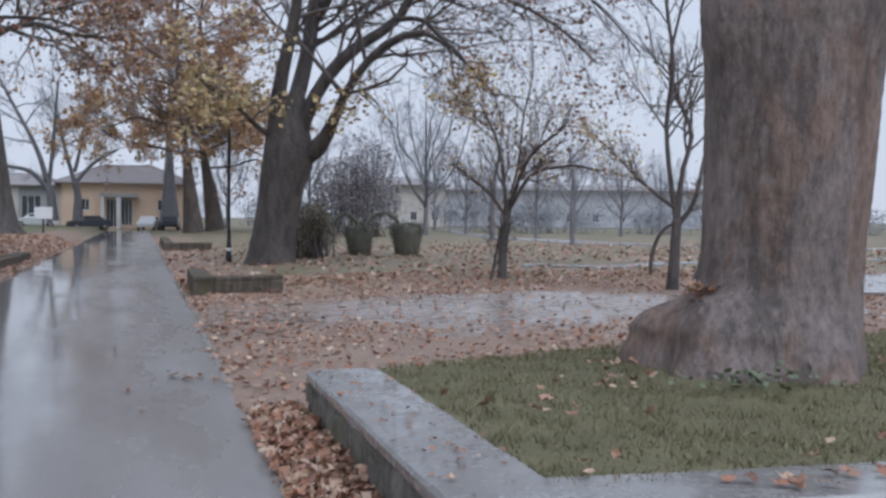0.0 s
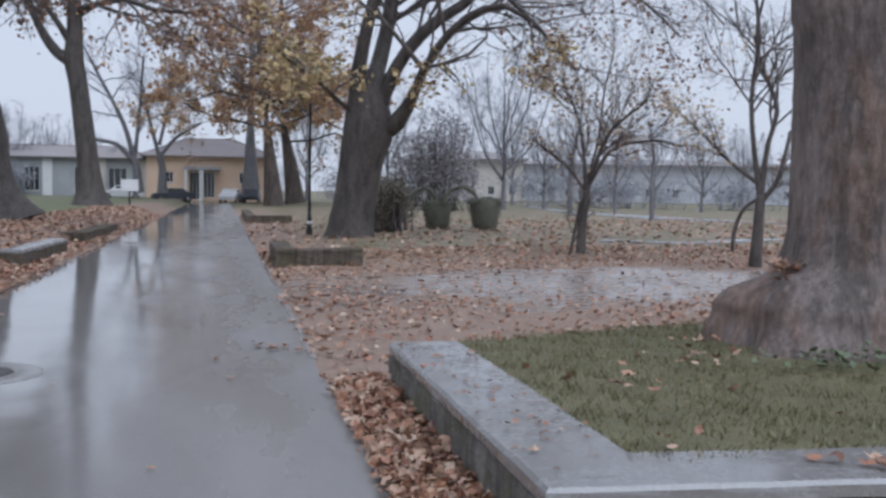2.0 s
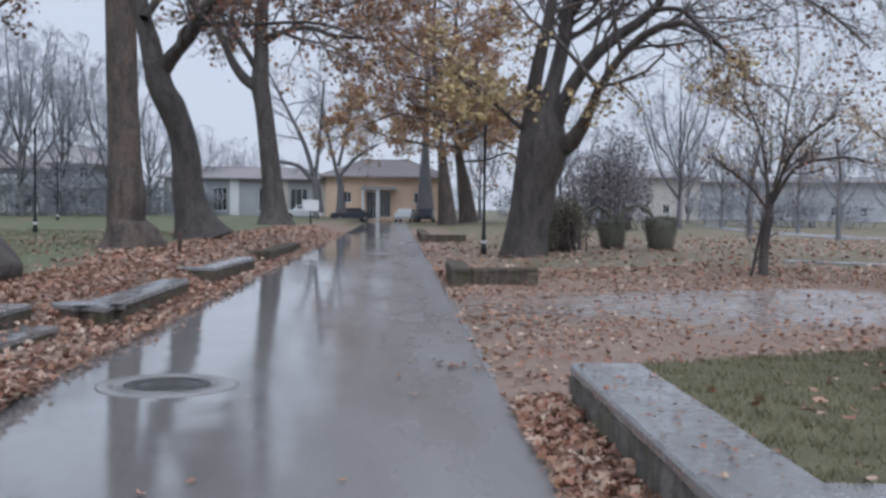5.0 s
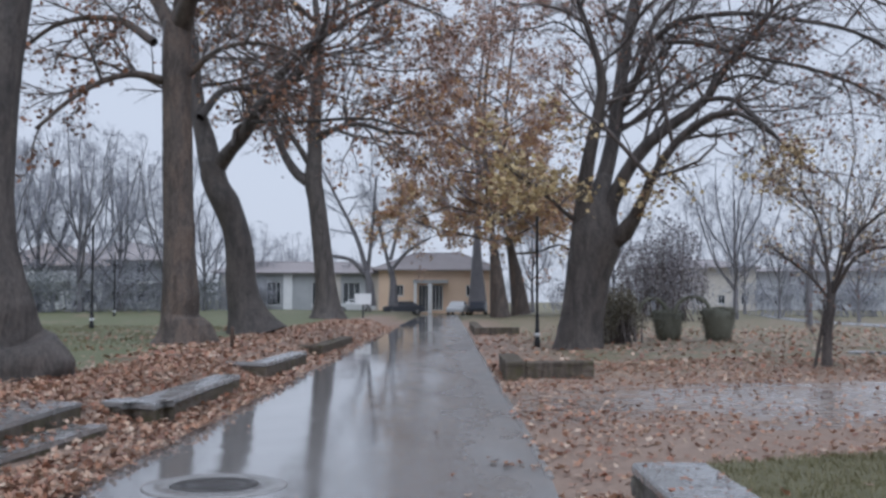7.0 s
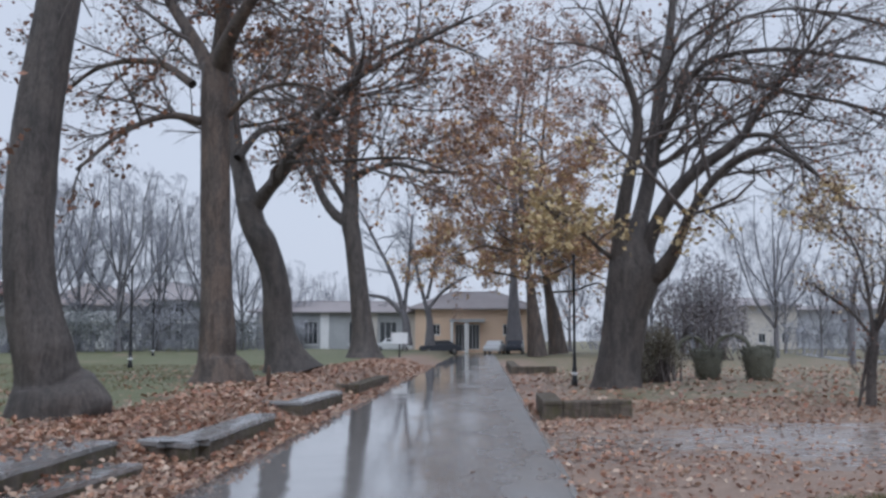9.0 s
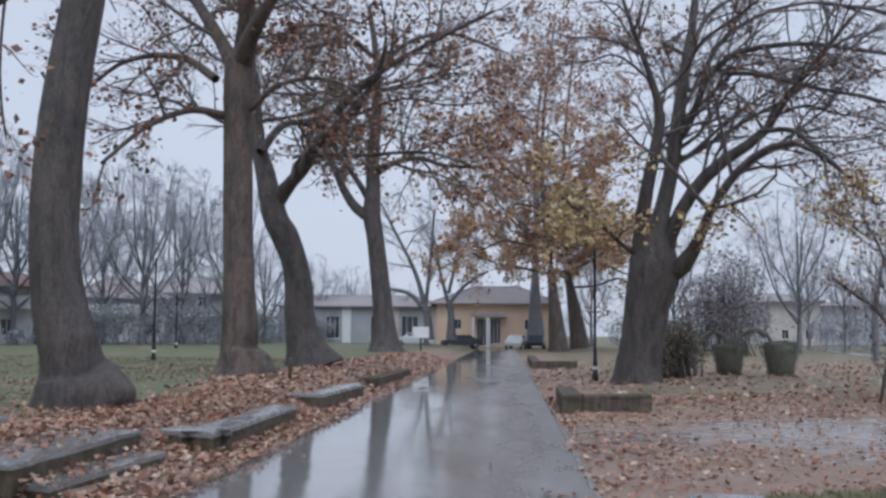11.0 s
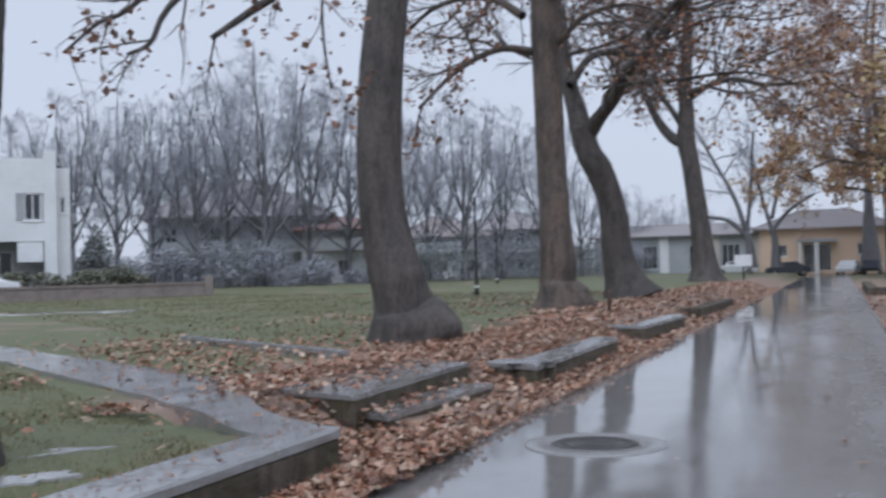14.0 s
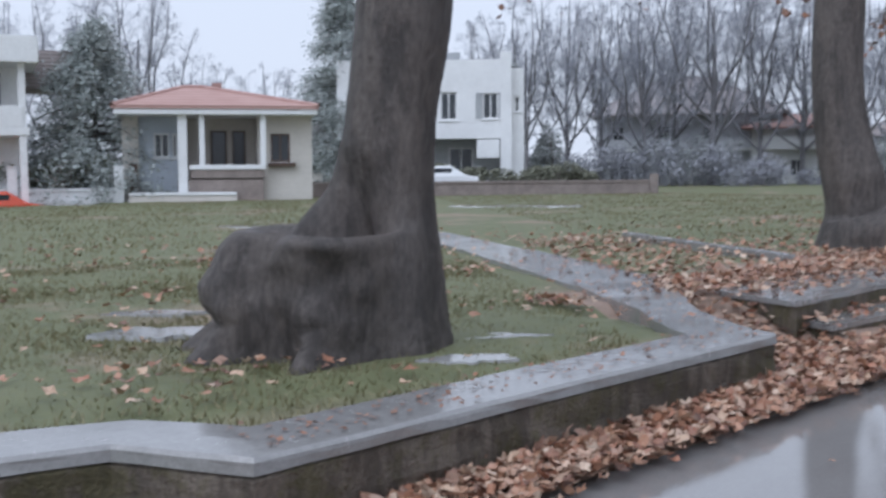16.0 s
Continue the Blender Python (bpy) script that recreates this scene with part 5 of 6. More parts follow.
lamp_post(2.78, 33.8, 0.1, 4.1, "slim dark lamp post standing in fallen leaves")
lamp_post(-13.9, 41.4, 0.38, 4.0, "slim dark lamp post on the lawn")
lamp_post(*polar(72, 17.47)[:2], 0.38, 4.2, "slim dark lamp post far across the lawn")
lamp_post(*polar(15.3, 47.6)[:2], 0.4, 3.55, "dark lamp post with a frosted lantern and cap", True)
stake = thing("wooden_stake", "short weathered wooden stake in the leaf litter", "stake", (-4.9, 24.1, 0.28))
add("stake_body", mesh_from("stake_body", *revolve([(0.045, -0.1), (0.045, 0.55), (0.03, 0.62)], 9), M_DARKWOOD), stake)


# ---- clipped shrubs ----
def clump(rng, pts, size, material, name, parent):
    v, f = leaves(rng, pts, size, 1.4, 0.2, True)
    ob = add(name, mesh_from(name, v, f, material, False), parent)
    ob["kind"] = "stuff"
    return ob


def shell_points(rng, n, profile, jit=0.04):
    """Points on and just within a body of revolution."""
    prof = np.array(profile)
    t = rng.uniform(0, len(prof) - 1.001, n)
    i = t.astype(int)
    f = (t - i)[:, None]
    rz = prof[i] * (1 - f) + prof[i + 1] * f
    a = rng.uniform(0, 6.283, n)
    r = rz[:, 0] * rng.uniform(0.86, 1.03, n)
    return np.stack([r * np.cos(a), r * np.sin(a), rz[:, 1]], 1) + rng.normal(0, jit, (n, 3))


M_TOPIARY = object_varied("clipped_shrub_leaves", [(0.1, 0.1, 0.08), (0.15, 0.15, 0.115), (0.2, 0.195, 0.15)], 0.65)


def topiary(x, y, z, w, h, seed, label, arch=None):
    rng = np.random.default_rng(seed)
    root = thing("topiary_basket", label, "shrub", (x, y, z), group="clipped basket shrubs")
    prof = [(w * 0.3, 0.0), (w * 0.4, h * 0.3), (w * 0.48, h * 0.7), (w * 0.5, h * 0.95), (w * 0.42, h), (0.02, h * 1.02)]
    v, f = revolve([(r * 0.93, q) for r, q in prof], 22)
    v = v + rng.normal(0, 0.02, v.shape)
    add("shrub_core", mesh_from("shrub_core", v, f, M_TOPIARY), root)
    clump(rng, shell_points(rng, 2600, prof), 0.06, M_TOPIARY, "foliage", root)
    if arch:
        x0, x1, top = arch
        a = np.linspace(0, math.pi, 13)
        line = np.stack([(x0 + x1) / 2 - np.cos(a) * (x1 - x0) / 2, 0 * a, h * 0.85 + np.sin(a) * top, 0 * a + 0.065], 1)
        vv, ff = tubes(line[None, :, :3], line[None, :, 3], 9)
        part = add("handle", mesh_from("handle", vv + rng.normal(0, 0.015, vv.shape), ff, M_TOPIARY), root, "thin clipped arch like a handle")
        pts = line[rng.integers(0, 13, 500), :3] + rng.normal(0, 0.045, (500, 3))
        v2, f2 = leaves(rng, pts, 0.06, 1.4, 0.2, True)
        add("foliage", mesh_from("foliage", v2, f2, M_TOPIARY, False), part)["kind"] = "stuff"


topiary(7.75, 37.9, 0.08, 1.1, 1.05, 61, "dark clipped shrub shaped like a basket with an arch", (-1.05, 0.0, 0.62))
topiary(9.35, 37.2, 0.08, 1.2, 1.15, 62, "dark clipped basket shrub with an arched handle", (-1.5, -0.25, 0.6))


def shrub(x, y, z, w, h, seed, label, material, n=2500, leaf_size=0.09, twiggy=True, group=""):
    rng = np.random.default_rng(seed)
    root = thing("shrub", label, "shrub", (x, y, z), math.degrees(math.atan2(-x, y)), group=group)
    pts = []
    lobes = 9 + int(max(0, w - 5) * 1.6)
    lump = min(w, h * 1.6)
    for k in range(lobes):
        u = rng.normal(0, w * 0.2) if w < 7 else rng.uniform(-0.5, 0.5) * (w - lump * 0.4)
        c = np.array((u, rng.normal(0, lump * 0.16), h * rng.uniform(0.25, 0.72)))
        r = rng.uniform(0.2, 0.34) * np.array((lump, lump, h)) * 0.85
        q = rng.normal(size=(n // lobes, 3))
        q /= np.linalg.norm(q, axis=1, keepdims=True)
        pts.append(c + q * r * rng.uniform(0.6, 1.05, (n // lobes, 1)))
    pts = np.vstack(pts)
    pts = pts[pts[:, 2] > 0.02]
    clump(rng, pts, leaf_size, material, "foliage", root)
    m = 60
    a, b = np.zeros((m, 3)), pts[rng.integers(0, len(pts), m)]
    P = np.stack([a, b * 0.55 + rng.normal(0, 0.05 * w, (m, 3)), b], 1)
    P[:, 0, 0] = b[:, 0] * 0.85 + rng.normal(0, 0.05 * lump, m)
    P[:, 0, 1] = b[:, 1] * 0.4
    P[:, 1, 0] = b[:, 0] * 0.93
    v, f = tubes(P, np.full((m, 3), min(0.012 * w, 0.035)) * np.array([[1.4, 0.9, 0.4]]), 4)
    add("branchwork", mesh_from("branchwork", v, f, M_TWIG_FAR if not twiggy else M_TWIG), root)["kind"] = "stuff"
    return root


M_LOOSE = object_varied("loose_bush_leaves", [(0.15, 0.135, 0.1), (0.21, 0.19, 0.14), (0.28, 0.25, 0.19)], 0.7)
shrub(5.75, 36.0, 0.06, 2.5, 2.1, 63, "loose brown-green bush under the spreading tree", M_LOOSE, 8000, 0.07)
# distant foliage: haze is mixed into these pale bluish leaf colours
M_HAZED = object_varied("hazed_winter_foliage", [(0.27, 0.275, 0.305), (0.33, 0.333, 0.365), (0.39, 0.39, 0.425)], 0.9)
M_HAZED_GREEN = object_varied("hazed_green_foliage", [(0.24, 0.252, 0.25), (0.3, 0.313, 0.31), (0.35, 0.363, 0.36)], 0.9)
M_BUSH = object_varied("purple_brown_bush_leaves", [(0.19, 0.175, 0.185), (0.24, 0.22, 0.23), (0.29, 0.27, 0.28)], 0.9)
shrub(*polar(76, -11.0, 0.1), 7.6, 8.0, 64, "large grey-brown twiggy bush behind the clipped shrubs", M_BUSH, 13000, 0.15)

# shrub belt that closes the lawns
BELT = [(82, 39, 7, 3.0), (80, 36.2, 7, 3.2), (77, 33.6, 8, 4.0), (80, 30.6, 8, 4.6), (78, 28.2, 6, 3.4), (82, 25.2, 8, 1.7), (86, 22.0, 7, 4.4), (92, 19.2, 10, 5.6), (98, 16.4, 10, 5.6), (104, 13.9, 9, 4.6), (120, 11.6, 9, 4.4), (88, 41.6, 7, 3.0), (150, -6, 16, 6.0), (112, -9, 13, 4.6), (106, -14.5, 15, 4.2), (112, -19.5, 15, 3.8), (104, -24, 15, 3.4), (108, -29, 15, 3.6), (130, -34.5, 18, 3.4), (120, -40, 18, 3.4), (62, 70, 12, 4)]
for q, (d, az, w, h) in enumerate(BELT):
    shrub(*polar(d, az, 0.2), w * 1.25, h, 100 + q, "grey winter shrubbery along the park's edge", M_HAZED if q % 3 else M_HAZED_GREEN, 4300, 0.17, False, "shrubs along the park's edge")
shrub(*polar(50.5, 42.6, 0.4), 5.2, 2.0, 70, "dark evergreen hedge below the white house", M_HEDGE, 5000, 0.14)
shrub(*polar(50.0, 39.2, 0.4), 2.4, 1.6, 71, "dark evergreen hedge end beside the wall", M_HEDGE, 2600, 0.14)
shrub(*polar(56, 36.9, 0.4), 3.0, 1.9, 72, "round dark clipped evergreen bush in a garden", M_HEDGE, 3000, 0.14)
shrub(*polar(60, 38.4, 0.4), 1.9, 4.4, 73, "upright yellow-green conifer shrub", M_HAZED_GREEN, 3000, 0.16)


def conifer(x, y, z, h, w, seed, label):
    rng = np.random.default_rng(seed)
    root = thing("conifer", label, "tree", (x, y, z))
    add("trunk", trunk_mesh("trunk", [(0, 0, -0.1, h * 0.022), (0.05, 0, h * 0.5, h * 0.014), (0, 0.05, h * 0.98, 0.02)], M_BARK_DARK, 9, 12, 0.04, 0.1, seed), root)
    n = 210
    zz = h * (0.06 + 0.92 * rng.uniform(0, 1, n) ** 1.15)
    a = rng.uniform(0, 6.283, n)
    ln = (w / 2) * (1.04 - (zz / h) ** 1.35) * rng.uniform(0.65, 1.12, n) + 0.15
    t = np.linspace(0, 1, 5)
    P = np.zeros((n, 5, 3))
    P[..., 0] = np.cos(a)[:, None] * ln[:, None] * t
    P[..., 1] = np.sin(a)[:, None] * ln[:, None] * t
    P[..., 2] = zz[:, None] + ln[:, None] * (0.1 * t - 0.28 * t**2)
    v, f = tubes(P, np.linspace(0.035, 0.008, 5)[None].repeat(n, 0), 4)
    add("branchwork", mesh_from("branchwork", v, f, M_BARK_DARK), root)["kind"] = "stuff"
    m = 38000
    i, s = rng.integers(0, n, m), rng.uniform(0.25, 1.02, m)
    k = np.clip((s * 4).astype(int), 0, 3)
    fr = (s * 4 - k)[:, None]
    pos = P[i, k] * (1 - fr) + P[i, k + 1] * fr + rng.normal(0, 0.27, (m, 3)) * np.array((1, 1, 0.8))
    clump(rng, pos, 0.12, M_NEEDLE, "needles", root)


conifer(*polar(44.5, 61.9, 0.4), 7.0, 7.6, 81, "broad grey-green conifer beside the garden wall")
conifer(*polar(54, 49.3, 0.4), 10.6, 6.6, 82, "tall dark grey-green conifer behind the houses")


# ---- buildings ----
def wall_sheet(name, u0, u1, z0, z1, v, thick, holes, material, parent, label=""):
    """An upright wall with real openings: holes are (u0, u1, z0, z1)."""
    us = sorted({u0, u1, *[h[0] for h in holes], *[h[1] for h in holes]})
    zs = sorted({z0, z1, *[h[2] for h in holes], *[h[3] for h in holes]})
    bm = bmesh.new()
    for a, b in zip(us[:-1], us[1:]):
        for c, d in zip(zs[:-1], zs[1:]):
            if not any(h[0] <= a and b <= h[1] and h[2] <= c and d <= h[3] for h in holes):
                box_bm(bm, a, v, c, b, v + thick, d)
    bmesh.ops.remove_doubles(bm, verts=bm.verts, dist=0.0005)
    bm.verts.index_update()
    seen = collections.Counter(frozenset(q.index for q in f.verts) for f in bm.faces)
    bmesh.ops.delete(bm, geom=[f for f in bm.faces if seen[frozenset(q.index for q in f.verts)] > 1], context="FACES_ONLY")
    return add(name, bm_mesh(name, bm, material), parent, label)


def window(parent, u0, u1, z0, z1, v, bars=1, frame_mat=None, sill=True, shutters=False):
    fm = frame_mat or M_FRAME
    t = 0.07
    w = add("window", box_mesh("window", [(u0, v + 0.05, z0, u0 + t, v + 0.12, z1), (u1 - t, v + 0.05, z0, u1, v + 0.12, z1), (u0 + t, v + 0.05, z1 - t, u1 - t, v + 0.12, z1), (u0 + t, v + 0.05, z0, u1 - t, v + 0.12, z0 + t)], fm), parent)
    add("pane", box_mesh("pane", (u0 + t, v + 0.08, z0 + t, u1 - t, v + 0.1, z1 - t), M_GLASS), w, "dark reflecting glass")
    for b in range(bars):
        x = u0 + (u1 - u0) * (b + 1) / (bars + 1)
        add("mullion", box_mesh("mullion", (x - 0.03, v + 0.05, z0 + t, x + 0.03, v + 0.115, z1 - t), fm), w)
    if sill:
        add("sill", box_mesh("sill", (u0 - 0.08, v - 0.08, z0 - 0.07, u1 + 0.08, v + 0.06, z0 - 0.005), M_WHITE, 0.01), w)
    if shutters:
        for a, b in ((u0 - (u1 - u0) * 0.45, u0 - 0.01), (u1 + 0.01, u1 + (u1 - u0) * 0.45)):
            add("shutter", box_mesh("shutter", (a, v - 0.05, z0, b, v - 0.005, z1), M_GREYB, 0.01), w, "grey louvred shutter")
    return w


def hip_roof(name, u0, u1, v0, v1, z, rise, ridge_u0, ridge_u1, material, parent, label=""):
    vm = (v0 + v1) / 2
    V = [(u0, v0, z), (u1, v0, z), (u1, v1, z), (u0, v1, z), (ridge_u0, vm, z + rise), (ridge_u1, vm, z + rise), (u0, v0, z - 0.12), (u1, v0, z - 0.12), (u1, v1, z - 0.12), (u0, v1, z - 0.12)]
    F = [(0, 1, 5, 4), (1, 2, 5), (2, 3, 4, 5), (3, 0, 4), (6, 7, 1, 0), (7, 8, 2, 1), (8, 9, 3, 2), (9, 6, 0, 3), (9, 8, 7, 6)]
    roof = add(name, mesh_from(name, V, F, material, False), parent, label)
    for a, b in ((0, 4), (1, 5), (4, 5)):
        p, q = np.array(V[a]), np.array(V[b])
        v, f = tubes(np.array([[p, (p + q) / 2, q]]), np.full((1, 3), 0.1), 8)
        add("ridge_tiles", mesh_from("ridge_tiles", v, f, material), roof)
    return roof


def bungalow():
    root = thing("bungalow", "cream single-storey house with a red hipped roof and porch", "house", polar(42, 55.75, 0.45), 55.75)
    # right-hand room
    wall_sheet("wall", 1.7, 3.6, 0, 3.28, 0.0, 0.25, [(2.0, 2.75, 1.5, 2.6)], M_CREAM, root, "cream rendered wall")
    window(root, 2.0, 2.75, 1.5, 2.6, 0.02, 1, M_DARKWOOD)
    part_box("window_box", (1.9, -0.22, 1.32, 2.95, -0.02, 1.48), M_DARKWOOD, root, 0.01, "planted window box")
    part_box("wall", (3.35, 0.25, 0, 3.6, 6, 3.28), M_CREAM, root)
    part_box("wall", (-3.6, 5.75, 0, 3.35, 6, 3.28), M_CREAM, root)
    # porch back wall with glazed doors
    wall_sheet("wall", -1.3, 1.7, 0.9, 3.28, 2.2, 0.2, [(-0.3, 0.35, 1.2, 2.8), (0.55, 1.1, 1.2, 2.8)], M_CREAM, root)
    window(root, -0.3, 0.35, 1.2, 2.8, 2.22, 0, M_DARKWOOD, False)
    window(root, 0.55, 1.1, 1.2, 2.8, 2.22, 0, M_DARKWOOD, False)
    part_box("wall", (1.5, 0.25, 0.9, 1.7, 2.2, 3.28), M_CREAM, root)
    part_box("porch_floor", (-1.5, -0.5, 0.0, 1.7, 2.2, 0.85), M_BRICK, root, 0.02, "brown stone porch base")
    part_box("parapet", (-1.0, -0.56, 0.9, 1.75, -0.36, 1.32), M_BRICK, root, 0.01, "brick porch parapet")
    part_box("parapet_cap", (-1.05, -0.62, 1.22, 1.8, -0.3, 1.4), M_WHITE, root, 0.02, "white parapet cap")
    for u, w in ((-1.3, 0.17), (-0.58, 0.1), (1.7, 0.11)):
        part_box("porch_post", (u - w, -0.58, 0.0 if u < -1 else 1.4, u + w, -0.58 + 2 * w, 3.28), M_WHITE, root, 0.012, "white square porch post")
    # left wing, pale blue
    wall_sheet("wall", -3.0, -1.5, 0, 3.28, 1.0, 0.22, [(-2.45, -1.85, 1.7, 2.65), (-1.75, -1.55, 1.7, 2.65)], M_BLUE, root, "pale blue rendered wall")
    window(root, -2.45, -1.85, 1.7, 2.65, 1.02, 1, M_FRAME)
    window(root, -1.75, -1.55, 1.7, 2.65, 1.02, 0, M_FRAME)
    wall_sheet("wall", -3.6, -3.0, 0, 3.28, 0.7, 0.25, [], M_CREAM, root)
    part_box("wall", (-3.6, 0.95, 0, -3.4, 5.75, 3.28), M_CREAM, root)
    part_box("door", (-3.35, 0.62, 0.1, -3.05, 0.7, 1.5), M_DARKWOOD, root, 0.01, "dark brown wooden garden door")
    part_box("eave", (-3.75, -0.8, 3.28, 3.75, 6.3, 3.5), M_WHITE, root, 0.03, "white eaves board")
    hip_roof("roof", -3.8, 3.8, -0.85, 6.35, 3.62, 0.95, -1.35, -0.6, M_ROOF_RED, root, "weathered red clay tiles")
    part_box("flue", (-0.2, 2.6, 4.3, 0.2, 3.0, 4.75), M_ROOF_RED, root, 0.02, "tiled flue")


def white_house():
    root = thing("white_house", "white two-storey modern house with a square chimney", "house", polar(52, 41.9, 0.45), 41.9)
    wall_sheet("wall", -7.0, 0.95, 2.9, 6.5, 0.0, 0.3, [(-1.95, -1.15, 3.6, 4.95), (0.1, 0.85, 3.65, 4.9), (-5.0, -4.0, 3.6, 4.95)], M_WHITE, root, "white rendered upper wall")
    window(root, -1.95, -1.15, 3.6, 4.95, 0.02, 1, M_FRAME, True, False)
    window(root, 0.1, 0.85, 3.65, 4.9, 0.02, 1, M_FRAME, True, True)
    window(root, -5.0, -4.0, 3.6, 4.95, 0.02, 1)
    part_box("chimney", (0.95, -0.25, 0, 1.5, 0.4, 6.85), M_WHITE, root, 0.02, "tall white square chimney")
    wall_sheet("wall", 1.5, 2.1, 0, 6.1, 0.3, 0.3, [(1.65, 1.9, 4.0, 4.75)], M_WHITE, root)
    window(root, 1.65, 1.9, 4.0, 4.75, 0.32, 0)
    part_box("wall", (1.8, 0.6, 0, 2.1, 8, 6.1), M_WHITE, root)
    part_box("wall", (-7, 8, 0, 2.1, 8.3, 6.3), M_WHITE, root)
    part_box("floor_slab", (-7, 0.0, 2.7, 0.95, 8, 2.9), M_WHITE, root, 0.01)
    part_box("flat_roof", (-7, 0.3, 6.2, 1.8, 8, 6.35), M_GREYB, root)
    part_box("roof_rail", (-2.5, 1.0, 6.35, -1.0, 1.1, 6.95), M_GREYB, root, 0.01, "low rooftop box")
    # grey on a white house: shade below the upper floor, put into the colour
    wall_sheet("wall", -7.0, 0.95, 0, 2.7, 1.6, 0.25, [(-1.6, -0.4, 0.9, 2.3), (-4.5, -3.2, 0.9, 2.3)], M_GREYB, root, "ground-floor wall, overhang shade put into its grey")
    window(root, -1.6, -0.4, 0.9, 2.3, 1.62, 1)
    window(root, -4.5, -3.2, 0.9, 2.3, 1.62, 1)
    part_box("balcony_panel", (-0.2, -0.1, 1.75, 0.9, 0.0, 2.65), M_WHITE, root, 0.02, "white slatted panel")


def villa():
    root = thing("villa", "white villa with deep balconies", "house", polar(41, 67.9, 0.45), 67.9)
    part_box("wall", (-7, 1.6, 0, 1.9, 7, 6.0), M_WHITE, root, 0.0, "white rendered wall")
    part_box("balcony_slab", (-7, -0.3, 2.45, 2.1, 1.6, 2.75), M_WHITE, root, 0.02)
    part_box("balcony_front", (-7, -0.3, 2.75, 1.9, -0.15, 3.5), M_WHITE, root, 0.02, "solid white balcony front")
    part_box("roof_slab", (-7.2, -0.6, 5.0, 2.45, 7.2, 5.95), M_WHITE, root, 0.03, "thick white roof edge")
    part_box("corner_post", (1.75, -0.25, 0.0, 2.0, 0.0, 5.0), M_WHITE, root, 0.01)
    part_box("window_door", (-1.2, 1.5, 2.8, 1.2, 1.6, 4.8), M_GLASS, root, 0.0, "dark balcony doors")
    part_box("annexe_roof", (1.9, 3.5, 4.4, 4.2, 6.5, 5.9), M_ROOF_BROWN, root, 0.05, "brown sloping roof side")


def ochre_hall():
    root = thing("ochre_building", "ochre single-storey building with a hipped tile roof", "building", (-1.3, 119, 0.0))
    holes = [(-4.6, -3.8, 2.0, 3.2), (-2.1, -0.95, 0.2, 3.2), (-0.6, 0.6, 0.4, 3.2), (3.2, 4.0, 2.0, 3.2)]
    wall_sheet("wall", -6.6, 6.6, 0, 4.9, 0, 0.35, holes, M_ORANGE, root, "ochre rendered wall")
    for h in holes:
        window(root, *h, 0.05, 1 if h[1] - h[0] < 1 else 2, M_FRAME, h[2] > 1)
    part_box("wall", (-6.6, 0.35, 0, -6.3, 9, 4.9), M_ORANGE, root)
    part_box("wall", (6.3, 0.35, 0, 6.6, 9, 4.9), M_ORANGE, root)
    part_box("entrance_canopy", (-2.7, -1.3, 3.4, 1.2, 0.0, 3.75), M_GREYB, root, 0.03, "grey flat entrance canopy")
    part_box("entrance_pillar", (-1.05, -1.25, 0, -0.6, -0.8, 3.4), M_WHITE, root, 0.02, "white entrance pillar")
    part_box("entrance_pillar", (-2.6, -1.25, 0, -2.3, -0.9, 3.4), M_WHITE, root, 0.02, "white entrance pillar")
    hip_roof("roof", -7.3, 7.3, -0.8, 9.8, 4.95, 2.0, -2.6, 2.6, M_ROOF_GREY, root, "grey-brown roof tiles")


def grey_hall():
    root = thing("grey_hall", "long low grey hall with white pilasters", "building", (-17, 120, 0.1))
    wall_sheet("wall", -9, 9.5, 0, 4.4, 0, 0.35, [(-7, -5, 0.8, 3.4), (-3.6, -2, 0.8, 3.4), (1.5, 3.5, 0.8, 3.4), (5, 7, 0.8, 3.4)], M_GREYB, root, "pale grey rendered wall")
    for u0, u1 in ((-7, -5), (-3.6, -2), (1.5, 3.5), (5, 7)):
        window(root, u0, u1, 0.8, 3.4, 0.05, 2)
    for u in (-8.2, -1.2, 4.3, 8.6):
        part_box("pilaster", (u - 0.5, -0.15, 0, u + 0.5, -0.01, 4.3), M_WHITE if u == -1.2 else M_CREAM, root, 0.01, "pale pilaster")
    hip_roof("roof", -9.8, 10.2, -0.7, 10, 4.5, 1.3, -6, 6, M_ROOF_GREY, root, "grey-brown roof")


def plain_house(name, label, d, az, w, eave, rise, mat, roof, depth=9, floors=2, cols=4):
    root = thing(name, label, "house", polar(d, az, 0.2), az)
    holes = []
    for f in range(floors):
        for c in range(cols):
            u = -w / 2 + w * (c + 0.5) / cols
            z = 0.9 + f * 2.9
            if z + 1.5 < eave:
                holes.append((u - 0.5, u + 0.5, z, z + 1.35))
    wall_sheet("wall", -w / 2, w / 2, 0, eave, 0, 0.3, holes, mat, root)
    for h in holes:
        window(root, *h, 0.03, 1)
    part_box("wall", (-w / 2, 0.3, 0, -w / 2 + 0.3, depth, eave), mat, root)
    part_box("wall", (w / 2 - 0.3, 0.3, 0, w / 2, depth, eave), mat, root)
    if floors > 1:
        part_box("balcony", (-w / 2 + 0.8, -1.2, 3.0, w / 2 - 0.8, 0, 3.2), M_WHITE, root, 0.02)
        part_box("balcony_front", (-w / 2 + 0.8, -1.2, 3.2, w / 2 - 0.8, -1.1, 4.0), mat, root, 0.02)
    part_box("wall", (-w / 2 + 0.3, depth - 0.3, 0, w / 2 - 0.3, depth, eave), mat, root)
    hip_roof("roof", -w / 2 - 0.7, w / 2 + 0.7, -1.3, depth + 0.7, eave + 0.1, rise, -w * 0.12, w * 0.12, roof, root)


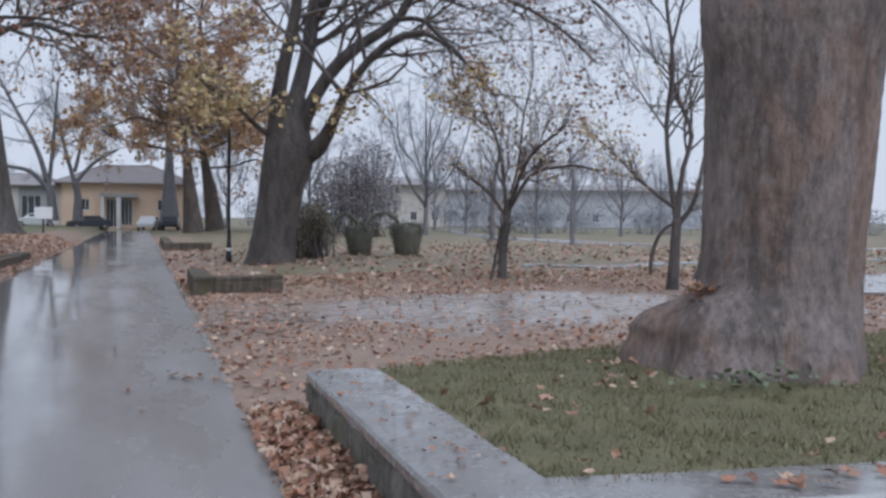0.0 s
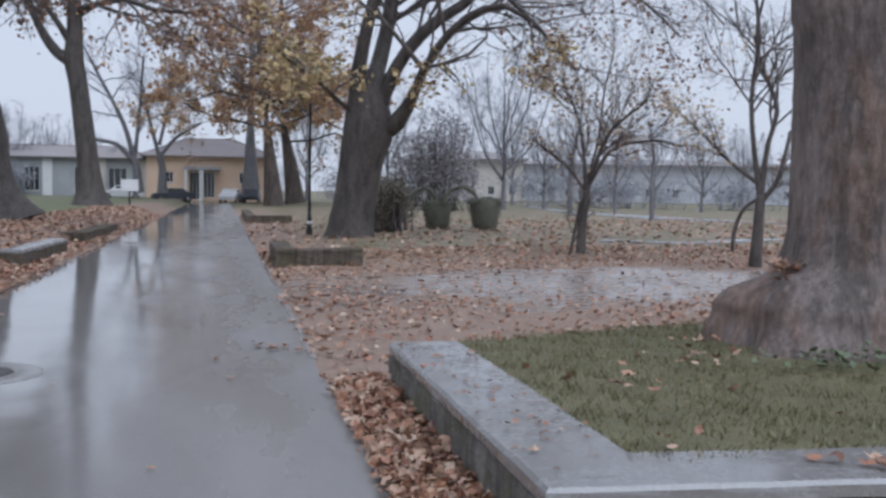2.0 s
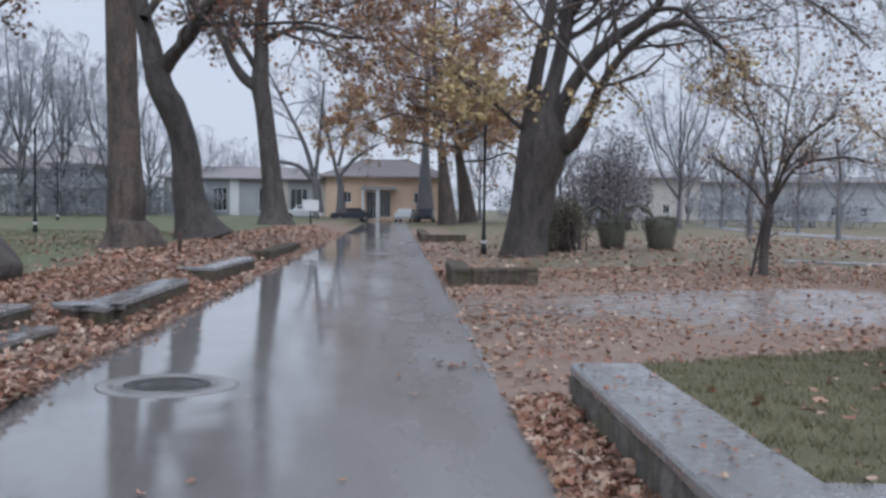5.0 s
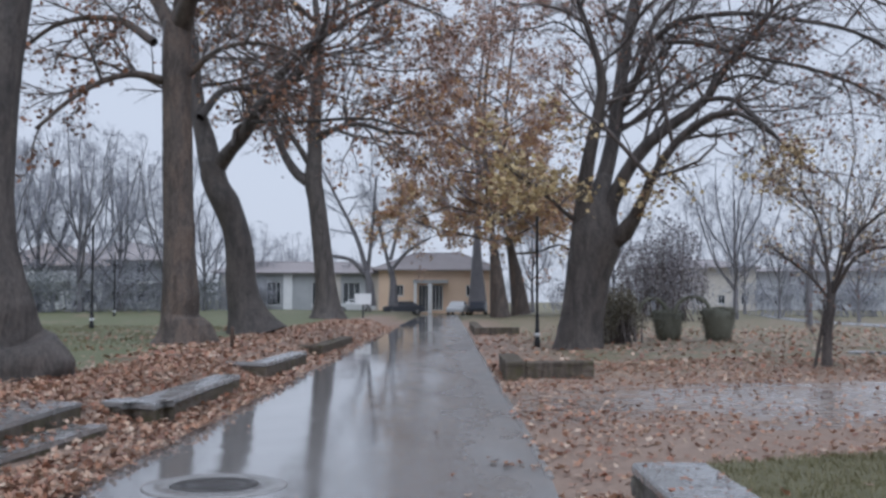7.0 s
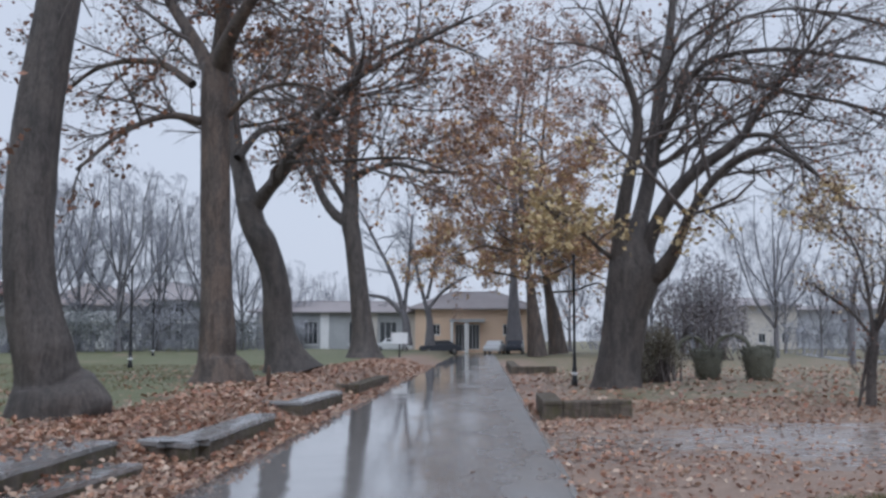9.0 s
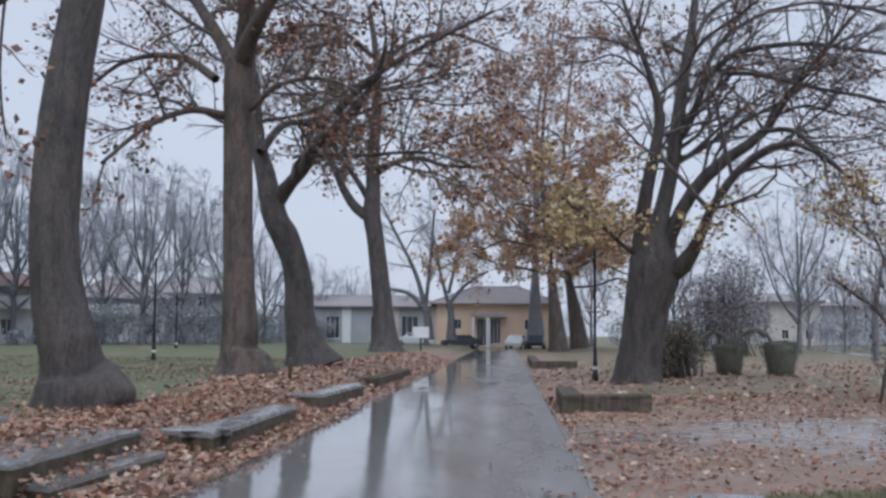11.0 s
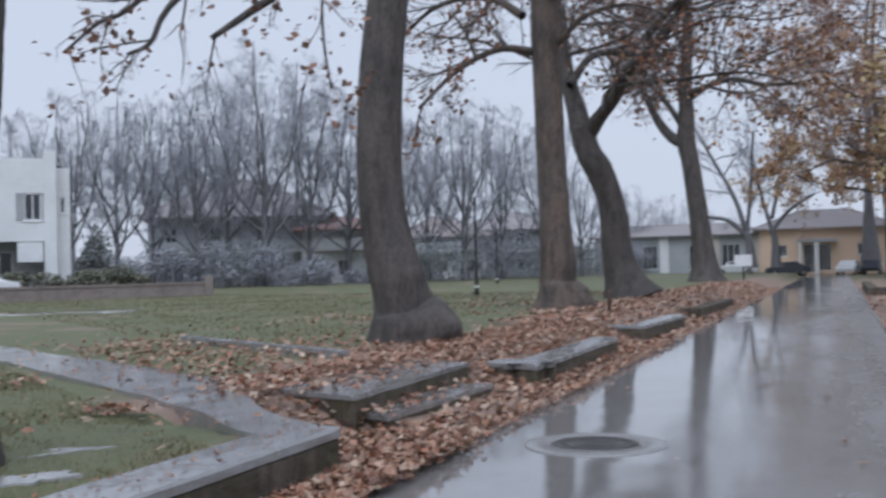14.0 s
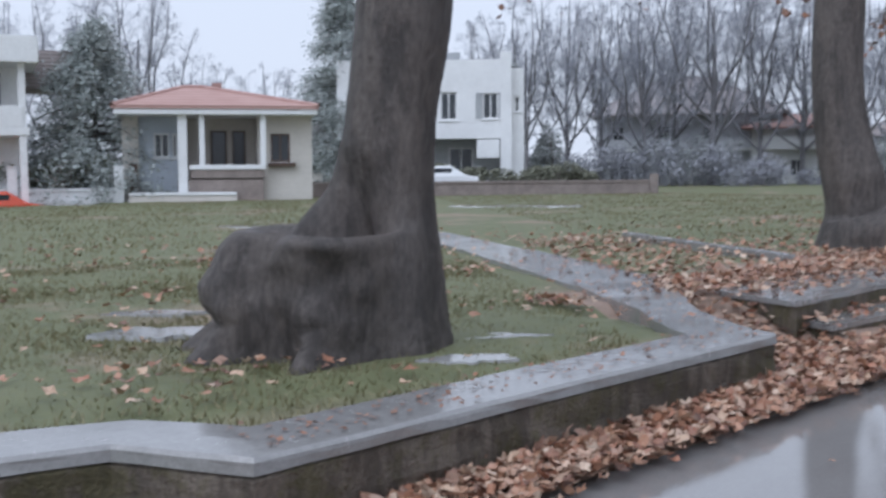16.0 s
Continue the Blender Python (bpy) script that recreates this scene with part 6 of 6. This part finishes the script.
bungalow()
white_house()
villa()
ochre_hall()
grey_hall()
plain_house("country_house", "two-storey house with a broad brown hipped roof", 92, 31.2, 15, 6.0, 3.4, M_PALE_GREY, M_ROOF_GREY)
plain_house("pale_house", "pale cream house with a low reddish roof", 90, 25.7, 7, 4.7, 1.2, M_WHITE, M_ROOF_RED, cols=3)
plain_house("distant_house", "pale house behind the trees", 118, 16.8, 10, 5.4, 2.0, M_GREYB, M_ROOF_GREY)
plain_house("distant_house", "pale low house across the lawn", 112, 20.4, 9, 4.6, 2.2, M_WHITE, M_ROOF_BROWN, cols=3)
plain_house("distant_hall", "long flat hall beyond the park, haze put into its pale grey", 175, -22, 60, 6.0, 0.9, M_PALE_GREY, M_ROOF_GREY, 14, 1, 14)
plain_house("distant_hall", "pale low building behind the hedge", 160, -13.2, 16, 6.2, 1.2, M_CREAM, M_ROOF_GREY, 10, 1, 5)
plain_house("distant_house", "grey house beside the bare trees", 100, 52.0, 9, 4.6, 1.6, M_CREAM, M_ROOF_BROWN)


# ---- garden walls ----
def garden_wall(name, label, p, q, z0, z1, mat, cap_mat, thick=0.3):
    a, b = Vector(p), Vector(q)
    root = thing(name, label, "garden wall", (a.x, a.y, 0), math.degrees(math.atan2(b.y - a.y, b.x - a.x)))
    L = (b - a).length
    n = max(1, int(L / 2.5))
    part_box("wall_body", (0, 0, z0, L, thick, z1 - 0.12), mat, root, 0.02)
    for k in range(n):
        part_box("coping", (k * L / n + 0.008, -0.04, z1 - 0.118, (k + 1) * L / n - 0.008, thick + 0.04, z1), cap_mat, root, 0.02)
    part_box("ledge", (0, -0.12, z0, L, 0, z0 + (z1 - z0) * 0.42), mat, root, 0.02)
    return root


garden_wall("garden_wall", "long low brown stone wall across the lawn", polar(45, 54.2), polar(51.5, 32.9), 0.3, 1.12, M_BRICK, M_BRICK)
garden_wall("garden_wall", "white low wall along the front garden", polar(42.2, 70.5), polar(41.6, 60.8), 0.3, 1.0, M_WHITE, M_WHITE)
garden_wall("garden_wall", "pale low wall in front of the porch", polar(41.2, 60.3), polar(41.0, 54.8), 0.3, 0.82, M_CREAM, M_WHITE)
part_root = thing("wall_end_post", "square stone post at the end of the garden wall", "post", polar(51.6, 32.75, 0.3), 33)
part_box("post_body", (-0.2, -0.2, 0, 0.2, 0.2, 1.1), M_BRICK, part_root, 0.03)
for az in (60.75, 65.85):
    gp = thing("gate_post", "white square gate post", "post", polar(41.5, az, 0.4), az, group="gate posts")
    part_box("post_body", (-0.17, -0.17, 0, 0.17, 0.17, 1.35), M_WHITE, gp, 0.015)
    part_box("post_cap", (-0.2, -0.2, 1.35, 0.2, 0.2, 1.42), M_WHITE, gp, 0.015)
shrub(*polar(43.4, 63.2, 0.4), 5.4, 2.0, 91, "dark evergreen hedge behind the white wall", M_HEDGE, 6000, 0.12)

# low white kerb and hedges on the far right
slab("far_path", "pale wet path curving across the far lawn", [(10.6, 28.6), (12.8, 27.0), (16.3, 29.6), (28, 33), (28, 34), (16, 30.6), (12.9, 28.0), (11.0, 29.3)], 0.0, 0.165, M_CAP, 15, "path")
slab("far_path", "pale wet path far across the park", [(23.2, 56), (27, 48), (60, 36), (60, 38), (28, 50), (25.6, 73), (32, 108), (30.5, 108), (23.8, 73)], 0.0, 0.165, M_CAP, 16, "path")
slab("far_path", "wet pale paving beyond the big tree", [(13.2, 17.0), (15.2, 16.4), (40, 28), (40, 34), (16.5, 22.2)], 0.0, 0.165, M_CAP, 17, "path")


# ---- cars ----
def car(x, y, z, yaw, paint, label):
    root = thing("parked_car", label, "car", (x, y, z), yaw, group="parked cars")
    prof = [(-2.05, 0.35), (-2.1, 0.62), (-1.95, 0.86), (-1.1, 0.95), (-0.55, 1.38), (0.75, 1.42), (1.45, 1.0), (2.0, 0.9), (2.08, 0.6), (2.02, 0.35)]
    bm = bmesh.new()
    rings = []
    for w, s in ((-0.82, 0.93), (-0.78, 1.0), (0.78, 1.0), (0.82, 0.93)):
        rings.append([bm.verts.new((px, w * (0.86 if pz > 1.2 else 1.0), 0.35 + (pz - 0.35) * s)) for px, pz in prof])
    for a, b in zip(rings[:-1], rings[1:]):
        for k in range(len(prof)):
            bm.faces.new((a[k], a[(k + 1) % len(prof)], b[(k + 1) % len(prof)], b[k]))
    bm.faces.new(rings[0][::-1])
    bm.faces.new(rings[-1])
    bmesh.ops.recalc_face_normals(bm, faces=bm.faces)
    add("body", bm_mesh("body", bm, paint), root)
    for s in (-1, 1):
        add("side_window", box_mesh("side_window", (-0.6, s * 0.74 - 0.03, 1.0, 0.85, s * 0.74 + 0.03, 1.3), M_GLASS, 0.03), root, "dark side glass")
        for wx in (-1.3, 1.3):
            v, f = revolve([(0.31, -0.1), (0.33, -0.06), (0.33, 0.06), (0.31, 0.1)], 18)
            v = v[:, [0, 2, 1]]
            wh = add("wheel", mesh_from("wheel", v, f, M_TYRE), root, "", (wx, s * 0.74, 0.32))
            v2, f2 = revolve([(0.2, -0.115), (0.18, 0.115)], 14)
            add("rim", mesh_from("rim", v2[:, [0, 2, 1]], f2, M_RING), wh)
        add("headlight", box_mesh("headlight", (1.98, s * 0.6 - 0.14, 0.62, 2.09, s * 0.6 + 0.14, 0.76), M_RING, 0.03), root)
    return root


car(*polar(40.3, 67.2, -0.47), 68.0, M_CAR_RED, "orange-red parked car by the white wall")
car(*polar(48.5, 44.5, 0.4), 50.0, M_CAR_WHITE, "white car parked behind the stone wall")
for x, y, yaw, p, lab in ((-4.6, 108, 10, M_CAR_DARK, "dark parked car near the ochre building"), (0.9, 108.5, 80, M_CAR_WHITE, "pale parked car at the path's end"), (3.0, 109, 84, M_CAR_DARK, "dark parked car beside the entrance"), (-9.5, 108, 4, M_CAR_WHITE, "white parked car beside the grey hall")):
    car(x, y, 0.0 if x > -6 else 0.2, yaw, p, lab)
board = thing("notice_board", "small white notice board on a dark post", "sign", polar(66, 4.62, 0.36), 4.8)
part_box("board_post", (-0.05, -0.05, -0.1, 0.05, 0.05, 0.85), M_IRON, board, 0.01)
part_box("board_panel", (-0.5, -0.06, 0.85, 0.5, 0.06, 1.55), M_WHITE, board, 0.02)


# ---- fallen leaves and grass ----
def scatter(rng, n, x0, x1, y0, y1, keep=None):
    x, y = rng.uniform(x0, x1, n), rng.uniform(y0, y1, n)
    if keep is not None:
        k = keep(x, y)
        x, y = x[k], y[k]
    return x, y


def fleck(x, y, s):
    """Smooth patchiness between 0 and 1."""
    return 0.5 + 0.25 * np.sin(x * 1.9 * s + 1.3 * np.sin(y * 1.1 * s)) + 0.25 * np.sin(y * 1.7 * s + 2.1 * np.sin(x * 0.8 * s))


def litter(name, label, x, y, z, size, tilt, seed, simple=False, mat=None):
    rng = np.random.default_rng(seed)
    v, f = leaves(rng, np.stack([x, y, z], 1), size, tilt, 0.3, simple)
    tagged(add(name, mesh_from(name, v, f, mat or M_LEAF, False)), label, "leaves", kind="stuff")


rng = np.random.default_rng(77)


def on_strip(x, y):
    """Where the wet concrete strip lies bare."""
    return (np.abs(y - (3.85 - 0.78 * x)) < 0.62) & (x < -3.4) & (rng.uniform(0, 1, len(x)) < 0.93)


# drift between path and right wall
x, y = scatter(rng, 4600, 0.8, 1.28, 2.4, 8.0, lambda x, y: rng.uniform(0, 1, len(x)) < sstep(0.78, 0.98, x) * sstep(8.0, 7.5, y))
litter("fallen_leaves", "deep drift of brown leaves against the wall", x, y, 0.03 + rng.uniform(0, 0.07, len(x)) * sstep(0.85, 1.1, x), 0.068, 0.6, 1)
# drift between path and left wall
x, y = scatter(rng, 6400, -3.26, -2.72, 1.0, 8.4, lambda x, y: rng.uniform(0, 1, len(x)) < sstep(-2.72, -2.95, x))
litter("fallen_leaves", "deep drift of brown leaves beside the path", x, y, 0.03 + rng.uniform(0, 0.08, len(x)), 0.077, 0.55, 2)
# leaves filling the hollow before the steps
x, y = scatter(rng, 1300, -5.2, -3.2, 6.85, 8.75, lambda x, y: (y > 3.95 - 0.78 * x + 0.1) & ~on_strip(x, y))
litter("fallen_leaves", "deep brown leaves piled before the steps", x, y, np.maximum(ground_z(x, y), 0) + 0.02 + rng.uniform(0, 0.06, len(x)), 0.078, 0.45, 17)
# leaf bank and steps on the left
x, y = scatter(rng, 14500, -5.6, -2.78, 7.0, 20, lambda x, y: ~on_strip(x, y) & (rng.uniform(0, 1, len(x)) < sstep(-2.75, -3.0, x) * (0.55 + 0.45 * fleck(x, y, 1.0))) & ~((x > -4.9) & (x < -3.95) & (y > 8.5) & (y < 11.8) & (rng.uniform(0, 1, len(x)) < 0.85)) & ~((x > -3.98) & (x < -3.55) & (y > 8.6) & (y < 11.2) & (rng.uniform(0, 1, len(x)) < 0.6)))
zz = np.maximum(ground_z(x, y), np.where((x > -3.98) & (x < -3.58) & (y > 8.6) & (y < 11.2), 0.2, np.where((x > -4.85) & (x < -3.96) & (y > 8.6) & (y < 11.8), 0.385, 0)))
litter("fallen_leaves", "thick brown leaf litter over the steps", x, y, zz + 0.015 + rng.uniform(0, 0.04, len(x)), 0.08, 0.45, 3)
x, y = scatter(rng, 11000, -6.5, -2.8, 20, 60, lambda x, y: rng.uniform(0, 1, len(x)) < sstep(-2.75, -3.1, x) * 0.9)
litter("fallen_leaves", "brown leaf litter along the path's edge", x, y, ground_z(x, y) + 0.03, 0.12, 0.4, 4, True)
x, y = scatter(rng, 6000, -14, -5.5, 8.5, 45, lambda x, y: (rng.uniform(0, 1, len(x)) < (0.15 + 0.85 * (fleck(x, y, 0.5) > 0.55)) * sstep(-14, -7.5, x)))
litter("fallen_leaves", "brown leaves strewn under the plane trees", x, y, ground_z(x, y) + 0.02, 0.1, 0.4, 5, True)
# sparse leaves on the near left lawn
x, y = scatter(rng, 3400, -16, -3.7, 1.5, 16, lambda x, y: (x < -3.7 - 0.7 * sstep(3.0, 2.65, y)) & (rng.uniform(0, 1, len(x)) < 0.16 + 0.5 * (fleck(x, y, 1.1) > 0.74)))
litter("fallen_leaves", "scattered pale leaves on wet grass", x, y, ground_z(x, y) + 0.045, 0.085, 0.3, 6)
x, y = scatter(rng, 70, -5.2, -3.75, 2.6, 4.2, lambda x, y: rng.uniform(0, 1, len(x)) < 0.8 * (fleck(x, y, 2) > 0.5))
litter("fallen_leaves", "wet leaves along the wall's inner edge", x, y, ground_z(x, y) + 0.05, 0.09, 0.4, 7)
# the side path's muddy hollow
x, y = scatter(rng, 3200, -11, -4.4, 8.0, 15, lambda x, y: rng.uniform(0, 1, len(x)) < 0.75 * (y > 4.55 - 0.78 * x))
litter("fallen_leaves", "brown leaves on the muddy side path", x, y, ground_z(x, y) + 0.03, 0.09, 0.35, 8)


# right: wide leaf-covered ground
def wet_here(x, y):
    return np.exp(-(((x - 6.6) * 0.19) ** 2 + ((y - 16.2) * 0.36) ** 2) ** 2)


x, y = scatter(rng, 30000, 0.78, 16, 8.0, 26, lambda x, y: rng.uniform(0, 1, len(x)) < np.clip((0.3 + 0.6 * fleck(x, y, 0.8)) * (1 - 0.82 * wet_here(x, y)) * sstep(0.75, 1.0, x) * (0.25 + 0.75 * sstep(8.5, 12, y + 0.4 * x)), 0, 1))
litter("fallen_leaves", "russet leaves covering wet muddy ground", x, y, ground_z(x, y) + 0.015, 0.078, 0.4, 9)
x, y = scatter(rng, 24000, 0.9, 34, 22, 62, lambda x, y: rng.uniform(0, 1, len(x)) < 0.7 * (0.35 + 0.65 * fleck(x, y, 0.6)) * sstep(62, 40, y) * ~((np.abs(y - 29.2 - 0.1 * (x - 14)) < 0.8) & (x > 10.6)))
litter("fallen_leaves", "russet leaves spread beneath the park trees", x, y, ground_z(x, y) + 0.03, 0.15, 0.4, 10, True)
# stray leaves on the path, and the little row by the wall's end
x, y = scatter(rng, 70, -2.8, 0.8, 4, 40)
litter("fallen_leaves", "single dark leaves lying on the wet path", x, y, 0 * x + 0.012, 0.06, 0.2, 11)
t = rng.uniform(0, 1, 60)
litter("fallen_leaves", "line of wet red-brown leaves across the path's edge", 0.35 + 1.3 * t, 10.0 - 1.1 * t + rng.normal(0, 0.12, 60), 0 * t + 0.02, 0.07, 0.25, 12)
# on the grass bed and the wall caps
x, y = scatter(rng, 420, 1.8, 8, 4.0, 9.0, lambda x, y: rng.uniform(0, 1, len(x)) < 0.1 + 0.75 * (fleck(x, y, 1.3) > 0.72))
litter("fallen_leaves", "curled tan leaves scattered on the grass bed", x, y, bed_z(x, y) + 0.05, 0.08, 0.4, 13)
x, y = scatter(rng, 60, 2.3, 6, 3.66, 4.0)
litter("fallen_leaves", "tan leaves on the wall's wet top", x, y, 0 * x + 0.385, 0.08, 0.3, 14)
x, y = scatter(rng, 26, 1.28, 1.75, 4.2, 7.6)
litter("fallen_leaves", "few wet leaves on the concrete cap", x, y, 0 * x + 0.385, 0.045, 0.25, 15)
x, y = scatter(rng, 60, -9, -3.6, 6.5, 11, lambda x, y: np.abs(y - (3.75 - 0.78 * x)) < 0.5)
litter("fallen_leaves", "dark leaves on the wet concrete strip", x, y, 0 * x + 0.4, 0.08, 0.2, 16)


x, y = scatter(rng, 120, 1.3, 1.78, 3.9, 7.6)
litter("leaf_specks", "dark specks of rotten leaf on the wall's top", x, y, 0 * x + 0.378, 0.035, 0.25, 18, True, M_LEAF_BROWN)
x, y = scatter(rng, 260, -3.7, -3.26, 2.7, 6.7)
litter("leaf_specks", "dark specks of rotten leaf on the wet wall", x, y, 0 * x + 0.398, 0.035, 0.25, 19, True, M_LEAF_BROWN)
x, y = scatter(rng, 900, -9, -3.6, 6.5, 11, lambda x, y: np.abs(y - (3.75 - 0.78 * x)) < 0.5)
litter("leaf_specks", "dark specks of rotten leaf on the strip", x, y, 0 * x + 0.4, 0.045, 0.25, 20, True, M_LEAF_BROWN)


def turf(label, x, y, z, h, w, seed):
    v, f = blades(np.random.default_rng(seed), np.stack([x, y, z], 1), h, w)
    tagged(add("grass", mesh_from("grass", v, f, M_GRASS, False)), label, "grass", kind="stuff")


x, y = scatter(rng, 52000, 1.8, 8.5, 4.02, 9.6, lambda x, y: (y < 7.75 + 0.42 * np.clip(x - 1.7, 0, 3.4)) & (rng.uniform(0, 1, len(x)) < 0.6 + 0.4 * fleck(x, y, 2.5)))
turf("short wet green grass in the raised bed", x, y, bed_z(x, y) - 0.01, 0.05, 0.006, 1)
strip = lambda x, y: ~((np.abs(y - (3.75 - 0.78 * x)) < 0.72) | ((y > 4.2 - 0.78 * x) & (y < 7.2 - 0.78 * x)))
edge = lambda x, y: x < np.where(y < 2.7, -4.35 + 0.1 * y, -3.72)
x, y = scatter(rng, 90000, -12, -3.65, 1.2, 11, lambda x, y: strip(x, y) & edge(x, y) & (rng.uniform(0, 1, len(x)) < (0.35 + 0.65 * (fleck(x, y, 0.9) > 0.3)) * np.clip(1.3 - 0.06 * np.hypot(x, y), 0.2, 1)))
turf("short wet grass round the plane tree", x, y, ground_z(x, y) - 0.012, 0.05, 0.007, 2)
x, y = scatter(rng, 60000, -34, -6, 5, 45, lambda x, y: strip(x, y) & (x < -7.5 - 0.02 * y) & (rng.uniform(0, 1, len(x)) < 0.5 + 0.5 * fleck(x, y, 0.6)))
turf("wide wet lawn beyond the trees", x, y, ground_z(x, y) - 0.01, 0.07, 0.016, 3)
# small green weeds at the big tree's foot
wr = np.random.default_rng(8)
wx, wy = wr.normal(3.95, 0.24, 90), wr.normal(6.0, 0.1, 90)
v, f = leaves(wr, np.stack([wx, wy, bed_z(wx, wy) + wr.uniform(0.02, 0.12, 90)], 1), 0.06, 0.9, 0.2, True)
M_WEED = object_varied("green_weed", [(0.09, 0.11, 0.06), (0.17, 0.2, 0.12)], 0.5)
tagged(add("weeds", mesh_from("weeds", v, f, M_WEED, False)), "small green weeds at the tree's foot", "plants", kind="stuff")
# leaves caught in the hollow of the big tree's foot
nr = np.random.default_rng(9)
nx = np.stack([nr.normal(3.93, 0.08, 40), nr.normal(6.72, 0.07, 40), nr.uniform(0.9, 1.02, 40)], 1)
v, f = leaves(nr, nx, 0.08, 0.7, 0.3)
tagged(add("fallen_leaves", mesh_from("fallen_leaves", v, f, M_LEAF, False)), "orange leaves caught in the trunk's hollow", "leaves", kind="stuff")
